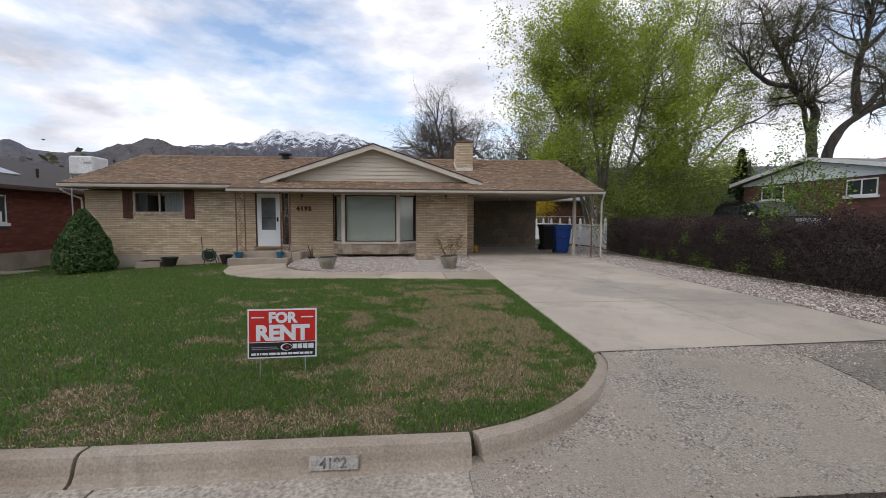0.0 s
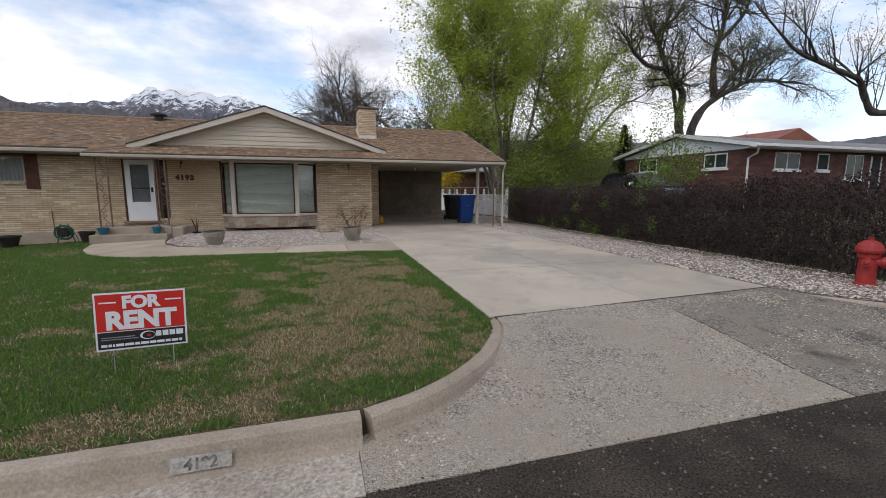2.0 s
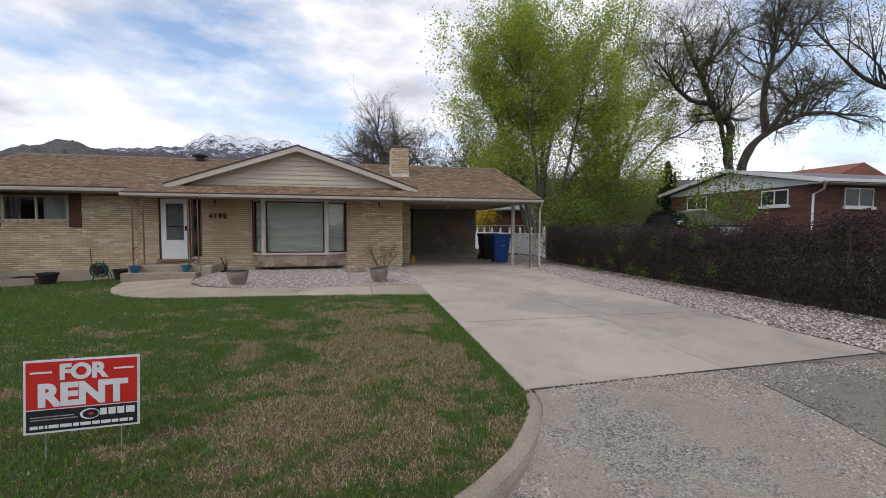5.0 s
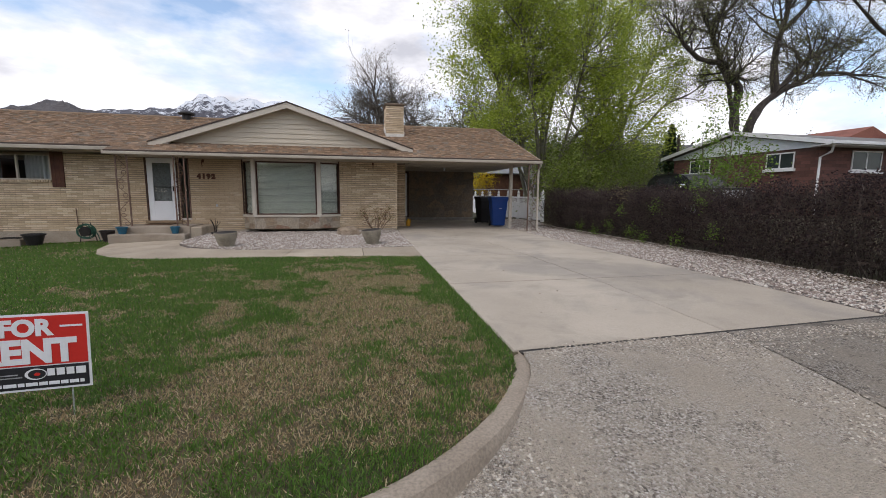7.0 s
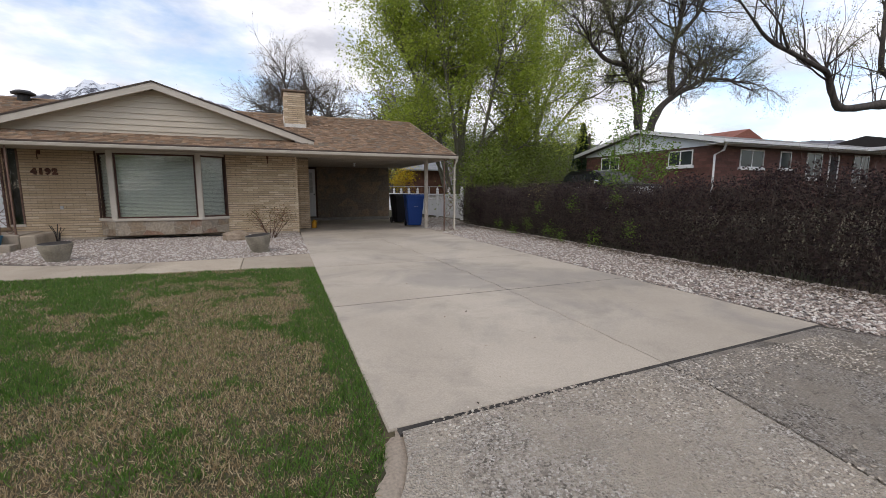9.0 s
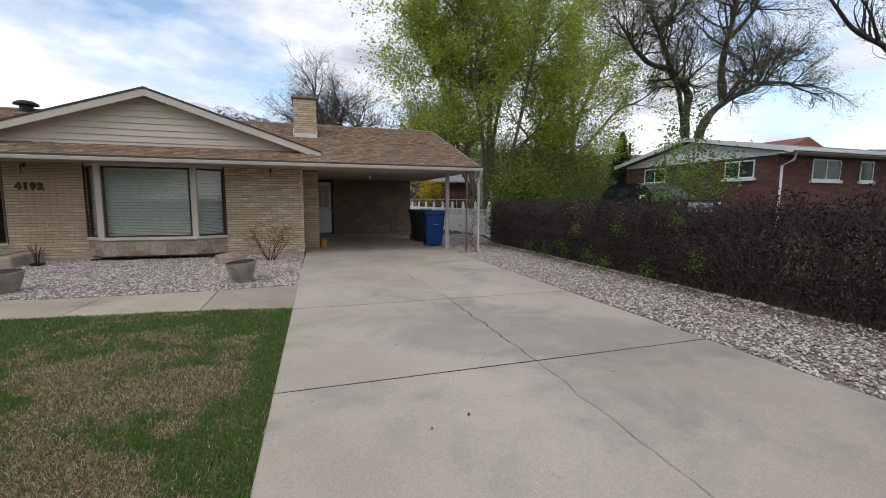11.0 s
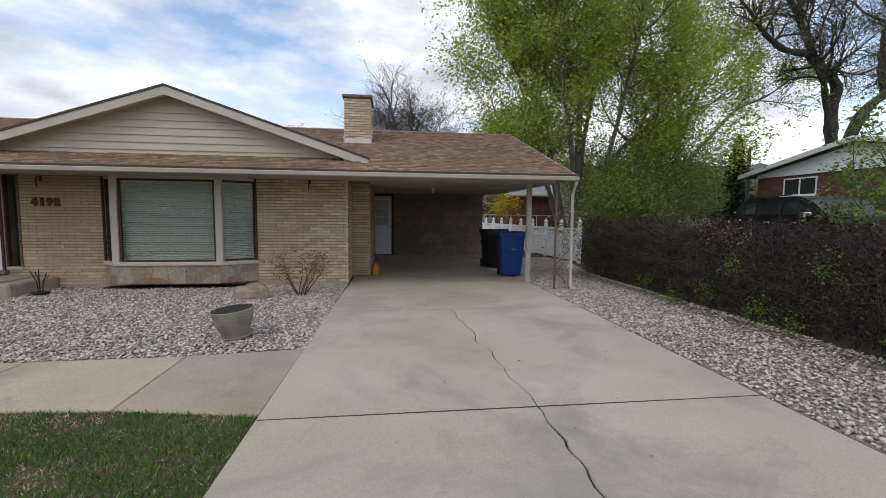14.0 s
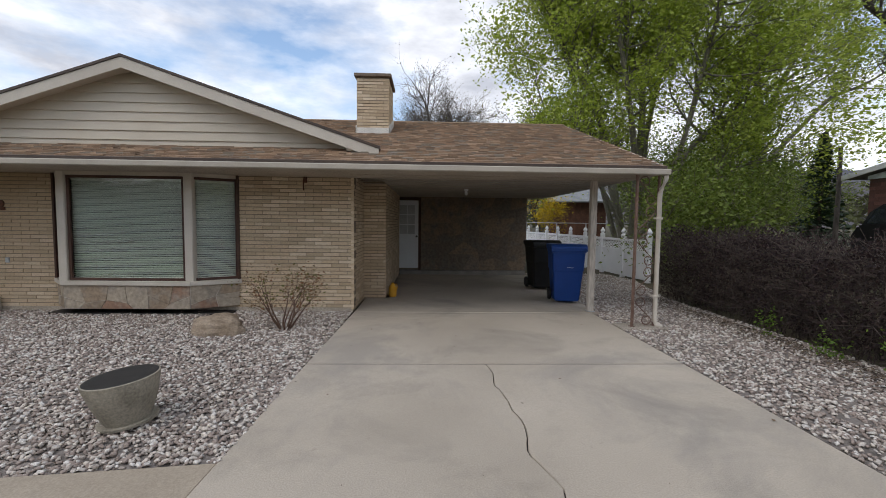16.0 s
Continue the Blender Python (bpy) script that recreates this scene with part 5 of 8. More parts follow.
# the tall fresh green tree behind the carport: stems that fan out from one low fork
SPRAY = [(7, 0.66, 0.66, 0.08, 0.06), (6, 0.6, 0.68, 0.1, 0.04), (3, 0.5, 0.65, 0.12, 0.02)]
green = thing("green_tree", "tall multi-trunk tree in fresh yellow-green spring leaf", "tree")
limbs = Limbs(11)
for k, (way, r0, kids) in enumerate((
        ([(10.15, 24.4, 0), (9.2, 24.4, 5.0), (8.6, 24.2, 6.8), (7.7, 24.2, 8.0), (6.9, 24.0, 9.5), (6.5, 24.0, 10.6)], 0.24, 17),
        ([(10.3, 24.5, 0), (10.55, 24.5, 4.8), (10.6, 24.6, 7.4), (9.9, 24.6, 9.4), (9.6, 24.7, 12.0), (9.5, 24.7, 13.6)], 0.26, 18),
        ([(10.4, 24.3, 0), (11.6, 24.1, 4.3), (13.1, 24.0, 5.9), (14.4, 23.9, 6.9), (15.5, 23.8, 7.9)], 0.22, 13),
        ([(10.35, 24.8, 0.3), (11.0, 25.4, 5.0), (11.9, 26.0, 8.5), (12.6, 26.3, 11.3), (12.9, 26.3, 13.0)], 0.2, 17),
        ([(10.2, 24.2, 0.3), (9.9, 23.4, 4.5), (9.0, 22.9, 7.5), (8.3, 22.6, 10.2), (8.1, 22.5, 11.8)], 0.18, 16),
        ([(10.4, 24.4, 0.3), (11.2, 23.3, 4.0), (11.8, 22.8, 7.5), (12.1, 22.5, 10.4), (12.2, 22.4, 12.2)], 0.18, 16),
        ([(10.1, 24.7, 0.3), (9.4, 25.8, 4.5), (8.5, 26.4, 8.0), (8.0, 26.6, 10.6)], 0.18, 14),
        ([(10.0, 24.4, 1.5), (8.7, 23.9, 3.6), (7.4, 23.4, 4.9), (6.4, 23.2, 5.9)], 0.1, 12),
        ([(10.5, 24.4, 1.5), (11.9, 23.8, 3.1), (13.2, 23.4, 4.0), (14.4, 23.2, 4.6)], 0.1, 12))):
    limbs.bough(way, r0 * 0.68, 0.04, kids + 5, 2.25, SPRAY, 110 + k, 7)
mesh_object("trunk", limbs.v, limbs.f, GREY_BARK, green, smooth=True)
leaves(limbs.tips, 125000, 0.13, 0.23, LEAF, green, 12, low=1.4)
green.scale = (1, 1, 0.95)
# a thinner one behind it
AIRY = [(9, 0.5, 0.55, 0.07, 0.03), (7, 0.55, 0.65, 0.1, 0.03), (5, 0.55, 0.65, 0.12, 0.02), (4, 0.5, 0.7, 0.14, 0.0)]
sparse = thing("sparse_tree", "tall sparse tree with small new leaves", "tree")
limbs = Limbs(23)
for k, (way, r0, kids, far) in enumerate((
        ([(19.3, 30, 0.4), (19.4, 30, 4.5), (19.5, 30, 8.0), (19.1, 30.1, 11.0), (19.6, 30.2, 14.0), (20.0, 30.2, 17.0)], 0.24, 20, 2.6),
        ([(19.4, 30, 6.5), (20.4, 29.9, 9.2), (21.6, 29.8, 11.6), (22.1, 29.8, 14.4)], 0.14, 13, 2.2),
        ([(19.4, 30, 3.6), (20.6, 29.8, 6.2), (22.4, 29.6, 8.2), (24.4, 29.4, 9.2), (26.0, 29.4, 10.2)], 0.14, 9, 1.7),
        ([(19.4, 30, 5.5), (18.4, 30.2, 8.4), (17.6, 30.4, 11.8), (17.4, 30.4, 14.5)], 0.13, 13, 2.3))):
    limbs.bough(way, r0, 0.035, kids, far, AIRY[1:], 230 + k)
mesh_object("trunk", limbs.v, limbs.f, GREY_BARK, sparse, smooth=True)
leaves(limbs.tips, 26000, 0.14, 0.26, LEAF, sparse, 24, low=2)
# the old twisted tree behind the brick neighbour
TWIGS = [(8, 0.6, 0.75, 0.16, 0.03), (7, 0.58, 0.75, 0.18, 0.0), (5, 0.55, 0.7, 0.18, -0.05)]
old = thing("old_tree", "huge old twisted tree with dark limbs and fine budding twigs", "tree")
limbs = Limbs(31)
limbs.bough([(27.9, 27.5, 0.4), (27.7, 27.5, 4.5), (26.9, 27.5, 6.6), (26.7, 27.5, 8.0), (27.2, 27.5, 9.4), (25.9, 27.5, 10.2), (25.2, 27.4, 10.9), (24.8, 27.5, 12.0), (24.2, 27.6, 13.4), (24.9, 27.6, 14.0), (25.9, 27.5, 14.8), (26.9, 27.4, 16.6)], 0.38, 0.08, 28, 2.7, TWIGS, 1)
limbs.bough([(25.2, 27.4, 10.9), (23.3, 27.3, 11.0), (22.2, 27.5, 11.9), (21.4, 27.4, 12.8), (20.2, 27.3, 13.7)], 0.19, 0.05, 16, 2.2, TWIGS, 2)
limbs.bough([(24.3, 27.6, 13.2), (23.4, 27.8, 14.7), (22.5, 27.6, 16.4)], 0.16, 0.05, 14, 2.4, TWIGS, 3)
limbs.bough([(26.7, 27.5, 7.4), (25.9, 27.2, 8.9), (25.4, 27.3, 10.4)], 0.2, 0.12, 7, 2.0, TWIGS, 4)
limbs.bough([(27.8, 27.5, 4.5), (28.0, 27.4, 6.5), (28.8, 27.4, 8.1), (30.4, 27.4, 9.2), (32.0, 27.3, 10.0), (33.7, 27.4, 10.7), (36.4, 27.5, 11.0), (38.6, 27.4, 10.9)], 0.37, 0.07, 28, 2.6, TWIGS, 5)
limbs.bough([(30.2, 27.4, 9.2), (29.9, 27.5, 10.8), (29.9, 27.4, 12.4), (30.3, 27.3, 14.2), (30.7, 27.5, 16.4), (30.9, 27.4, 19.0)], 0.3, 0.08, 30, 3.0, TWIGS, 6)
limbs.bough([(30.5, 27.4, 9.3), (31.9, 27.6, 10.8), (32.7, 27.4, 11.8), (34.6, 27.3, 12.5), (36.6, 27.4, 13.4)], 0.22, 0.06, 18, 2.4, TWIGS, 7)
limbs.bough([(32.3, 27.5, 11.4), (31.3, 27.3, 12.3), (30.3, 27.4, 12.4)], 0.14, 0.05, 8, 1.9, TWIGS, 8)
limbs.bough([(30.1, 27.4, 13.4), (32.0, 27.2, 15.2), (33.2, 27.4, 17.2), (34.6, 27.4, 18.6)], 0.18, 0.05, 18, 2.6, TWIGS, 9)
mesh_object("trunk", limbs.v, limbs.f, DARK_BARK, old, smooth=True)
leaves(limbs.tips, 64000, 0.09, 0.2, LEAF_PALE, old, 32, low=5)
# the near tree of the next yard, whose long limb reaches over
SHOOTS = [(4, 0.5, 0.6, 0.1, 0.08), (4, 0.5, 0.6, 0.12, 0.05), (3, 0.5, 0.7, 0.14, 0.0)]
street = thing("street_tree", "bare-limbed tree with long reaching branches and few buds", "tree")
limbs = Limbs(44)
limbs.bough([(29.6, 12.2, 0.5), (29.4, 12.3, 3.4), (28.7, 12.4, 5.6), (28.4, 12.2, 8.5), (28.8, 12.4, 12)], 0.42, 0.16, 6, 2.6, SHOOTS, 11)
limbs.bough([(29.0, 12.3, 4.9), (26.8, 12.5, 5.5), (24.0, 12.5, 5.25), (22.2, 12.5, 5.0), (21.9, 12.6, 5.7), (21.3, 12.5, 6.4), (19.6, 12.4, 6.65), (18.4, 12.5, 6.9), (17.2, 12.6, 7.35), (16.1, 12.5, 7.95), (15.0, 12.5, 8.7)], 0.2, 0.02, 20, 1.5, SHOOTS, 12)
limbs.bough([(18.5, 12.4, 6.9), (17.5, 12.2, 7.7), (16.1, 12.3, 8.4)], 0.05, 0.015, 7, 1.2, SHOOTS, 13)
limbs.bough([(28.5, 12.4, 8.4), (26.8, 12.4, 10.2), (25.0, 12.5, 10.9), (23.1, 12.5, 11.4), (21.0, 12.3, 11.9), (19.2, 12.5, 12.2), (16.8, 12.6, 11.9)], 0.19, 0.025, 18, 1.8, SHOOTS, 14)
limbs.bough([(27.2, 12.5, 5.6), (25.9, 12.6, 6.8), (25.0, 12.5, 6.8), (24.6, 12.4, 8.1), (24.8, 12.5, 9.4), (24.4, 12.5, 10.9)], 0.16, 0.05, 10, 1.4, SHOOTS, 15)
shoot_rng = np.random.default_rng(46)
for k in range(16):
    x = shoot_rng.uniform(17.5, 25.5)
    z = float(np.interp(x, [17.2, 18.4, 19.6, 21.3, 22.2, 24.0, 26.0], [7.35, 6.9, 6.65, 6.4, 5.1, 5.25, 5.5]))
    limbs.grow((x, 12.5, z), (shoot_rng.normal(0, 0.16), shoot_rng.normal(0, 0.2), 1), shoot_rng.uniform(1.4, 2.9), 0.022, 0, SHOOTS)
mesh_object("trunk", limbs.v, limbs.f, DARK_BARK, street, smooth=True)
leaves(limbs.tips, 4200, 0.075, 0.07, LEAF_PALE, street, 45, low=4)
# bare crowns beyond the roof
DOME = [(8, 0.6, 0.65, 0.09, 0.03), (8, 0.62, 0.75, 0.13, 0.02), (7, 0.58, 0.8, 0.15, 0.0), (5, 0.6, 0.75, 0.15, 0.0)]
ROUND = [(10, 0.82, 0.95, 0.08, 0.0), (8, 0.6, 0.8, 0.12, 0.02), (7, 0.56, 0.8, 0.14, 0.0), (6, 0.6, 0.75, 0.15, 0.0)]
bare = thing("bare_tree", "bare rounded tree with fine grey twigs beyond the roof", "tree", "bare trees")
limbs = Limbs(52)
for k in range(9):
    a = radians(40 * k)
    out = 5.2 if k else 0.3
    limbs.bough([(4.6, 60, 0.2), (4.6 + 0.12 * out * math.cos(a), 60 + 0.12 * out * math.sin(a), 7.0), (4.6 + 0.6 * out * math.cos(a), 60 + 0.6 * out * math.sin(a), 11.5), (4.6 + out * math.cos(a), 60 + out * math.sin(a), 15.0 - 2.6 * (k % 3) * (k > 0))], 0.34, 0.1, 17, 3.0, DOME[1:], 520 + k)
mesh_object("trunk", limbs.v, limbs.f, material("pale_twig", (0.11, 0.095, 0.085), (0.17, 0.15, 0.135), 3, 20, 0.95, 0.3), bare, smooth=True)
leaves(limbs.tips, 20000, 0.13, 0.2, BUD, bare, 53)
tree("bare_tree", (17, 63, 0), 57, [(0, 0, (0.05, 0, 1), 9.5, 0.45), (0.4, 0, (-0.25, 0.1, 1), 9, 0.4)], ROUND, BARK, LEAF_DULL, 20000, 0.28, 0.4, "budding dark tree beyond the roof", group="bare trees")
tree("bare_tree", (-9.5, 75, 0), 58, [(0, 0, (0.05, 0, 1), 8.0, 0.26)], AIRY, BARK, BUD, 3000, 0.22, 0.3, "slight bare tree far behind the house", group="bare trees")
tree("bare_tree", (-42, 52, 0), 59, [(0, 0, (0.1, 0, 1), 5.6, 0.25)], [(6, 0.6, 0.9, 0.12, 0.0), (6, 0.6, 0.8, 0.15, 0.0), (5, 0.5, 0.8, 0.15, 0), (4, 0.5, 0.7, 0.15, 0)], BARK, BUD, 2500, 0.2, 0.25, "small flat-topped bare tree behind the red brick house", group="bare trees")
for k, (x, y, h) in enumerate(((45, 38, 4.6), (53, 40, 4.4), (63, 40, 4.0), (72, 42, 4.2))):
    tree("budding_tree", (x, y, 0.8), 90 + k, [(0, 0, (0.05, 0, 1), h, 0.2), (0.3, 0.1, (0.4, 0.1, 1), h * 0.9, 0.17), (-0.3, 0, (-0.45, 0.1, 1), h * 0.9, 0.17)], AIRY, GREY_BARK, LEAF_DULL, 2600, 0.16, 0.22, "thin tree in bud behind the neighbouring houses", group="budding trees")
for k, (x, y, h) in enumerate(((20, 42, 5.6), (25, 45, 6.2), (30, 44, 5.4), (36, 46, 5.6))):
    tree("budding_tree", (x, y, 0.6), 190 + k, [(0, 0, (0.05, 0, 1), h, 0.2), (0.3, 0.1, (0.4, 0.1, 1), h * 0.85, 0.17), (-0.3, 0, (-0.45, 0.1, 1), h * 0.85, 0.17)], AIRY, GREY_BARK, LEAF_SHADE, 7000, 0.2, 0.4, "leafy tree behind the brick neighbour", group="budding trees", low=0.3)
# young tree in front of the brick neighbour, and low growth along the boundary
SAPLING = [(9, 0.5, 0.7, 0.08, 0.03), (6, 0.55, 0.7, 0.1, 0.02), (4, 0.55, 0.7, 0.12, 0.0)]
tree("young_tree", (13.25, 13.95, float(land(13.25, 13.95))), 63, [(0, 0, (0.0, 0, 1), 3.2, 0.06), (0.2, 0.2, (0.22, -0.1, 1), 2.4, 0.05), (-0.3, 0, (-0.35, 0.1, 1), 2.3, 0.05)], [(8, 0.42, 0.6, 0.08, 0.05), (5, 0.5, 0.65, 0.1, 0.03), (4, 0.55, 0.7, 0.12, 0.0)], GREY_BARK, LEAF_FRESH, 2700, 0.11, 0.2, "young tree with bright fresh leaves beside the brick house")
for k, (x, y, s, h) in enumerate(((10.2, 20.6, 71, 2.4), (12.6, 23.0, 72, 3.2), (14.6, 25.5, 73, 3.6), (17.0, 28.5, 76, 3.8), (19.6, 31.0, 77, 4.2), (15.4, 31.0, 78, 4.4), (22.0, 33.5, 79, 3.8))):
    tree("shrub_tree", (x, y, float(land(x, y))), s, [(0, 0, (0.1, 0, 1), h, 0.06), (0.3, 0.1, (0.5, 0.1, 1), h * 0.9, 0.05), (-0.3, 0, (-0.5, 0, 1), h * 0.9, 0.05)], SAPLING, GREY_BARK, LEAF_SHADE, 5600, 0.12, 0.36, "leafy overgrown shrub along the boundary", group="boundary shrubs", category="shrub")
tree("forsythia", (8.9, 33.5, 0.2), 81, [(0, 0, (0.2, 0, 1), 2.6, 0.04), (0.2, 0.1, (0.6, 0.1, 1), 2.4, 0.03), (-0.2, 0, (-0.6, 0, 1), 2.4, 0.03)], SAPLING, GREY_BARK, pieces_material("yellow_flower", [(0.55, 0.38, 0.01), (0.62, 0.46, 0.02), (0.48, 0.33, 0.01)], bump=0, translucent=0.3), 4200, 0.10, 0.16, "bright yellow flowering forsythia bush", category="shrub")
# far woods that close the view
rng = np.random.default_rng(9)
woods = []
wood_tips = []
for k in range(84):
    x, y = rng.uniform(-60, 110), rng.uniform(70, 130)
    if k >= 46:
        x, y = rng.uniform(-70, 70), rng.uniform(-62, -34)
    h = rng.uniform(5, 10)
    if -45 < x < -3 and y > 0:
        h *= 0.45
    c = rng.normal(0, 1, (420, 3)) * (h * 0.36, h * 0.36, h * 0.26) + (x, y, h * 0.62)
    wood_tips.append(c)
wt = np.concatenate(wood_tips)
v, f = leaf_shape()
far_woods = scatter_mesh("far_woods", v, f, wt, pieces_material("wood_leaf", [(0.085, 0.085, 0.045), (0.10, 0.105, 0.045), (0.075, 0.07, 0.05), (0.11, 0.125, 0.045)], bump=0, translucent=0.2), random_turns(rng, len(wt), 1.5), rng.uniform(0.5, 1.5, (len(wt), 1)) * np.ones((1, 3)))
tagged(far_woods, "hazy line of budding trees in the distance", "woods", kind="stuff")


# spruce seen beyond the hedge
def spruce(at, height, radius, seed, label):
    t = thing("spruce", label, "tree", "spruces")
    t.location = at
    part("trunk", tube([(0, 0, 0), (0, 0, height)], [height * 0.02, 0.01], 6), BARK, t)
    rng = np.random.default_rng(seed)
    p = []
    for k in range(int(height * 7)):
        z = height * (0.08 + 0.92 * k / (height * 7))
        r = radius * (1 - z / height) + 0.08
        for b in range(7):
            a = rng.uniform(0, 6.283)
            for s in np.linspace(0.15, 1, 9):
                p.append((r * s * math.cos(a), r * s * math.sin(a), z - 0.28 * r * s + rng.normal(0, 0.04)))
    p = np.array(p)
    v, f = leaf_shape()
    scatter_mesh("crown", v, f, p, NEEDLE, random_turns(rng, len(p), 0.6), rng.uniform(0.25, 0.5, (len(p), 1)) * np.ones((1, 3)), t)
    return t


spruce((28.7, 36, 0.6), 7.6, 1.9, 3, "dark spruce standing behind the boundary shrubs")
spruce((-4, -19, 0.2), 13, 3.2, 4, "tall dark spruce across the street")

# clipped cone evergreen by the bedroom corner
cone = thing("cone_evergreen", "dense dark green cone-shaped evergreen shrub by the wall", "shrub")
cone.location = (-12.35, 14.9, -0.2)
part("trunk", tube([(0, 0, 0), (0, 0, 1.6)], [0.07, 0.02], 6), BARK, cone)
rng = np.random.default_rng(17)
n = 15000
h = rng.uniform(0, 1, n) ** 1.5
a = rng.uniform(0, 6.283, n)
r = np.interp(h, [0, 0.12, 0.3, 0.6, 0.85, 1], [0.68, 0.84, 0.81, 0.59, 0.32, 0.07]) * (1 - 0.35 * rng.uniform(0, 1, n) ** 2.5)
lump = np.array([noise.noise((2.6 * math.cos(t), 2.6 * math.sin(t), 5 * q)) for t, q in zip(a, h)])
r = r * (1 + 0.17 * lump)
p = np.stack([r * np.cos(a), r * np.sin(a), h * 2.2], -1)
v, f = leaf_shape()
crown = scatter_mesh("crown", v, f, p, CONE_LEAF, random_turns(rng, n, 1.3), rng.uniform(0.07, 0.13, (n, 1)) * np.ones((1, 3)), cone)

# ---- hedge ----
hedge = thing("hedge", "long dense dark purple-brown barberry hedge with a few green shoots", "hedge")
rng = np.random.default_rng(29)
HX0, HX1, HY0, HY1 = 7.55, 9.3, 3.15, 17.6
limbs = Limbs(30)
nst = 1500
for k in range(nst):
    x, y = rng.uniform(HX0 + 0.15, HX1 - 0.1), rng.uniform(HY0, HY1)
    h = 1.36 + 0.2 * float(smooth_step(9.5, 5.5, y)) + 0.30 * noise.noise((y * 0.9, x * 1.2, 4))
    d = rng.normal(0, 0.28, 3)
    pts = [np.array((x, y, 0.2))]
    for i in range(4):
        d = d + rng.normal(0, 0.14, 3)
        d[2] = 1
        pts.append(pts[-1] + d / np.linalg.norm(d) * h * 0.27 * rng.uniform(0.8, 1.1))
    pts = [np.array((min(max(q[0], HX0 - 0.1), HX1 + 0.1), q[1], q[2])) for q in pts]
    limbs.tube(pts, [0.009, 0.007, 0.006, 0.004, 0.003], 3)
    for j in range(3):
        q = pts[rng.integers(1, 5)]
        e = q + rng.normal(0, 0.16, 3)
        limbs.tube([q, (q + e) / 2 + rng.normal(0, 0.03, 3), e], [0.005, 0.004, 0.002], 3)
for k in range(1100):
    x, y = rng.uniform(HX0 - 0.05, HX1), rng.uniform(HY0, HY1)
    q = np.array((x, y, 1.35))
    e = q + np.array((rng.normal(0, 0.22), rng.normal(0, 0.22), rng.uniform(0.2, 0.55)))
    limbs.tube([q, (q + e) / 2 + rng.normal(0, 0.04, 3), e], [0.007, 0.005, 0.003], 3)
for k in range(1500):
    y, z = rng.uniform(HY0, HY1), rng.uniform(0.35, 1.6)
    q = np.array((HX0 + 0.25, y, z))
    e = q + np.array((-rng.uniform(0.2, 0.55), rng.normal(0, 0.2), rng.uniform(-0.1, 0.35)))
    limbs.tube([q, (q + e) / 2 + rng.normal(0, 0.04, 3), e], [0.006, 0.005, 0.002], 3)
TWIG = material("barberry_twig", (0.032, 0.023, 0.021), (0.10, 0.075, 0.062), 9, 60, 0.9, 0.3)
mesh_object("twig_mass", limbs.v, limbs.f, TWIG, hedge)
n = 62000
x, y = rng.uniform(HX0, HX1, n), rng.uniform(HY0 - 0.1, HY1 + 0.1, n)
top = 1.34 + 0.2 * smooth_step(9.5, 5.5, y) + 0.46 * np.array([noise.noise((q * 0.9, w * 1.2, 4)) for q, w in zip(y, x)]) + 0.26 * np.array([noise.noise((q * 3.1, w * 3, 9)) for q, w in zip(y, x)])
u = rng.uniform(0, 1, n)
z = 0.3 + (top) * (1 - u ** 1.7 * 0.95)
bulge = 0.26 * np.array([noise.noise((q * 1.3, s * 1.6, 2)) for q, s in zip(y, z)])
front = rng.uniform(0, 1, n) < 0.5
x = np.where(front, HX0 + np.abs(rng.normal(0, 0.16, n)) - bulge + 0.10 * (z > 1.5) + 0.06 * rng.normal(0, 1, n), x)
p = np.stack([x, y, z], -1)
v, f = leaf_shape()
HEDGE_LEAF = pieces_material("barberry_leaf", [(0.034, 0.019, 0.02), (0.048, 0.028, 0.027), (0.022, 0.013, 0.014), (0.075, 0.05, 0.042), (0.045, 0.036, 0.025)], bump=0, translucent=0.2)
scatter_mesh("foliage", v, f, p, HEDGE_LEAF, random_turns(rng, n, 1.6), rng.uniform(0.026, 0.062, (n, 1)) * np.ones((1, 3)), hedge)
# green shoots here and there along the foot and face
spots = [(7.5, 14.4, 0.5), (7.45, 12.6, 0.62), (7.42, 11.5, 0.55), (7.45, 9.7, 0.5), (7.5, 12.1, 1.15), (7.45, 8.6, 0.75), (7.5, 10.6, 1.3), (7.45, 13.4, 0.4), (7.6, 9.2, 1.45), (7.45, 11.0, 0.42)]
sp = np.concatenate([np.array(s) + rng.normal(0, 1, (130, 3)) * (0.07, 0.11, 0.12) for s in spots])
sp[:, 2] = np.maximum(sp[:, 2], 0.3)
scatter_mesh("green_growth", v, f, sp, LEAF_FRESH, random_turns(rng, len(sp), 1.2), rng.uniform(0.03, 0.06, (len(sp), 1)) * np.ones((1, 3)), hedge)
tan = np.concatenate([np.array(s) + rng.normal(0, 1, (170, 3)) * (0.1, 0.22, 0.14) for s in ((7.65, 12.3, 1.58),)])
scatter_mesh("dry_growth", v, f, tan, pieces_material("dry_top", [(0.28, 0.22, 0.10), (0.33, 0.28, 0.12)], bump=0), random_turns(rng, len(tan), 1.2), rng.uniform(0.025, 0.055, (len(tan), 1)) * np.ones((1, 3)), hedge)

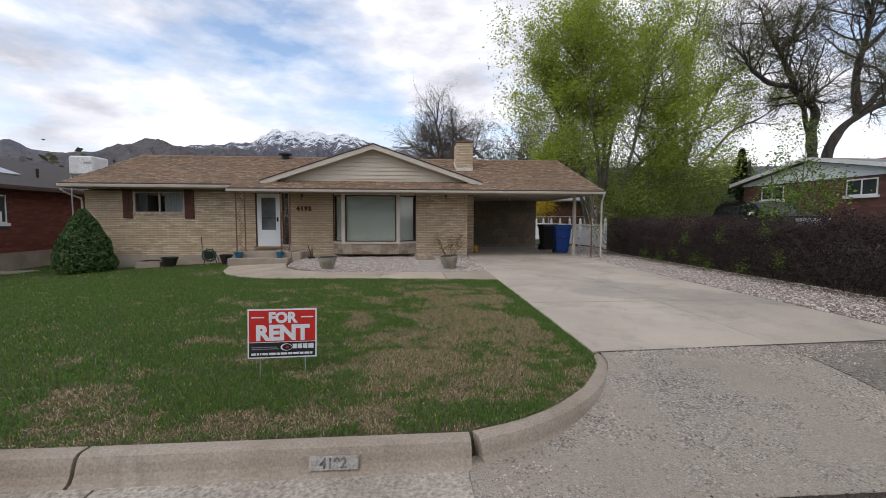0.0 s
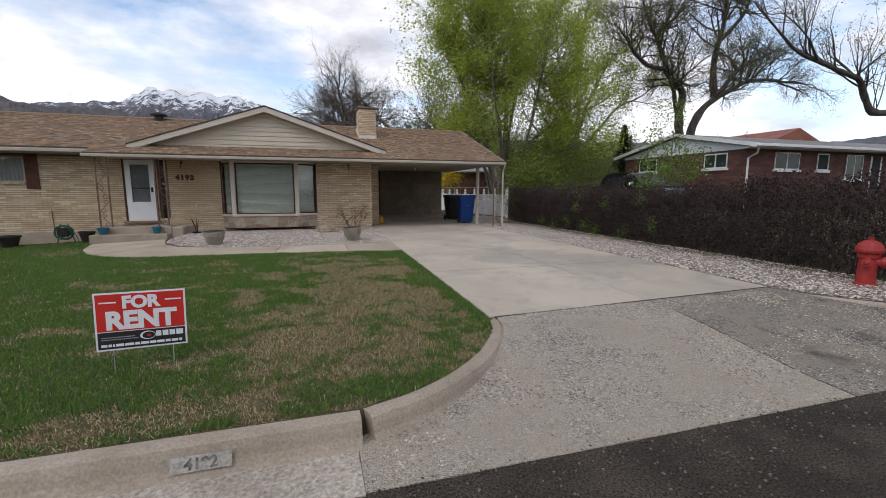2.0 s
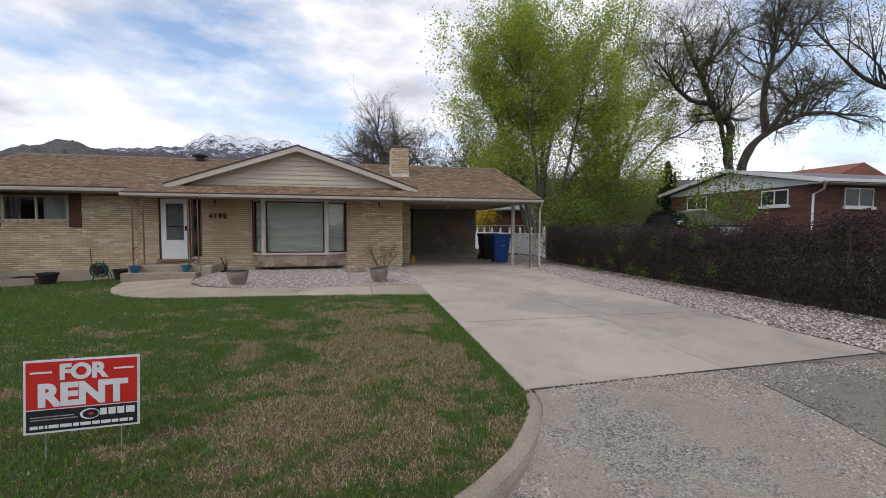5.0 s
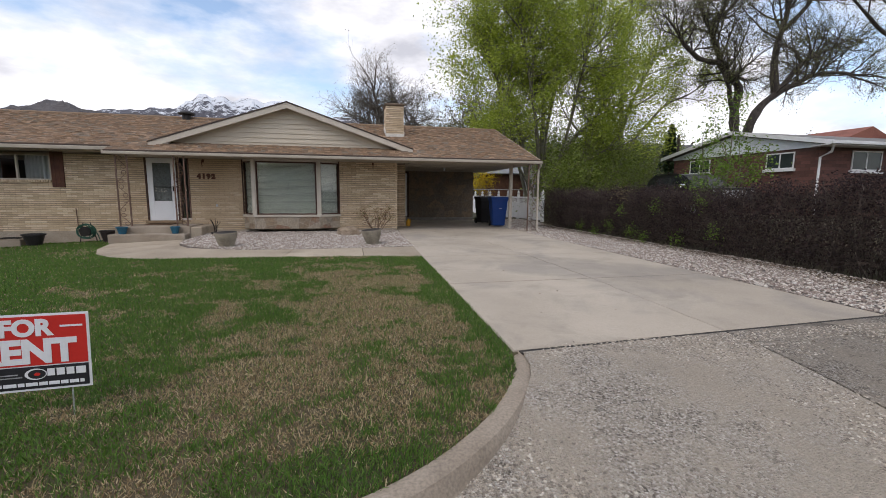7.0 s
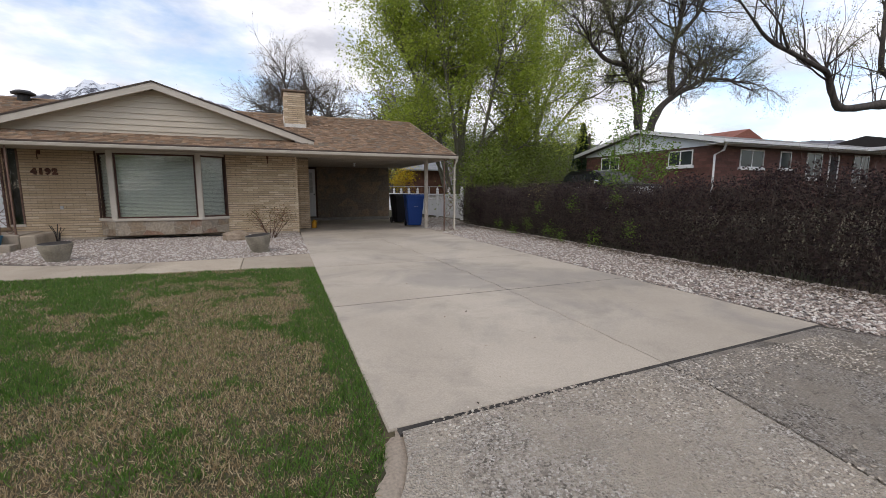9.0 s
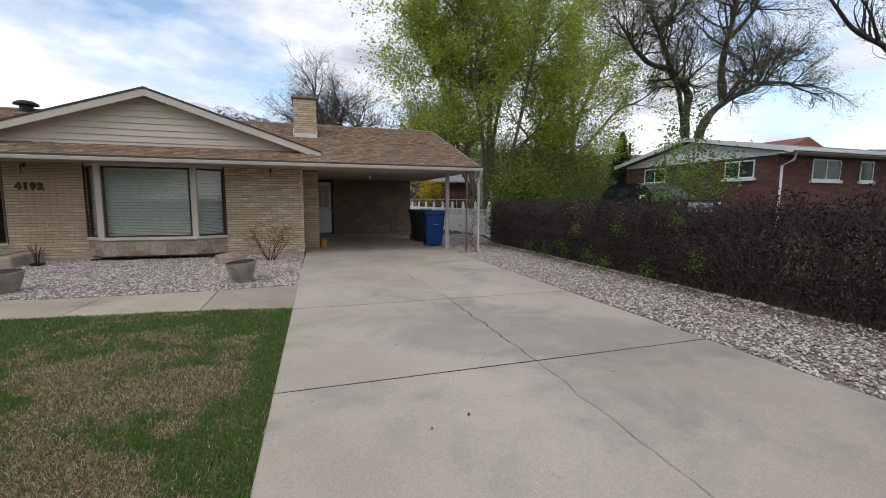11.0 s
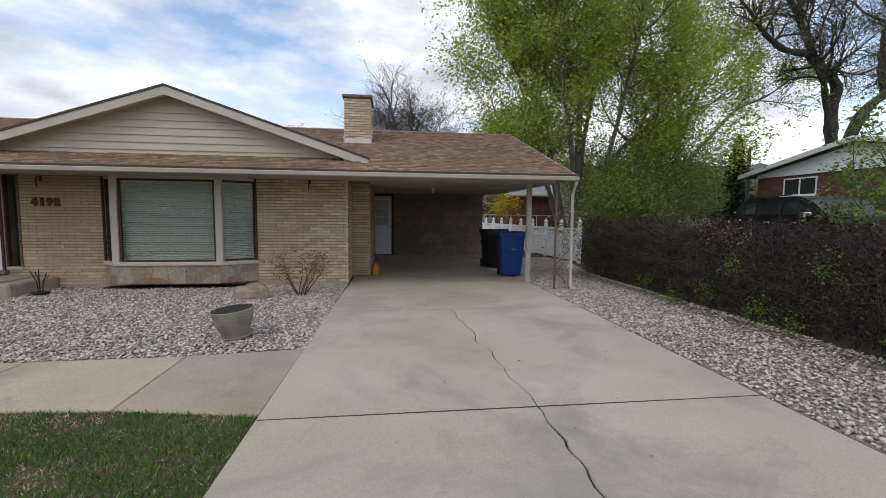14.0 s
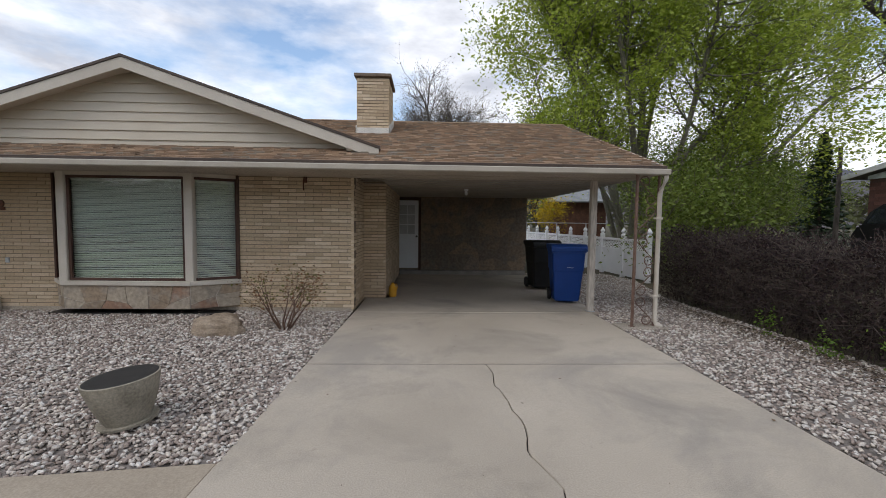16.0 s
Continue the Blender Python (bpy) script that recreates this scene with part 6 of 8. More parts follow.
# ---- mountains ----
def ridge(name, radius, az, el, mat, label, rough_by, seed, depth):
    """A mountain range along a band of bearings (degrees from straight ahead) with crest heights as slopes."""
    bm = bmesh.new()
    n, m = 800, 40
    rows = []
    for i in range(n):
        b = az[0] + (az[-1] - az[0]) * i / (n - 1)
        crest = float(np.interp(b, az, el)) * radius
        crest *= 1 + 0.022 * noise.fractal((b * 0.55, seed, 0), 1.0, 2.2, 6)
        col = []
        for j in range(m):
            t = j / (m - 1)
            r = radius - depth * (1 - t)
            z = crest * (t ** 1.25)
            q = Vector((r * math.sin(radians(b)), r * math.cos(radians(b)), 0)) / radius * 9
            z += crest * rough_by * t * (1 - 0.85 * t) * (noise.ridged_multi_fractal(Vector((b * 0.22, t * 1.4, seed)), 1.0, 2.1, 6, 1.0, 2.0) - 0.9)
            col.append(bm.verts.new((r * math.sin(radians(b)), r * math.cos(radians(b)), max(z, -5))))
        rows.append(col)
    for r0, r1 in zip(rows, rows[1:]):
        for j in range(m - 1):
            bm.faces.new((r0[j], r1[j], r1[j + 1], r0[j + 1]))
    ob = part(name, bm, mat)
    for poly in ob.data.polygons:
        poly.use_smooth = False
    return tagged(ob, label, "mountain", kind="structure")


def mountain_material(name, rock1, rock2, line, blend, streak):
    m = material(name, rock1, rock2, 0.006, 0.05, 0.95, 0.0, grain=0.3)
    nt = m.node_tree
    n, l = nt.nodes.new, nt.links.new
    geo, sep, nz = n("ShaderNodeNewGeometry"), n("ShaderNodeSeparateXYZ"), n("ShaderNodeTexNoise")
    nz.inputs["Scale"].default_value, nz.inputs["Detail"].default_value, nz.inputs["Roughness"].default_value = 0.012, 11, 0.78
    l(geo.outputs["Position"], sep.inputs["Vector"])
    l(geo.outputs["Position"], nz.inputs["Vector"])
    k = n("ShaderNodeMath")
    k.operation = "MULTIPLY_ADD"
    k.inputs[1].default_value = streak
    l(nz.outputs["Fac"], k.inputs[0])
    l(sep.outputs["Z"], k.inputs[2])
    r = n("ShaderNodeMapRange")
    r.inputs["From Min"].default_value, r.inputs["From Max"].default_value = line + streak / 2 - blend, line + streak / 2 + blend
    l(k.outputs["Value"], r.inputs["Value"])
    mx = n("ShaderNodeMix")
    mx.data_type = "RGBA"
    l(r.outputs["Result"], mx.inputs["Factor"])
    hs = next(q for q in nt.nodes if q.bl_idname == "ShaderNodeHueSaturation")
    l(hs.outputs["Color"], mx.inputs[6])
    mx.inputs[7].default_value = (0.66, 0.69, 0.74, 1)
    l(mx.outputs[2], nt.nodes["Principled BSDF"].inputs["Base Color"])
    return m


ridge("mountain_near", 2400, [-70, -52, -42, -39.5, -36.8, -34.1, -30.4, -22.8, -19, -14, -8, 0, 12, 40, 70], [0.10, 0.105, 0.106, 0.108, 0.110, 0.122, 0.152, 0.146, 0.136, 0.128, 0.12, 0.11, 0.10, 0.08, 0.06], mountain_material("foothill", (0.055, 0.05, 0.056), (0.09, 0.08, 0.08), 395, 25, 200), "brown foothill ridge with a little snow on its crest", 0.5, 3.0, 1500)
# the far rock is bluish grey: distance haze is put into its colour
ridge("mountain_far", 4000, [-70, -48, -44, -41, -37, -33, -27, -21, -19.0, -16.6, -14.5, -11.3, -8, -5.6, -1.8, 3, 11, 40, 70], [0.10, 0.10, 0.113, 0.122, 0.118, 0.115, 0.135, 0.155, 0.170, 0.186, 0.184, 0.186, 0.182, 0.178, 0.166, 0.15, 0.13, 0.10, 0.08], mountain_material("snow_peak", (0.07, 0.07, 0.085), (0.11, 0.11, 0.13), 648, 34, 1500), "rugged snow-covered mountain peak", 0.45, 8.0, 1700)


# ---- neighbours ----
def brick_face(x0, x1, z0, z1, holes, to_world, mat, parent, seed, bl=0.4, bh=0.13):
    """Plain brick courses on a far wall, as raised plates; to_world maps (along, out, z)."""
    rng, v, f = random.Random(seed), [], []
    n = int((z1 - z0) / (bh + 0.012))
    for c in range(n):
        z, x = z0 + c * (bh + 0.012), x0 - (c % 2) * bl / 2
        while x < x1:
            a, b = max(x, x0), min(x + bl - 0.012, x1)
            mx, mz = (a + b) / 2, z + bh / 2
            if b - a > 0.03 and not any(h[0] < mx < h[1] and h[2] < mz < h[3] for h in holes):
                s = len(v)
                v += [to_world(a, 0.012, z), to_world(b, 0.012, z), to_world(b, 0.012, z + bh), to_world(a, 0.012, z + bh), to_world(a, 0, z), to_world(b, 0, z), to_world(b, 0, z + bh), to_world(a, 0, z + bh)]
                f += [(s, s + 1, s + 2, s + 3), (s + 4, s + 5, s + 1, s), (s + 3, s + 2, s + 6, s + 7), (s + 1, s + 5, s + 6, s + 2), (s + 4, s, s + 3, s + 7)]
            x += bl
    ob = mesh_object("bricks", v, f, mat, parent)
    ob["kind"] = "stuff"
    return ob


FAR_GLASS = material("shaded_glass", (0.03, 0.038, 0.038), (0.045, 0.055, 0.055), 1.5, 20, 0.12, 0, grain=0.05, spec=0.3)


def far_window(parent, cx, z0, z1, w, m, panes=2, sill=True):
    """A framed window on a far wall; m puts +x along the wall and -y outwards."""
    fw = 0.045
    win = part("window", box(cx - w / 2, cx + w / 2, -0.02, 0.05, z0, z1, m=m), DARK_ROOM, parent)
    for a, b, c, d in ((cx - w / 2, cx + w / 2, z1 - 0.06, z1), (cx - w / 2, cx + w / 2, z0, z0 + 0.05), (cx - w / 2, cx - w / 2 + fw, z0 + 0.05, z1 - 0.06), (cx + w / 2 - fw, cx + w / 2, z0 + 0.05, z1 - 0.06)):
        part("frame", box(a, b, -0.06, -0.02, c, d, m=m), VINYL, win)
    for k in range(1, panes):
        x = cx - w / 2 + w * k / panes
        part("mullion", box(x - 0.03, x + 0.03, -0.05, -0.02, z0 + 0.05, z1 - 0.06, m=m), VINYL, win)
    g = part("pane", box(cx - w / 2 + 0.05, cx + w / 2 - 0.05, -0.034, -0.028, z0 + 0.04, z1 - 0.05, m=m), FAR_GLASS, win)
    g.visible_shadow = False
    if sill:
        part("sill", box(cx - w / 2 - 0.08, cx + w / 2 + 0.08, -0.12, 0, z0 - 0.12, z0, m=m), VINYL, win)
    return win


east = thing("neighbour_house", "low maroon brick house with pale gable and white gutters", "house")
NX, NY, NZ0, NZ1 = 19.2, 15.5, 0.6, 3.72
front_holes = [(x - w / 2, x + w / 2, a, b) for x, w, a, b in ((21.85, 1.7, 2.75, 3.6), (24.4, 0.85, 2.75, 3.6), (26.8, 1.3, 2.3, 3.6), (28.55, 0.9, 1.2, 3.6), (31.1, 1.5, 1.9, 3.6))]
part("wall", box(NX + 0.0, 38, NY, NY + 0.2, NZ0, NZ1), RED_MORTAR, east)
part("wall", box(NX, NX + 0.2, NY + 0.2, 24, NZ0, NZ1), RED_MORTAR, east)
brick_face(NX, 38, NZ0, NZ1, front_holes, lambda a, o, z: (a, NY - o, z), MAROON_BRICK, east, 2)
brick_face(-24, -NY, NZ0, NZ1, [(-17.85, -16.5, 2.85, 3.6), (-22.65, -21.2, 2.85, 3.6)], lambda a, o, z: (NX - o, -a, z), MAROON_BRICK, east, 3)
mf = pose(0, NY, 0)
for x, w, a, b in ((21.85, 1.7, 2.75, 3.6), (24.4, 0.85, 2.75, 3.6), (26.8, 1.3, 2.3, 3.6), (31.1, 1.5, 1.9, 3.6)):
    far_window(east, x, a, b, w, mf, 2 if w > 1 else 1)
part("door", box(28.2, 28.9, NY - 0.02, NY + 0.02, 1.25, 3.45), DARK_ROOM, east, "dark front door")
for x in (28.1, 28.9):
    part("door_frame", box(x, x + 0.1, NY - 0.04, NY + 0.02, 1.25, 3.55), VINYL, east)
mw = Matrix.Translation((NX, 0, 0)) @ pose(0, 0, 0, 0, 0, -90)
far_window(east, -17.17, 2.85, 3.6, 1.35, mw)
far_window(east, -21.92, 2.85, 3.6, 1.45, mw)
RZ = 4.78
part("gable", prism([(NY - 0.05, NZ1 + 0.0), (24.05, NZ1), (24.05, NZ1 + 0.12), (19.75, RZ - 0.1), (NY - 0.05, NZ1 + 0.12)], "x", NX - 0.05, NX + 0.05), material("gable_board", (0.76, 0.81, 0.86), (0.80, 0.84, 0.88), 1, 30, 0.6, 0.05, grain=0.05), east, "pale blue-grey gable boards")
for ya, yb in ((NY - 0.75, 19.75), (24.8, 19.75)):
    za = NZ1 + 0.05
    part("roof", prism([(ya, za), (yb, RZ), (yb, RZ + 0.12), (ya, za + 0.12)], "x", NX - 0.3, 38.5), material("flat_roofing", (0.17, 0.165, 0.16), (0.23, 0.22, 0.215), 0.5, 20, 0.8, 0.2), east)
    part("rake_board", prism([(ya, za - 0.04), (yb, RZ - 0.04), (yb, RZ + 0.15), (ya, za + 0.15)], "x", NX - 0.36, NX - 0.302), VINYL, east)
part("gutter", box(NX - 0.5, 38.5, NY - 0.86, NY - 0.75, NZ1 + 0.04, NZ1 + 0.17, 0.01), VINYL, east)
part("soffit", box(NX - 0.45, 38.4, NY - 0.74, NY + 0.02, NZ1 + 0.0, NZ1 + 0.03), VINYL, east)
part("downspout", tube([(NX - 0.3, NY - 0.8, NZ1 + 0.05), (NX + 0.0, NY - 0.5, NZ1 - 0.25), (NX + 0.02, NY - 0.06, NZ1 - 0.45), (NX + 0.02, NY - 0.06, 0.8)], 0.05, 6), VINYL, east)
part("porch_roof", box(29.6, 33.5, NY - 1.6, NY - 0.9, NZ1 + 0.02, NZ1 + 0.2), VINYL, east)
part("porch_post", box(33.1, 33.22, NY - 1.5, NY - 1.38, 0.9, NZ1 + 0.02), VINYL, east)
part("wall", box(37.8, 38, NY + 0.2, 24, NZ0, NZ1), RED_MORTAR, east)

lamp = part("flood_lamp", lathe([(0.05, 0), (0.06, 0.05), (0.03, 0.07), (0.04, 0.1), (0.085, 0.2), (0.08, 0.21)], 12), VINYL, east, "white flood lamp under the gable")
lamp.matrix_world = pose(NX - 0.05, 20.4, 3.95, 0, -115, 0)

far_house = thing("far_house", "distant dark red brick house with pale fascia", "house")
part("wall", box(41, 58, 15, 24, 0.5, 4.4), RED_MORTAR, far_house)
part("roof", prism([(14.2, 4.4), (24.8, 4.4), (19.5, 5.6)], "x", 40.2, 58.5), DARK_SHINGLE, far_house)
part("fascia", box(40.1, 58.6, 14.05, 14.2, 4.38, 4.58), VINYL, far_house)
far_window(far_house, 44.5, 3.0, 3.9, 2.4, pose(0, 15, 0), 2)
gable_house = thing("far_house", "distant house with red gabled roof behind the brick neighbour", "house")
part("wall", box(44, 54, 34, 44, 0.5, 6.2), RED_MORTAR, gable_house)
part("roof", prism([(43.5, 6.2), (54.5, 6.2), (49, 8.4)], "y", 33.5, 44.5), material("red_roof", (0.22, 0.08, 0.06), (0.28, 0.11, 0.08), 1, 20, 0.9), gable_house)

west = thing("neighbour_house", "dark red brick house with dark shingle roof and pale foundation", "house")
WX = -17.0
part("wall", box(WX - 0.25, WX, 6, 27, 0.32, 2.86), RED_MORTAR, west)
brick_face(6, 27, 0.34, 2.84, [(15.7, 17.5, 1.2, 2.75)], lambda a, o, z: (WX + o, a, z), RED_BRICK, west, 7, 0.3, 0.085)
part("foundation", box(WX - 0.28, WX + 0.03, 6, 27, -0.8, 0.32), CURB, west)
me = Matrix.Translation((WX, 0, 0)) @ pose(0, 0, 0, 0, 0, 90)
w = far_window(west, 16.6, 1.5, 2.6, 1.5, me, 2)
part("air_unit", box(16.4, 16.9, -0.3, -0.03, 1.55, 1.95, 0.02, m=me), VINYL, west)
for xa, xb in ((WX + 0.55, WX - 4.6), (WX - 9.7, WX - 4.6)):
    part("roof", prism([(xa, 2.86), (xb, 4.55), (xb, 4.67), (xa, 2.98)], "y", 5.5, 27.5), DARK_SHINGLE, west)
part("gutter", box(WX + 0.5, WX + 0.62, 5.5, 27.5, 2.80, 2.93, 0.01), BROWN_PAINT, west)
part("soffit", box(WX, WX + 0.5, 5.6, 27.4, 2.82, 2.85), BROWN_PAINT, west)
part("skylight", box(-0.5, 0.5, -0.45, 0.45, 0, 0.12, 0.02, m=pose(WX - 1.6, 19.0, 3.66, 0, 20, 0)), GALV, west)
part("vent_pipe", tube([(WX - 1.2, 20.4, 3.3), (WX - 1.2, 20.4, 3.95)], 0.06, 8), DARK_METAL, west)
part("end_wall", box(WX - 9.2, WX - 0.25, 26.8, 27, -0.5, 2.86), RED_MORTAR, west)
part("end_wall", box(WX - 9.2, WX - 0.25, 6, 6.2, -0.5, 2.86), RED_MORTAR, west)
side_path = part("side_path", prism([(-30, 13.4), (-15.2, 15.6), (-15.2, 16.6), (-30, 14.6)], "z", -0.6, -0.28), CURB)
tagged(side_path, "narrow concrete path beside the red brick house", "path", kind="structure")

# house across the street, seen in the window glass
across = thing("far_house", "pale gabled house across the street", "house")
part("wall", box(-9, 6, -26, -18, 0, 2.7), SIDING, across)
part("roof", prism([(-10, 2.7), (7, 2.7), (-1.5, 5.6)], "y", -26.5, -17.2), DARK_SHINGLE, across)
part("fascia", prism([(-10, 2.6), (-1.5, 5.5), (7, 2.6), (7, 2.85), (-1.5, 5.75), (-10, 2.85)], "y", -17.2, -17.1), VINYL, across)
far_window(across, 2, 1.0, 2.2, 1.8, Matrix.Translation((0, -18, 0)) @ pose(0, 0, 0, 0, 0, 180), 2)
TALL = [(8, 0.6, 0.7, 0.08, 0.02), (7, 0.58, 0.7, 0.1, 0.02), (5, 0.55, 0.7, 0.12, 0)]
for k, (x, y) in enumerate(((-16, -22), (9, -24), (20, -20))):
    tree("yard_tree", (x, y, 0.2), 91 + k, [(0, 0, (0.05, 0, 1), 6.5, 0.25), (0.3, 0, (0.3, 0.1, 1), 6, 0.2)], TALL, BARK, LEAF, 7000, 0.3, 0.35, "leafy yard tree across the street", group="trees across the street")
pole = thing("utility_pole", "weathered wooden utility pole across the street", "pole")
part("pole", tube([(0, 0, 0), (0, 0, 9.5)], [0.15, 0.1], 8), BARK, pole)
part("cross_arm", box(-1.1, 1.1, -0.05, 0.05, 8.7, 8.82), BARK, pole)
pole.location = (-6.5, -12, 0.2)

# ---- back yard: fence, shed, wire fence ----
fence = thing("fence", "white vinyl fence with lattice top and pointed post caps", "fence")
fx, fy, fz = 8.62, 20.0, 0.25
dx, dy = -0.108, 1.325
ang = math.degrees(math.atan2(dy, dx))
post_me = cap_me = panel_me = rail_me = lat_me = None
for k in range(10):
    x, y = fx + dx * k, fy + dy * k
    m = pose(x, y, fz, 0, 0, ang)
    if post_me is None:
        post = part("post", box(-0.06, 0.06, -0.06, 0.06, 0, 1.30, 0.008), VINYL, fence)
        cap = part("cap", lathe([(0.085, 1.30), (0.085, 1.33), (0.05, 1.35), (0.045, 1.37), (0.08, 1.41), (0.075, 1.45), (0.01, 1.55)], 8), VINYL, fence, "pointed post cap")
        panel = part("panel", box(0.06, 1.27, -0.02, 0.02, 0.06, 0.82), VINYL, fence)
        rail = part("rail", box(0.06, 1.27, -0.03, 0.03, 0.82, 0.89), VINYL, fence)
        top = part("rail", box(0.06, 1.27, -0.03, 0.03, 1.13, 1.21), VINYL, fence)
        bm = bmesh.new()
        for j in range(-2, 13):
            for sg in (-1, 1):
                c = Matrix.Translation((0.06 + 0.1 * j + 0.05, 0.004 * sg, 1.01)) @ pose(0, 0, 0, 0, 45 * sg, 0)
                if 0.1 < 0.11 + 0.1 * j < 1.23:
                    add_box(bm, -0.012, 0.012, -0.004, 0.004, -0.16, 0.16, m=c)
        lattice = part("lattice", bm, VINYL, fence)
        made = [post, cap, panel, rail, top, lattice]
        post_me = True
    else:
        made = []
        for src in first_set if k < 9 else first_set[:2]:
            o = new(src.name.split(".")[0], src.data)
            o.parent = fence
            made.append(o)
    if k == 0:
        first_set = made
    for o in made:
        o.matrix_world = m
shed = thing("shed", "dark brown wooden shed with grey shingle roof", "shed")
part("wall", box(0, 3.6, 0, 3, 0, 3.2), material("shed_board", (0.075, 0.035, 0.022), (0.11, 0.05, 0.032), 3, 30, 0.9, 0.4, stretch=(4, 4, 0.4)), shed)
for k in range(11):
    part("board", box(0.32 * k + 0.01, 0.32 * k + 0.31, -0.03, 0, 0, 3.18), material("shed_plank", (0.075, 0.035, 0.022), (0.12, 0.055, 0.035), 3, 30, 0.9, 0.4, rand=0.2) if k == 0 else bpy.data.materials["shed_plank"], shed)
part("roof", prism([(-0.5, 3.1), (1.5, 4.0), (3.5, 3.1), (3.5, 3.2), (1.5, 4.12), (-0.5, 3.2)], "x", -0.3, 3.9), material("shed_roof", (0.20, 0.21, 0.22), (0.27, 0.28, 0.29), 2, 60, 0.9, 0.4), shed)
shed.matrix_world = pose(10.8, 37.0, 0.22, 0, 0, -8)
wire = thing("wire_fence", "galvanised chain-link fence in the back yard", "fence")
for k in range(7):
    part("post", tube([(6.2 + 1.7 * k, 31.6 + 0.1 * k, 0.2), (6.2 + 1.7 * k, 31.6 + 0.1 * k, 1.95)], 0.03, 6), GALV, wire)
for z in (0.35, 1.05, 1.93):
    part("rail", tube([(6.2, 31.6, z), (16.4, 32.2, z)], 0.022 if z > 1.5 else 0.008, 5), GALV, wire)

# ---- bins ----
def wheelie_bin(name, label, colour, at, turn):
    b = thing(name, label, "wheelie bin", "wheelie bins")
    body_m = material(name + "_plastic", colour, tuple(c * 1.15 for c in colour), 3, 60, 0.45, 0.06, grain=0.06)
    bm = bmesh.new()
    rings = []
    for z, hx, hy, oy in ((0.05, 0.21, 0.24, 0.0), (0.08, 0.225, 0.255, 0), (0.62, 0.265, 0.31, -0.01), (0.65, 0.275, 0.32, -0.01), (0.98, 0.29, 0.345, -0.02), (0.99, 0.305, 0.36, -0.02), (1.04, 0.305, 0.36, -0.02)):
        pts = []
        for cx, cy, a0 in ((1, 1, 0), (-1, 1, 90), (-1, -1, 180), (1, -1, 270)):
            for q in range(4):
                an = radians(a0 + 30 * q)
                pts.append(((hx - 0.05) * cx + 0.05 * math.cos(an), (hy - 0.05) * cy + 0.05 * math.sin(an) + oy, z))
        rings.append([bm.verts.new(p) for p in pts])
    for r0, r1 in zip(rings, rings[1:]):
        for k in range(16):
            bm.faces.new((r0[k], r0[(k + 1) % 16], r1[(k + 1) % 16], r1[k]))
    bm.faces.new(rings[0][::-1]), bm.faces.new(rings[-1])
    part("body", bm, body_m, b)
    lid = part("lid", prism([(-0.40, 1.04), (0.34, 1.04), (0.36, 1.08), (0.30, 1.13), (-0.30, 1.145), (-0.39, 1.10)], "x", -0.315, 0.315), body_m, b)
    part("lid_rim", box(-0.32, 0.32, -0.41, -0.385, 1.015, 1.075, 0.008), body_m, lid)
    part("grab_bar", tube([(-0.22, 0.36, 1.0), (-0.22, 0.42, 1.02), (0.22, 0.42, 1.02), (0.22, 0.36, 1.0)], 0.018, 6), body_m, b)
    for x in (-0.25, 0.25):
        w = part("wheel", lathe([(0.02, -0.03), (0.11, -0.03), (0.125, -0.015), (0.125, 0.015), (0.11, 0.03), (0.02, 0.03)], 18), DARK_METAL, b, "black plastic wheel")
        w.matrix_basis = pose(x, 0.25, 0.125, 0, 90, 0)
    part("axle", tube([(-0.25, 0.25, 0.125), (0.25, 0.25, 0.125)], 0.012, 6), DARK_METAL, b)
    b.matrix_world = pose(*at, 0, 0, turn) @ Matrix.Diagonal((1.1, 1.06, 1.05, 1))
    return b


blue = wheelie_bin("blue_bin", "blue plastic wheelie bin with white mark under the carport", (0.006, 0.042, 0.20), (5.26, 16.95, 0.288), -8)
for k in range(5):
    a = radians(90 + 72 * k)
    d = part("mark", lathe([(0.020, -0.0015), (0.020, 0.0015)], 8), WHITE, blue, "white printed mark")
    d.matrix_basis = pose(0.03 + 0.034 * math.cos(a), -0.336, 0.80 + 0.034 * math.sin(a), 90, 0, 0)
part("mark", box(-0.03, 0.09, -0.336, -0.333, 0.70, 0.712), WHITE, blue)
part("mark", box(0.12, 0.22, -0.357, -0.353, 0.93, 0.942), WHITE, blue)
wheelie_bin("black_bin", "black plastic wheelie bin beside the blue one", (0.010, 0.010, 0.011), (5.24, 18.75, 0.288), 5)

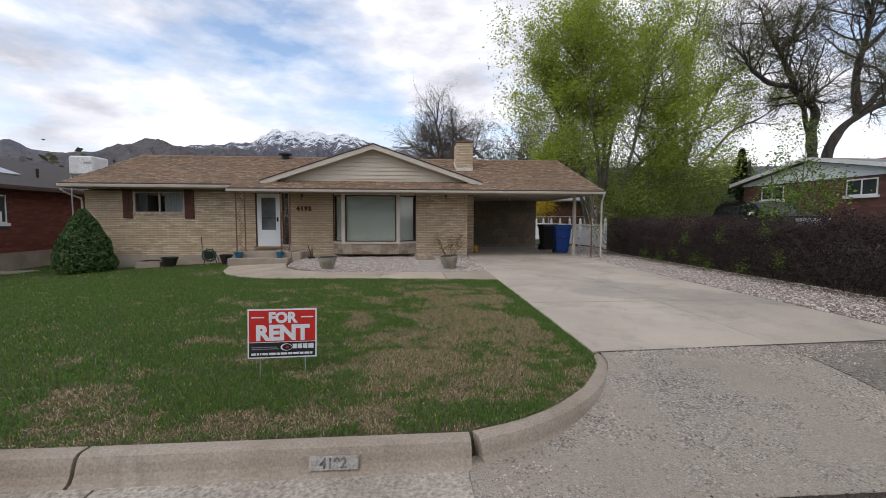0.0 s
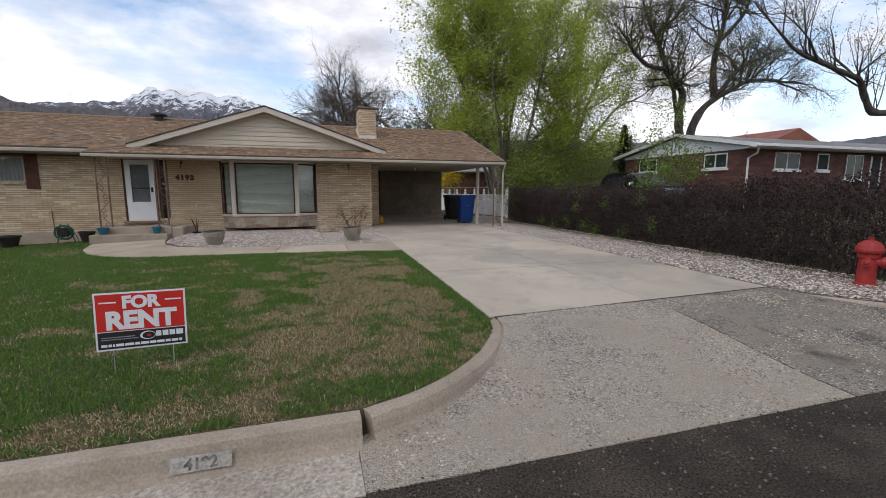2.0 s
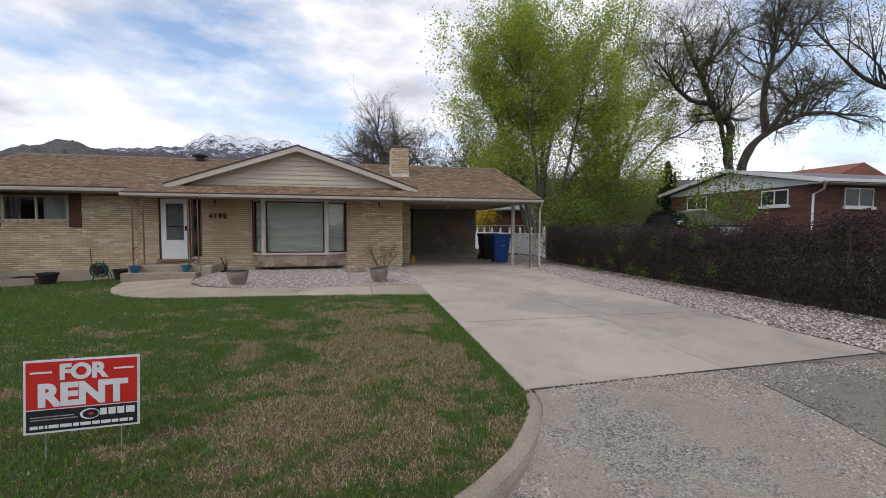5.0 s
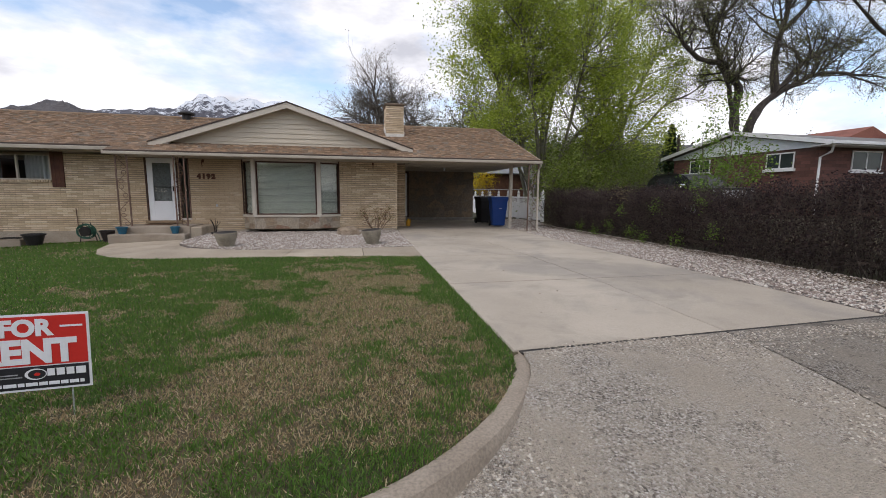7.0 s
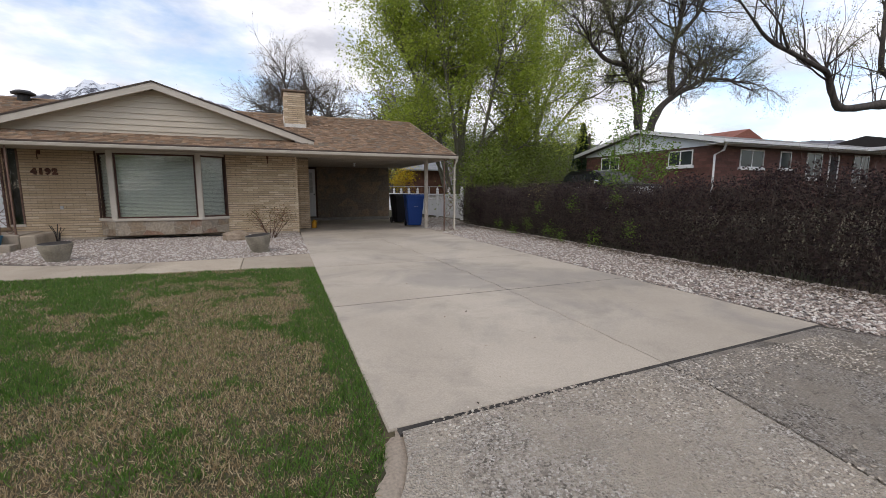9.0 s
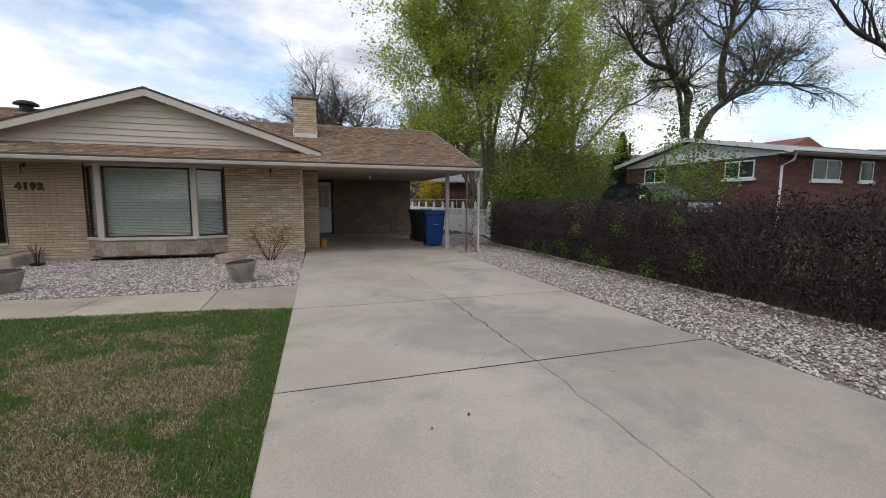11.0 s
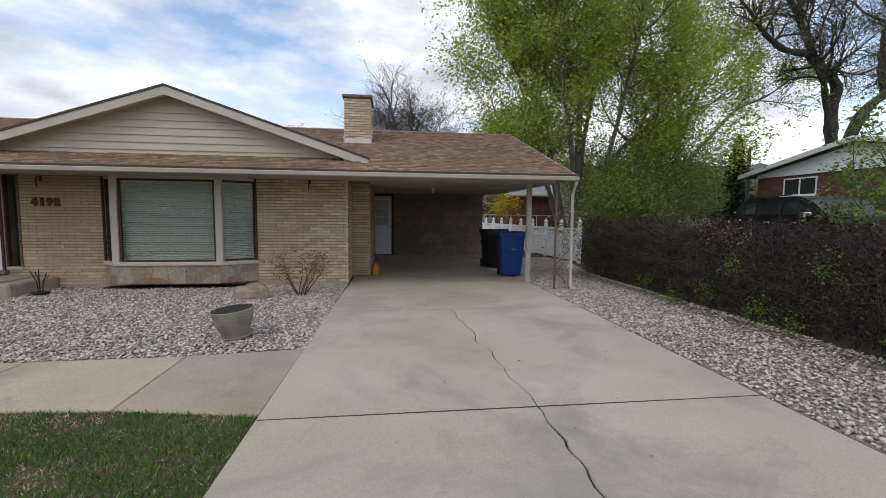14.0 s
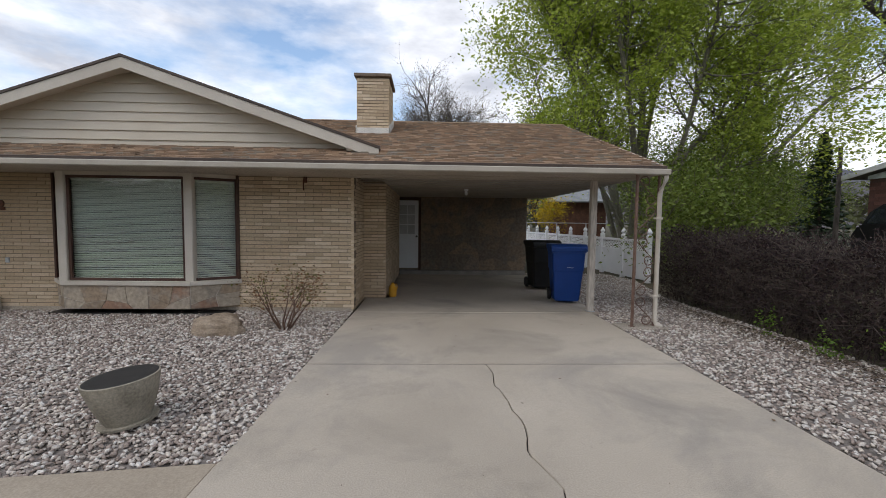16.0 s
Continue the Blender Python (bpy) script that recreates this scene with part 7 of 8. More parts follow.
# ---- parked car behind the hedge ----
def suv(at, turn):
    c = thing("car", "black sport utility vehicle with chrome mirrors parked behind the hedge", "car")
    paint = material("black_car_paint", (0.008, 0.008, 0.009), (0.012, 0.012, 0.013), 2, 40, 0.3, 0.0, grain=0.02, spec=0.22)
    bm = prism([(-2.35, 0.45), (2.3, 0.42), (2.38, 0.75), (2.3, 1.12), (1.15, 1.22), (-2.2, 1.2), (-2.38, 0.95)], "y", -0.92, 0.92)
    bmesh.ops.bevel(bm, geom=list(bm.edges), offset=0.06, segments=2, affect="EDGES")
    part("body", bm, paint, c)
    bm = prism([(-2.2, 1.1), (1.2, 1.1), (0.45, 1.66), (0.1, 1.74), (-1.7, 1.72), (-2.05, 1.55)], "y", -0.76, 0.76)
    for v in bm.verts:
        if v.co.z < 1.2:
            v.co.y *= 1.15
    bmesh.ops.bevel(bm, geom=list(bm.edges), offset=0.05, segments=2, affect="EDGES")
    cabin = part("cabin", bm, paint, c)
    tint = material("tinted_glass", (0.012, 0.014, 0.016), (0.015, 0.017, 0.02), 2, 30, 0.08, 0, grain=0.0, spec=0.35)
    for y, s in ((-0.852, -1), (0.852, 1)):
        for xa, xb, xc, xd in ((-0.15, 0.78, 0.32, -0.15), (-1.1, -0.22, -0.22, -1.1), (-2.0, -1.17, -1.17, -1.85)):
            bmw = bmesh.new()
            q = [(xa, y, 1.24), (xb, y, 1.24), (xc, y - s * 0.075, 1.58), (xd, y - s * 0.075, 1.58)]
            a1 = [bmw.verts.new(p) for p in q]
            b1 = [bmw.verts.new((p[0], p[1] + s * 0.012, p[2])) for p in q]
            bmw.faces.new(a1), bmw.faces.new(b1[::-1])
            for i in range(4):
                bmw.faces.new((a1[i], b1[i], b1[(i + 1) % 4], a1[(i + 1) % 4]))
            part("side_window", bmw, tint, cabin)
        for x in (-0.7, 0.25):
            part("door_handle", box(x, x + 0.2, y + s * 0.07, y + s * 0.1, 1.0, 1.035, 0.006), GALV, c, "chrome door handle")
        mir = part("mirror", box(0.72, 0.9, y + s * 0.06, y + s * 0.28, 1.14, 1.3, 0.03), material("chrome", (0.7, 0.7, 0.72), (0.75, 0.75, 0.77), 2, 20, 0.15, 0, metal=1.0) if s < 0 else bpy.data.materials["chrome"], c, "chrome wing mirror")
        part("roof_rail", tube([(-1.6, y * 0.8, 1.76), (-0.1, y * 0.8, 1.78)], 0.02, 6), DARK_METAL, c)
        part("headlight", box(2.2, 2.33, y * 0.98 - 0.14 if s > 0 else y * 0.98, y * 0.98 if s > 0 else y * 0.98 + 0.14, 0.92, 1.06, 0.02), GALV, c, "clear headlight")
        for x in (-1.45, 1.45):
            w = part("wheel", lathe([(0.05, -0.1), (0.33, -0.11), (0.37, -0.07), (0.37, 0.07), (0.33, 0.11), (0.05, 0.1)], 22), DARK_METAL, c)
            w.matrix_basis = pose(x, y * 0.95, 0.37, 90, 0, 0)
            rim = part("rim", lathe([(0.03, -0.11), (0.2, -0.115), (0.23, -0.10), (0.23, 0.10), (0.2, 0.115), (0.03, 0.11)], 14), GALV, w, "alloy rim")
    part("windscreen", box(-0.02, 0.02, -0.72, 0.72, -0.38, 0.38, m=pose(0.86, 0, 1.38, 0, -52, 0)), tint, cabin)
    part("grille", box(2.33, 2.40, -0.45, 0.45, 0.74, 1.04, 0.01), GALV, c)
    c.matrix_world = pose(*at, 0, 0, turn)
    return c


suv((13.65, 16.2, 0.75), -97)

# ---- hydrant ----
hyd = thing("fire_hydrant", "faded red cast iron fire hydrant beside the driveway", "fire hydrant")
HYD = material("hydrant_paint", (0.30, 0.022, 0.02), (0.37, 0.035, 0.03), 6, 60, 0.5, 0.25)
part("barrel", lathe([(0.15, 0), (0.15, 0.04), (0.115, 0.05), (0.11, 0.42), (0.13, 0.44), (0.13, 0.50), (0.115, 0.52)], 20), HYD, hyd)
part("bonnet", lathe([(0.165, 0.52), (0.17, 0.56), (0.15, 0.62), (0.10, 0.68), (0.05, 0.70), (0.035, 0.705), (0.035, 0.75)], 20), HYD, hyd)
for a, r in ((0, 0.065), (180, 0.065), (-90, 0.085)):
    n = part("nozzle", lathe([(r * 0.8, 0.08), (r * 0.8, 0.14), (r, 0.145), (r, 0.20), (r * 0.5, 0.205), (0.02, 0.235)], 14), HYD, hyd)
    n.matrix_basis = pose(0, 0, 0.38, 0, 0, a) @ pose(0, 0, 0, 0, 90, 0)
hyd.matrix_world = pose(7.06, 3.8, 0.24, 0, 0, 25)

# ---- the sign ----
sign = thing("yard_sign", "red and white rental sign on wire stakes in lawn", "sign")
RED = material("sign_red", (0.56, 0.025, 0.018), (0.60, 0.03, 0.022), 3, 60, 0.5, 0.02, grain=0.03)
SIGN_W = material("sign_white", (0.74, 0.75, 0.78), (0.78, 0.79, 0.81), 3, 60, 0.5, 0.02, grain=0.03)
SIGN_K = material("sign_black", (0.016, 0.016, 0.02), (0.022, 0.022, 0.026), 3, 60, 0.5, 0.02, grain=0.03)
part("board", box(-0.305, 0.305, 0, 0.006, 0, 0.457), SIGN_W, sign)
part("red_field", box(-0.292, 0.292, -0.002, 0, 0.152, 0.444), RED, sign, "red upper field")
part("black_field", box(-0.292, 0.292, -0.002, 0, 0.013, 0.145), SIGN_K, sign, "black lower field")
f = lambda x, z: pose(x, -0.0035, z, 90, 0, 0)
writing("lettering", "FOR", 0.13, f(0, 0.333), SIGN_W, sign, 0.0012, "CENTER", 0.0065)
writing("lettering", "RENT", 0.19, f(0, 0.172), SIGN_W, sign, 0.0012, "CENTER", 0.0095)
for x0, x1 in ((-0.27, -0.16), (0.165, 0.275)):
    part("bar", box(x0, x1, -0.0045, -0.002, 0.374, 0.385), SIGN_W, sign)
part("bar", box(0.09, 0.278, -0.0045, -0.002, 0.085, 0.128), SIGN_W, sign)
for x in (0.127, 0.175, 0.222):
    part("gap", box(x, x + 0.008, -0.006, -0.0045, 0.085, 0.128), SIGN_K, sign)
for k, (z, x0, x1) in enumerate(((0.10, -0.27, -0.05), (0.083, -0.27, -0.03))):
    part("bar", box(x0, x1, -0.0045, -0.002, z, z + 0.006), material("sign_grey", (0.3, 0.3, 0.31), (0.34, 0.34, 0.35), 3, 50) if k == 0 else bpy.data.materials["sign_grey"], sign)
x = -0.272
for w in (0.038, 0.022, 0.012, 0.05, 0.06, 0.03, 0.055, 0.04, 0.05, 0.035, 0.045, 0.02):
    part("bar", box(x, x + w, -0.0045, -0.002, 0.03, 0.05), SIGN_W, sign)
    x += w + 0.0075
for k, (r0, mt, dxx) in enumerate(((0.042, SIGN_W, 0), (0.034, SIGN_K, 0.006), (0.012, RED, 0.008))):
    lg = part("mark", lathe([(r0, -0.001), (r0, 0.001)], 18), mt, sign)
    lg.matrix_basis = pose(0.035 + dxx, -0.004 - 0.0015 * k, 0.10, 90, 0, 0) @ Matrix.Diagonal((1.25, 0.8, 1, 1))
for x in (-0.2, 0.2):
    part("stake", tube([(x, 0.012, 0.3), (x, 0.012, -0.35)], 0.004, 6), GALV, sign)
sign.matrix_world = pose(-2.30, 3.35, 0.425, -2, 0.8, 6)

# ---- pots, rocks and garden things ----
POT = material("pot_clay", (0.22, 0.195, 0.15), (0.32, 0.285, 0.225), 5, 60, 0.85, 0.3)
POT_SOIL = material("potting_soil", (0.06, 0.05, 0.04), (0.15, 0.13, 0.10), 20, 120, 0.95, 0.9)


def planter(at, lean, turn):
    p = thing("planter_pot", "round weathered grey-beige planter bowl on a saucer in the gravel", "plant pot", "planter pots")
    part("bowl", lathe([(0.165, 0.02), (0.175, 0.03), (0.235, 0.18), (0.278, 0.34), (0.288, 0.40), (0.276, 0.405), (0.268, 0.40), (0.25, 0.33)], 32), POT, p, smooth=False)
    part("rim_lining", lathe([(0.277, 0.404), (0.262, 0.40), (0.246, 0.32), (0.25, 0.32), (0.268, 0.403)], 32), DARK_METAL, p, "dark inner rim")
    part("saucer", lathe([(0.19, 0.0), (0.225, 0.005), (0.23, 0.03), (0.215, 0.032), (0.17, 0.025)], 28), POT, p)
    part("soil", lathe([(0.01, 0.325), (0.247, 0.325), (0.247, 0.34), (0.12, 0.35), (0.01, 0.345)], 24), POT_SOIL, p)
    p.matrix_world = pose(*at, 0, 0, turn) @ pose(0, 0, 0, 0, lean, 0) @ Matrix.Scale(0.92, 4)
    return p


planter((0.04, 11.75, 0.275), -6, 20)
planter((-3.5, 11.75, 0.245), -3, 70)


def small_pot(name, at, r, h, colour, label):
    p = thing(name, label, "plant pot", "small pots")
    m = material(name + "_glaze", colour, tuple(c * 1.2 for c in colour), 6, 60, 0.5, 0.1)
    part("pot", lathe([(r * 0.62, 0), (r * 0.95, h * 0.86), (r * 1.06, h * 0.87), (r * 1.06, h), (r * 0.95, h), (r * 0.9, h * 0.85)], 22), m, p)
    part("soil", lathe([(0.01, h * 0.84), (r * 0.9, h * 0.84), (r * 0.9, h * 0.88), (0.01, h * 0.9)], 16), POT_SOIL, p)
    p.location = at
    return p


small_pot("blue_pot", (-7.12, 14.66, 0.336), 0.145, 0.21, (0.02, 0.105, 0.17), "teal blue plastic pot on the porch step")
small_pot("blue_pot", (-5.72, 14.68, 0.336), 0.13, 0.21, (0.02, 0.105, 0.17), "teal blue plastic pot at the end of the porch step")
small_pot("dark_pot", (-9.85, 15.45, -0.06), 0.27, 0.36, (0.022, 0.02, 0.02), "black half-barrel pot against the brick wall")
small_pot("dark_pot", (-7.85, 15.4, 0.03), 0.22, 0.36, (0.03, 0.022, 0.022), "dark pot beside the porch steps")

well = thing("window_well", "low grey concrete window well against the foundation", "window well")
for x0, x1, y0, y1 in ((-11.0, -10.15, 15.35, 15.45), (-11.0, -10.9, 15.45, 15.98), (-10.25, -10.15, 15.45, 15.98)):
    part("well_wall", box(x0, x1, y0, y1, -0.3, 0.14, 0.012), CURB, well)
for k in range(6):
    part("grate_bar", box(-10.9, -10.25, 15.5 + 0.08 * k, 15.52 + 0.08 * k, 0.15, 0.165), DARK_METAL, well)

reel = thing("hose_reel", "coiled green garden hose on a dark reel by the wall", "garden hose")
HOSE = material("hose_rubber", (0.012, 0.07, 0.045), (0.018, 0.10, 0.065), 6, 60, 0.45, 0.1)
pts = []
for k in range(140):
    a = k * 0.32
    r = 0.20 + 0.012 * math.sin(k * 0.7) + 0.03 * (k % 40) / 40
    pts.append((r * math.cos(a), 0.10 * math.sin(k * 0.11), 0.36 + r * math.sin(a)))
part("hose", tube(pts, 0.013, 5), HOSE, reel)
part("hose_end", tube([(0.22, 0.0, 0.4), (0.34, -0.05, 0.25), (0.42, -0.1, 0.04), (0.7, -0.15, 0.02), (0.85, 0.05, 0.02)], 0.013, 5), HOSE, reel)
for x in (-0.16, 0.16):
    part("leg", tube([(x * 0.6, 0.06, 0.62), (x * 1.5, 0.1, 0.0)], 0.014, 6), DARK_METAL, reel)
part("drum", lathe([(0.02, -0.1), (0.15, -0.1), (0.15, -0.09), (0.06, -0.08), (0.06, 0.08), (0.15, 0.09), (0.15, 0.1), (0.02, 0.1)], 16), DARK_METAL, reel).matrix_basis = pose(0, 0.02, 0.36, 90, 0, 0)
reel.location = (-8.5, 15.5, 0.0)
pipe = thing("wall_pipe", "thin rusty pipe on the brick wall", "pipe")
part("pipe", tube([(-8.95, 15.97, 0.35), (-8.97, 15.97, 1.05)], 0.012, 6), IRON, pipe)
socket = thing("outdoor_socket", "small grey electric socket cover on the brick", "socket")
part("cover", box(-4.93, -4.86, 15.975, 16.0, 1.10, 1.19, 0.008), GALV, socket)

ornament = thing("garden_ornament", "small dark metal plant stand with dry stems", "ornament")
part("tray", lathe([(0.10, 0), (0.14, 0.03), (0.14, 0.05), (0.10, 0.04)], 16), DARK_METAL, ornament)
for k in range(5):
    a = k * 1.26
    part("stem", tube([(0.03 * math.cos(a), 0.03 * math.sin(a), 0.03), (0.05 * math.cos(a), 0.05 * math.sin(a), 0.25), (0.16 * math.cos(a), 0.1 * math.sin(a), 0.38 + 0.03 * k)], 0.009, 5), DARK_METAL, ornament)
ornament.location = (-4.72, 15.1, 0.275)


def rock(at, size, seed, label):
    bm = bmesh.new()
    bmesh.ops.create_icosphere(bm, subdivisions=3, radius=1)
    for v in bm.verts:
        d = 1 + 0.28 * noise.fractal(v.co * 1.1 + Vector((seed, 0, 0)), 1.0, 2.0, 4)
        v.co = Vector((v.co.x * size[0], v.co.y * size[1], v.co.z * size[2])) * d
    r = part("rock", bm, material("rock_stone", (0.22, 0.165, 0.115), (0.34, 0.27, 0.20), 7, 50, 0.9, 0.7))
    r.location = at
    return tagged(r, label, "rock")


rock((-0.60, 14.55, 0.31), (0.37, 0.27, 0.215), 3, "tan boulder lying in the gravel bed")
# dark sheet added to draw the shaded gap below the bay
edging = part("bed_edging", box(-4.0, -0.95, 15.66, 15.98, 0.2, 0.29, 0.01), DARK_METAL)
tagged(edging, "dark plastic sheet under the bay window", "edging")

rose = thing("rose_bush", "thin leafless rose bush with reddish stems", "shrub")
limbs = Limbs(66)
rng = np.random.default_rng(67)
for k in range(9):
    a = k * 0.7
    limbs.grow((0.05 * math.cos(a), 0.05 * math.sin(a), -0.02), (0.55 * math.cos(a), 0.4 * math.sin(a), 1), rng.uniform(0.45, 0.72), 0.011, 0, [(5, 0.5, 0.6, 0.1, 0.02), (4, 0.5, 0.7, 0.14, 0.0), (2, 0.5, 0.6, 0.12, 0)])
mesh_object("stem_mass", limbs.v, limbs.f, material("rose_stem", (0.09, 0.05, 0.035), (0.15, 0.09, 0.06), 9, 60, 0.8, 0.2), rose)
leaves(limbs.tips, 700, 0.036, 0.035, pieces_material("rose_leaf", [(0.16, 0.10, 0.035), (0.12, 0.12, 0.03), (0.20, 0.09, 0.04)], bump=0, translucent=0.3), rose, 68, "leaf_mass")
rose.location, rose.scale = (0.28, 14.75, 0.27), (1.3, 1.2, 1.12)
for o in (*rose.children, *hedge.children):
    o["kind"] = "stuff"

# ---- gravel ----
gravel_rng = np.random.default_rng(77)
STONE_V = [(-0.5, -0.4, -0.3), (0.45, -0.5, -0.25), (0.5, 0.42, -0.32), (-0.42, 0.5, -0.28), (-0.32, -0.3, 0.3), (0.36, -0.24, 0.22), (0.28, 0.34, 0.34), (-0.36, 0.26, 0.24)]
STONE_F = [(0, 3, 2, 1), (4, 5, 6, 7), (0, 1, 5, 4), (1, 2, 6, 5), (2, 3, 7, 6), (3, 0, 4, 7)]


def inside(poly, p):
    x, y = p[:, 0], p[:, 1]
    c = np.zeros(len(p), bool)
    for (x0, y0), (x1, y1) in zip(poly, poly[1:] + poly[:1]):
        hit = ((y0 > y) != (y1 > y)) & (x < (x1 - x0) * (y - y0) / (y1 - y0 + 1e-12) + x0)
        c ^= hit
    return c


def gravel(name, poly, per_m2, label, size=(0.024, 0.044)):
    xs, ys = zip(*poly)
    area = (max(xs) - min(xs)) * (max(ys) - min(ys))
    n = int(area * per_m2)
    p = np.stack([gravel_rng.uniform(min(xs), max(xs), n), gravel_rng.uniform(min(ys), max(ys), n)], -1)
    p = p[inside(poly, p)]
    n = len(p)
    s = gravel_rng.uniform(size[0], size[1], (n, 1)) * np.stack([gravel_rng.uniform(0.8, 1.5, n), gravel_rng.uniform(0.7, 1.1, n), gravel_rng.uniform(0.5, 0.85, n)], -1)
    z = np.maximum(land(p[:, 0], p[:, 1]), 0.246) + gravel_rng.uniform(0.0, 0.022, n) + 0.012 * np.array([noise.noise((a * 2, b * 2, 0)) for a, b in p])
    bed = part(name, prism(poly, "z", 0.1, 0.252), SOIL)
    bed.data.materials.clear()
    bed.data.materials.append(material(name + "_base", (0.15, 0.13, 0.115), (0.24, 0.21, 0.19), 8, 70, 0.95, 0.6))
    tagged(bed, label, "gravel bed", kind="structure")
    ob = scatter_mesh("gravel", STONE_V, STONE_F, np.column_stack([p, z + 0.008]), GRAVEL, random_turns(gravel_rng, n, 0.5), s)
    return tagged(ob, "crushed white and grey landscaping stones", "gravel", kind="stuff")


gravel("gravel_bed", [(1.04, 11.17)] + BACK[1:7] + [(-5.0, 13.6), (-5.02, 15.99), (1.08, 15.99)], 1000, "stone bed before the bay window")
gravel("gravel_strip", [(5.5, 4.0), (5.62, 3.66), (5.9, 3.26), (6.32, 2.82), (6.8, 2.6), (7.2, 3.2), (7.75, 4.2), (7.75, 17.6), (8.5, 20.5), (8.2, 22.0), (5.6, 22.0), (5.6, 15.9), (5.46, 15.8)], 760, "stone strip between driveway and hedge")

# ---- grass ----
grass_rng = np.random.default_rng(88)
LAWN = [(-17, 2.19), (-3.17, 2.18), (-0.70, 2.22)] + LEFT_CURB[3:] + [(0.91, 5.0), (0.94, 6.7), (0.98, 9.4)] + FRONT + [(-7.45, 14.6), (-7.5, 15.9), (-13.0, 15.9), (-14.5, 20), (-17, 20)]
GREEN = pieces_material("grass_blade", [(0.075, 0.165, 0.02), (0.10, 0.205, 0.026), (0.055, 0.13, 0.015), (0.13, 0.225, 0.036)], rough=0.6, bump=0, translucent=0.3)
STRAW = pieces_material("straw_blade", [(0.42, 0.32, 0.185), (0.33, 0.24, 0.13), (0.56, 0.455, 0.29), (0.23, 0.165, 0.085)], rough=0.8, bump=0, translucent=0.15)
BLADE_V = [(-0.5, 0, 0), (0.5, 0, 0), (0.32, 0.22, 0.62), (-0.32, 0.22, 0.62), (0, 0.55, 1.0)]


def dryness(p):
    """Where the lawn has died back: patches, a bare area by the driveway, and the strip along the kerb."""
    x, y = p[:, 0], p[:, 1]
    n1 = np.array([noise.fractal((a * 1.25, b * 1.5, 3), 0.8, 2.0, 5) for a, b in p])
    n2 = np.array([noise.noise((a * 3.4, b * 3.4, 7)) for a, b in p])
    n3 = np.array([noise.noise((a * 9.0, b * 9.0, 11)) for a, b in p])
    d = 0.12 + 0.92 * n1 + 0.52 * n2 + 0.5 * n3
    d += 0.72 * np.exp(-(((x + 0.45) / 1.1) ** 2)) * smooth_step(2.4, 3.4, y) * (1 - 0.45 * smooth_step(7.0, 9.2, y))
    d += 0.26 * smooth_step(3.4, 2.3, y) + 0.07 * smooth_step(-5.0, -2.5, x)
    d += 0.75 * np.exp(-(((x + 6.9) / 0.9) ** 2 + ((y - 12.3) / 0.9) ** 2))
    d -= 0.24 * smooth_step(-2.5, -6.5, x) + 0.14 * smooth_step(7.8, 9.2, y) * smooth_step(12, 10.5, y)
    d -= 0.62 * smooth_step(0.60, 0.84, x) * smooth_step(3.3, 4.2, y)
    return d


def lawn_points(count):
    """Blade places, thickest along the kerb and the driveway and thinning away evenly."""
    p = np.stack([grass_rng.uniform(-17, 1.1, count), grass_rng.uniform(2.1, 20, count)], -1)
    far = np.hypot(np.clip(-0.5 - p[:, 0], 0, None), np.clip(p[:, 1] - 5.0, 0, None))
    weight = 1 / (1 + (far / 3.6) ** 2)
    keep = grass_rng.uniform(0, 1, count) < weight
    p, weight = p[keep], weight[keep]
    m = inside(LAWN, p)
    return p[m], weight[m]


P, WEIGHT = lawn_points(3400000)
# a tuft of lawn between the hydrant and the kerb
VERGE = [(7.0, 2.75), (7.3, 2.5), (10.5, 2.45), (10.5, 3.3), (7.75, 4.1), (7.35, 3.5)]
extra = np.stack([grass_rng.uniform(7, 10.5, 9000), grass_rng.uniform(2.4, 4.1, 9000)], -1)
extra = extra[inside(VERGE, extra)]
P, WEIGHT = np.concatenate([P, extra]), np.concatenate([WEIGHT, np.full(len(extra), 0.4)])
D = dryness(P)
DRY = grass_rng.uniform(0, 1, len(P)) < np.clip(0.5 + 1.45 * (D - 0.47), 0.12, 0.9)
for mask, mat, nm, hi, lo in ((~DRY, GREEN, "grass", 0.052, 0.022), (DRY, STRAW, "dry_grass", 0.042, 0.014)):
    q = P[mask]
    n = len(q)
    hgt = grass_rng.uniform(lo, hi, n) * (1 + 0.25 * np.array([noise.noise((a * 2.2, b * 2.2, 1)) for a, b in q]))
    wid = grass_rng.uniform(0.0034, 0.0072, n) * WEIGHT[mask] ** -0.5
    turns = random_turns(grass_rng, n, 0.55 if mat is GREEN else 1.0)
    base = np.column_stack([q, land(q[:, 0], q[:, 1]) - 0.004])
    me_v = np.array(BLADE_V)
    v = np.repeat(me_v[None], n, 0) * np.stack([wid, hgt, hgt], -1)[:, None]
    v = np.einsum("nij,nkj->nki", turns, v) + base[:, None]
    quads = (np.array([[0, 1, 2, 3]])[None] + 5 * np.arange(n)[:, None, None]).reshape(-1, 4)
    tris = (np.array([[3, 2, 4]])[None] + 5 * np.arange(n)[:, None, None]).reshape(-1, 3)
    me = bpy.data.meshes.new(nm)
    me.vertices.add(5 * n), me.loops.add(7 * n), me.polygons.add(2 * n)
    me.vertices.foreach_set("co", v.ravel())
    me.loops.foreach_set("vertex_index", np.concatenate([quads.ravel(), tris.ravel()]))
    me.polygons.foreach_set("loop_start", np.concatenate([np.arange(n) * 4, 4 * n + np.arange(n) * 3]))
    me.update(calc_edges=True)
    me.materials.append(mat)
    tagged(new(nm, me), "short green lawn grass" if mat is GREEN else "dry straw-coloured lawn grass", "grass", kind="stuff")

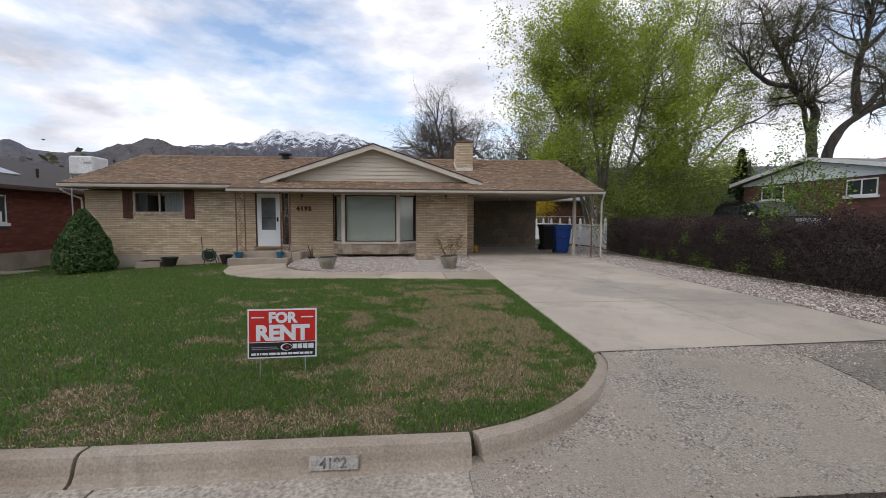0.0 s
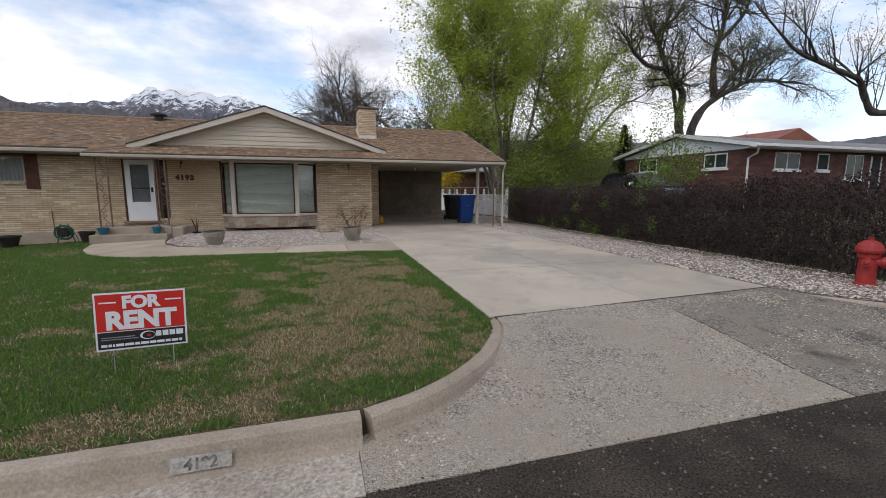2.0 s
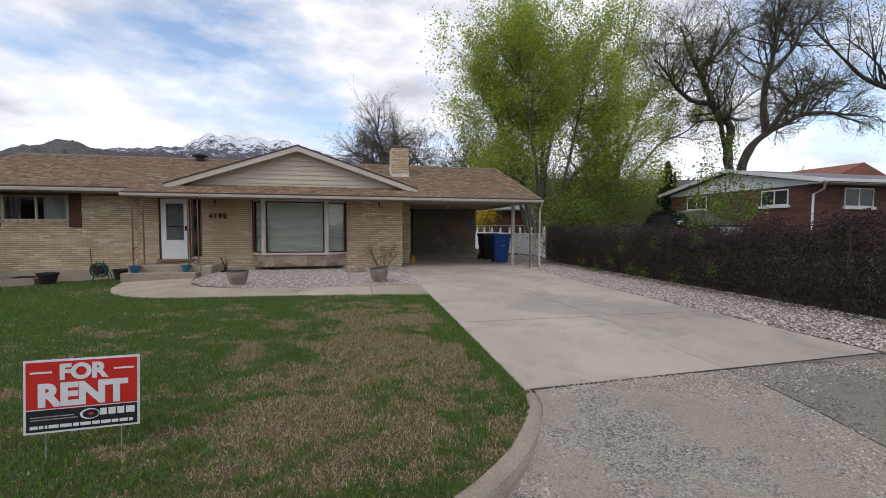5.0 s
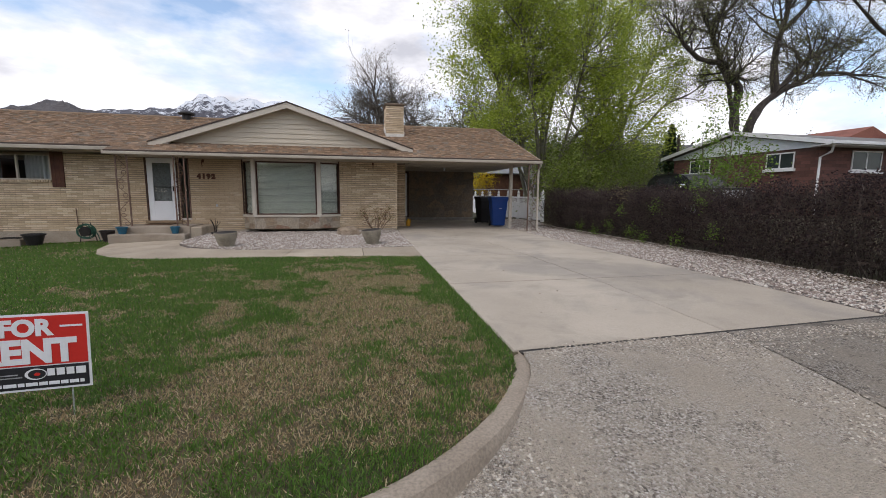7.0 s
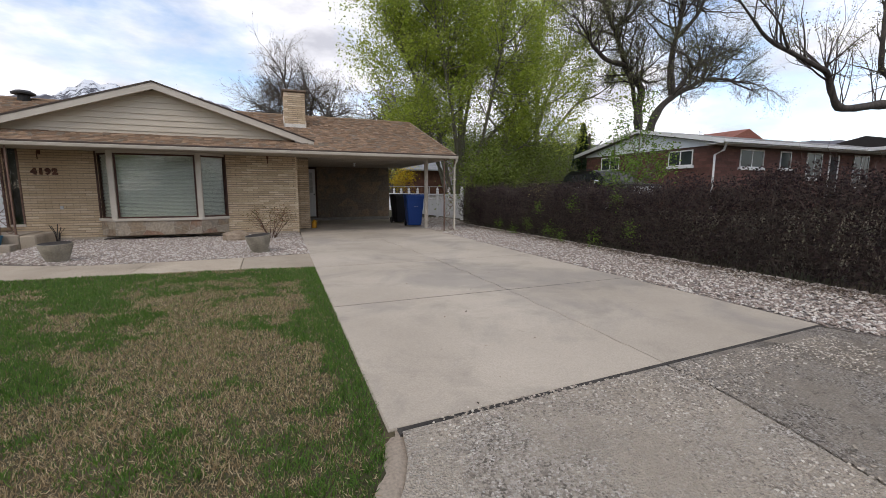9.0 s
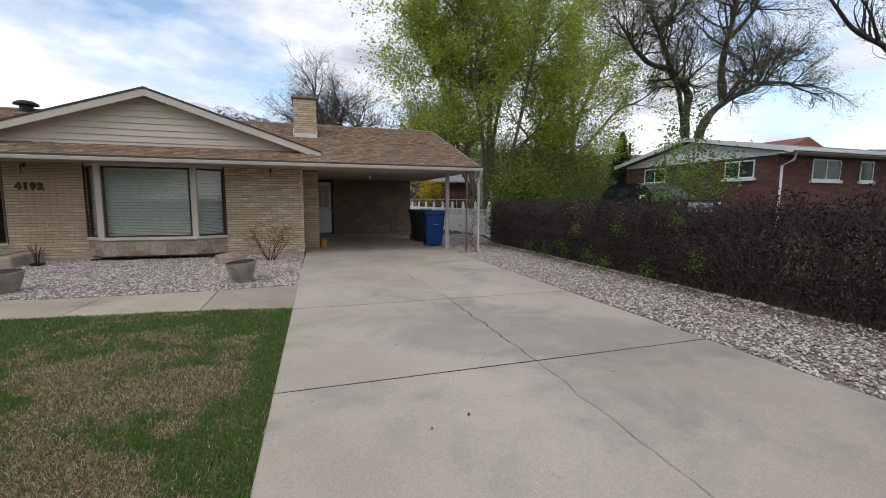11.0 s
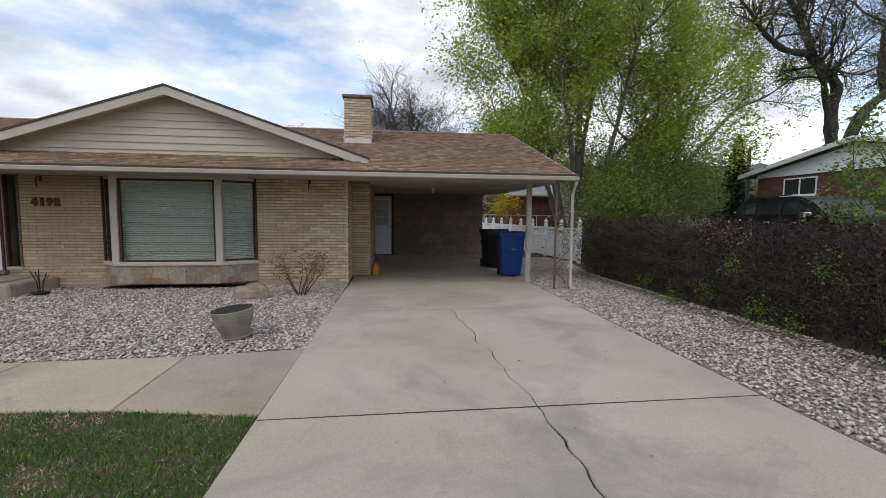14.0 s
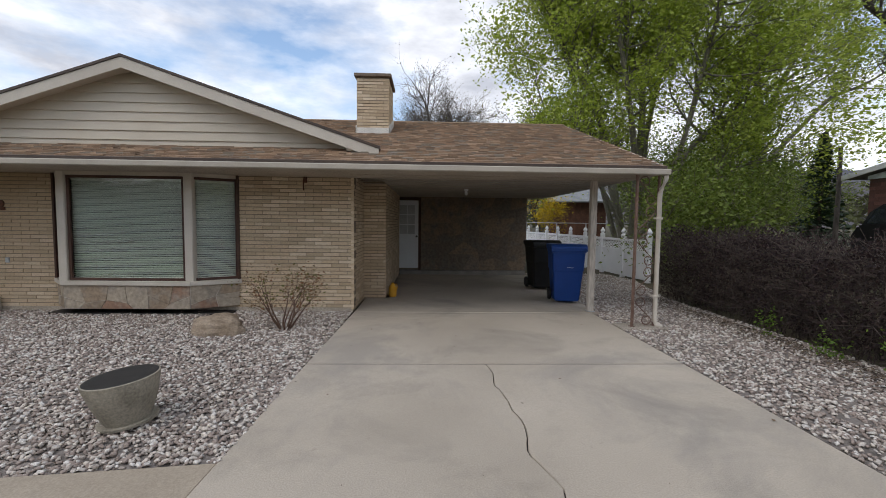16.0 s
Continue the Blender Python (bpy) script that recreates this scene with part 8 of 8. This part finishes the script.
# stones standing proud where the apron's skin has worn away
an = 30000
ap = np.stack([grass_rng.uniform(-0.6, 6.6, an), grass_rng.uniform(1.66, 3.92, an)], -1)
worn = np.array([noise.fractal((a * 0.9, b * 1.2, 21), 0.9, 2.0, 4) for a, b in ap]) + grass_rng.normal(0, 0.16, an) + 0.1 * smooth_step(1.0, 4.0, ap[:, 0])
ap = ap[(worn > 0.16) & (ap[:, 0] > [left_x(b) + 0.12 for b in ap[:, 1]]) & (ap[:, 0] < [right_x(b) - 0.1 for b in ap[:, 1]])]
az = np.array([apron_z(0, b) for b in ap[:, 1]])
chips = scatter_mesh("apron_stones", STONE_V, STONE_F, np.column_stack([ap, az + 0.001]), pieces_material("apron_stone", [(0.50, 0.44, 0.37), (0.36, 0.31, 0.255), (0.60, 0.55, 0.48), (0.24, 0.205, 0.17), (0.43, 0.37, 0.30), (0.13, 0.11, 0.095)], bump=0.2), random_turns(grass_rng, len(ap), 0.4), grass_rng.uniform(0.008, 0.021, (len(ap), 1)) * np.array([[1.2, 1.0, 0.55]]))
tagged(chips, "pale and dark pebbles bared in the worn apron", "pebbles", kind="stuff")
# mulch and dead leaves under the hedge
mn = 5200
mp = np.stack([7.55 - np.abs(grass_rng.normal(0, 0.26, mn)), grass_rng.uniform(3.9, 17.4, mn), np.full(mn, 0.284)], -1)
lv, lf = leaf_shape()
mulch = scatter_mesh("hedge_litter", lv, lf, mp, pieces_material("hedge_litter", [(0.10, 0.07, 0.05), (0.15, 0.105, 0.07), (0.06, 0.042, 0.032), (0.20, 0.15, 0.10)], bump=0), random_turns(grass_rng, mn, 0.45), grass_rng.uniform(0.02, 0.055, (mn, 1)) * np.ones((1, 3)))
tagged(mulch, "brown dead leaves along the foot of the hedge", "leaf litter", kind="stuff")

# grit along the broken edge of the street
gp = np.stack([grass_rng.uniform(-6, 9, 2600), 1.66 - np.abs(grass_rng.normal(0, 0.45, 2600)), np.full(2600, 0.09)], -1)
grit = scatter_mesh("road_grit", STONE_V, STONE_F, gp, pieces_material("road_grit", [(0.085, 0.07, 0.056), (0.12, 0.10, 0.082), (0.17, 0.145, 0.12), (0.06, 0.05, 0.042)], bump=0), random_turns(grass_rng, 2600, 0.5), grass_rng.uniform(0.006, 0.02, (2600, 1)) * np.ones((1, 3)))
tagged(grit, "loose grit and small stones along the street edge", "grit", kind="stuff")
# dead leaves and bits blown on to the concrete
lp = np.stack([grass_rng.uniform(1.0, 5.5, 70), grass_rng.uniform(2.4, 15.5, 70), np.full(70, 0.0)], -1)
lp[:, 2] = [(0.275 + 0.012 * float(smooth_step(9, 16, q[1]))) if q[1] > 3.95 else apron_z(0, q[1]) + 0.008 for q in lp]
v, f = leaf_shape()
litter = scatter_mesh("leaf_litter", v, f, lp, pieces_material("dead_leaf", [(0.10, 0.06, 0.035), (0.15, 0.10, 0.06), (0.06, 0.045, 0.03)], bump=0), random_turns(grass_rng, 70, 0.3), grass_rng.uniform(0.012, 0.042, (70, 1)) * np.ones((1, 3)))
tagged(litter, "scattered dead leaves on the driveway", "leaf litter", kind="stuff")

# number on the kerb
kerb_number = thing("kerb_number", "faded white painted panel with dark house number on the kerb", "painted number")
km = pose(-1.60, 2.016, 0.172, 72, 0, 0)
part("panel", box(-0.155, 0.155, -0.042, 0.042, -0.002, 0.0, m=km), material("faded_white", (0.31, 0.29, 0.26), (0.46, 0.44, 0.41), 14, 70, 0.9, 0.3), kerb_number)
kn = writing("digit_row", "4192", 0.085, km @ pose(0, -0.03, 0.0015), material("faded_black", (0.07, 0.07, 0.07), (0.22, 0.21, 0.2), 22, 70, 0.9), kerb_number, 0.0008, "CENTER", 0.0025)

# ---- near bricks of the wall, one by one ----
brick_cache = {}
for a, b, c, e, d in near:
    key = round(b - a, 3)
    if key not in brick_cache:
        bm = box(0, b - a, 0, 0.05, 0, BH, 0.0035)
        me = bpy.data.meshes.new("brick")
        bm.to_mesh(me)
        bm.free()
        me.materials.append(BRICK_PIECE)
        brick_cache[key] = me
    ob = new("brick", brick_cache[key])
    ob.parent = house
    ob.location = (a, WALL_Y + d, c)

# ---- pole behind the brick house ----
pole = thing("utility_pole", "dark wooden pole standing behind the brick house", "pole")
part("shaft", tube([(0, 0, -0.2), (0.02, 0, 3.0), (0.0, 0.02, 6.0)], [0.14, 0.125, 0.11], 10), BARK, pole)
part("cap", lathe([(0.10, 0), (0.13, 0.01), (0.13, 0.04), (0.02, 0.07)], 10), DARK_METAL, pole).location = (0, 0.02, 6.0)
pole.location = (27.4, 33.5, float(land(27.4, 33.5)))
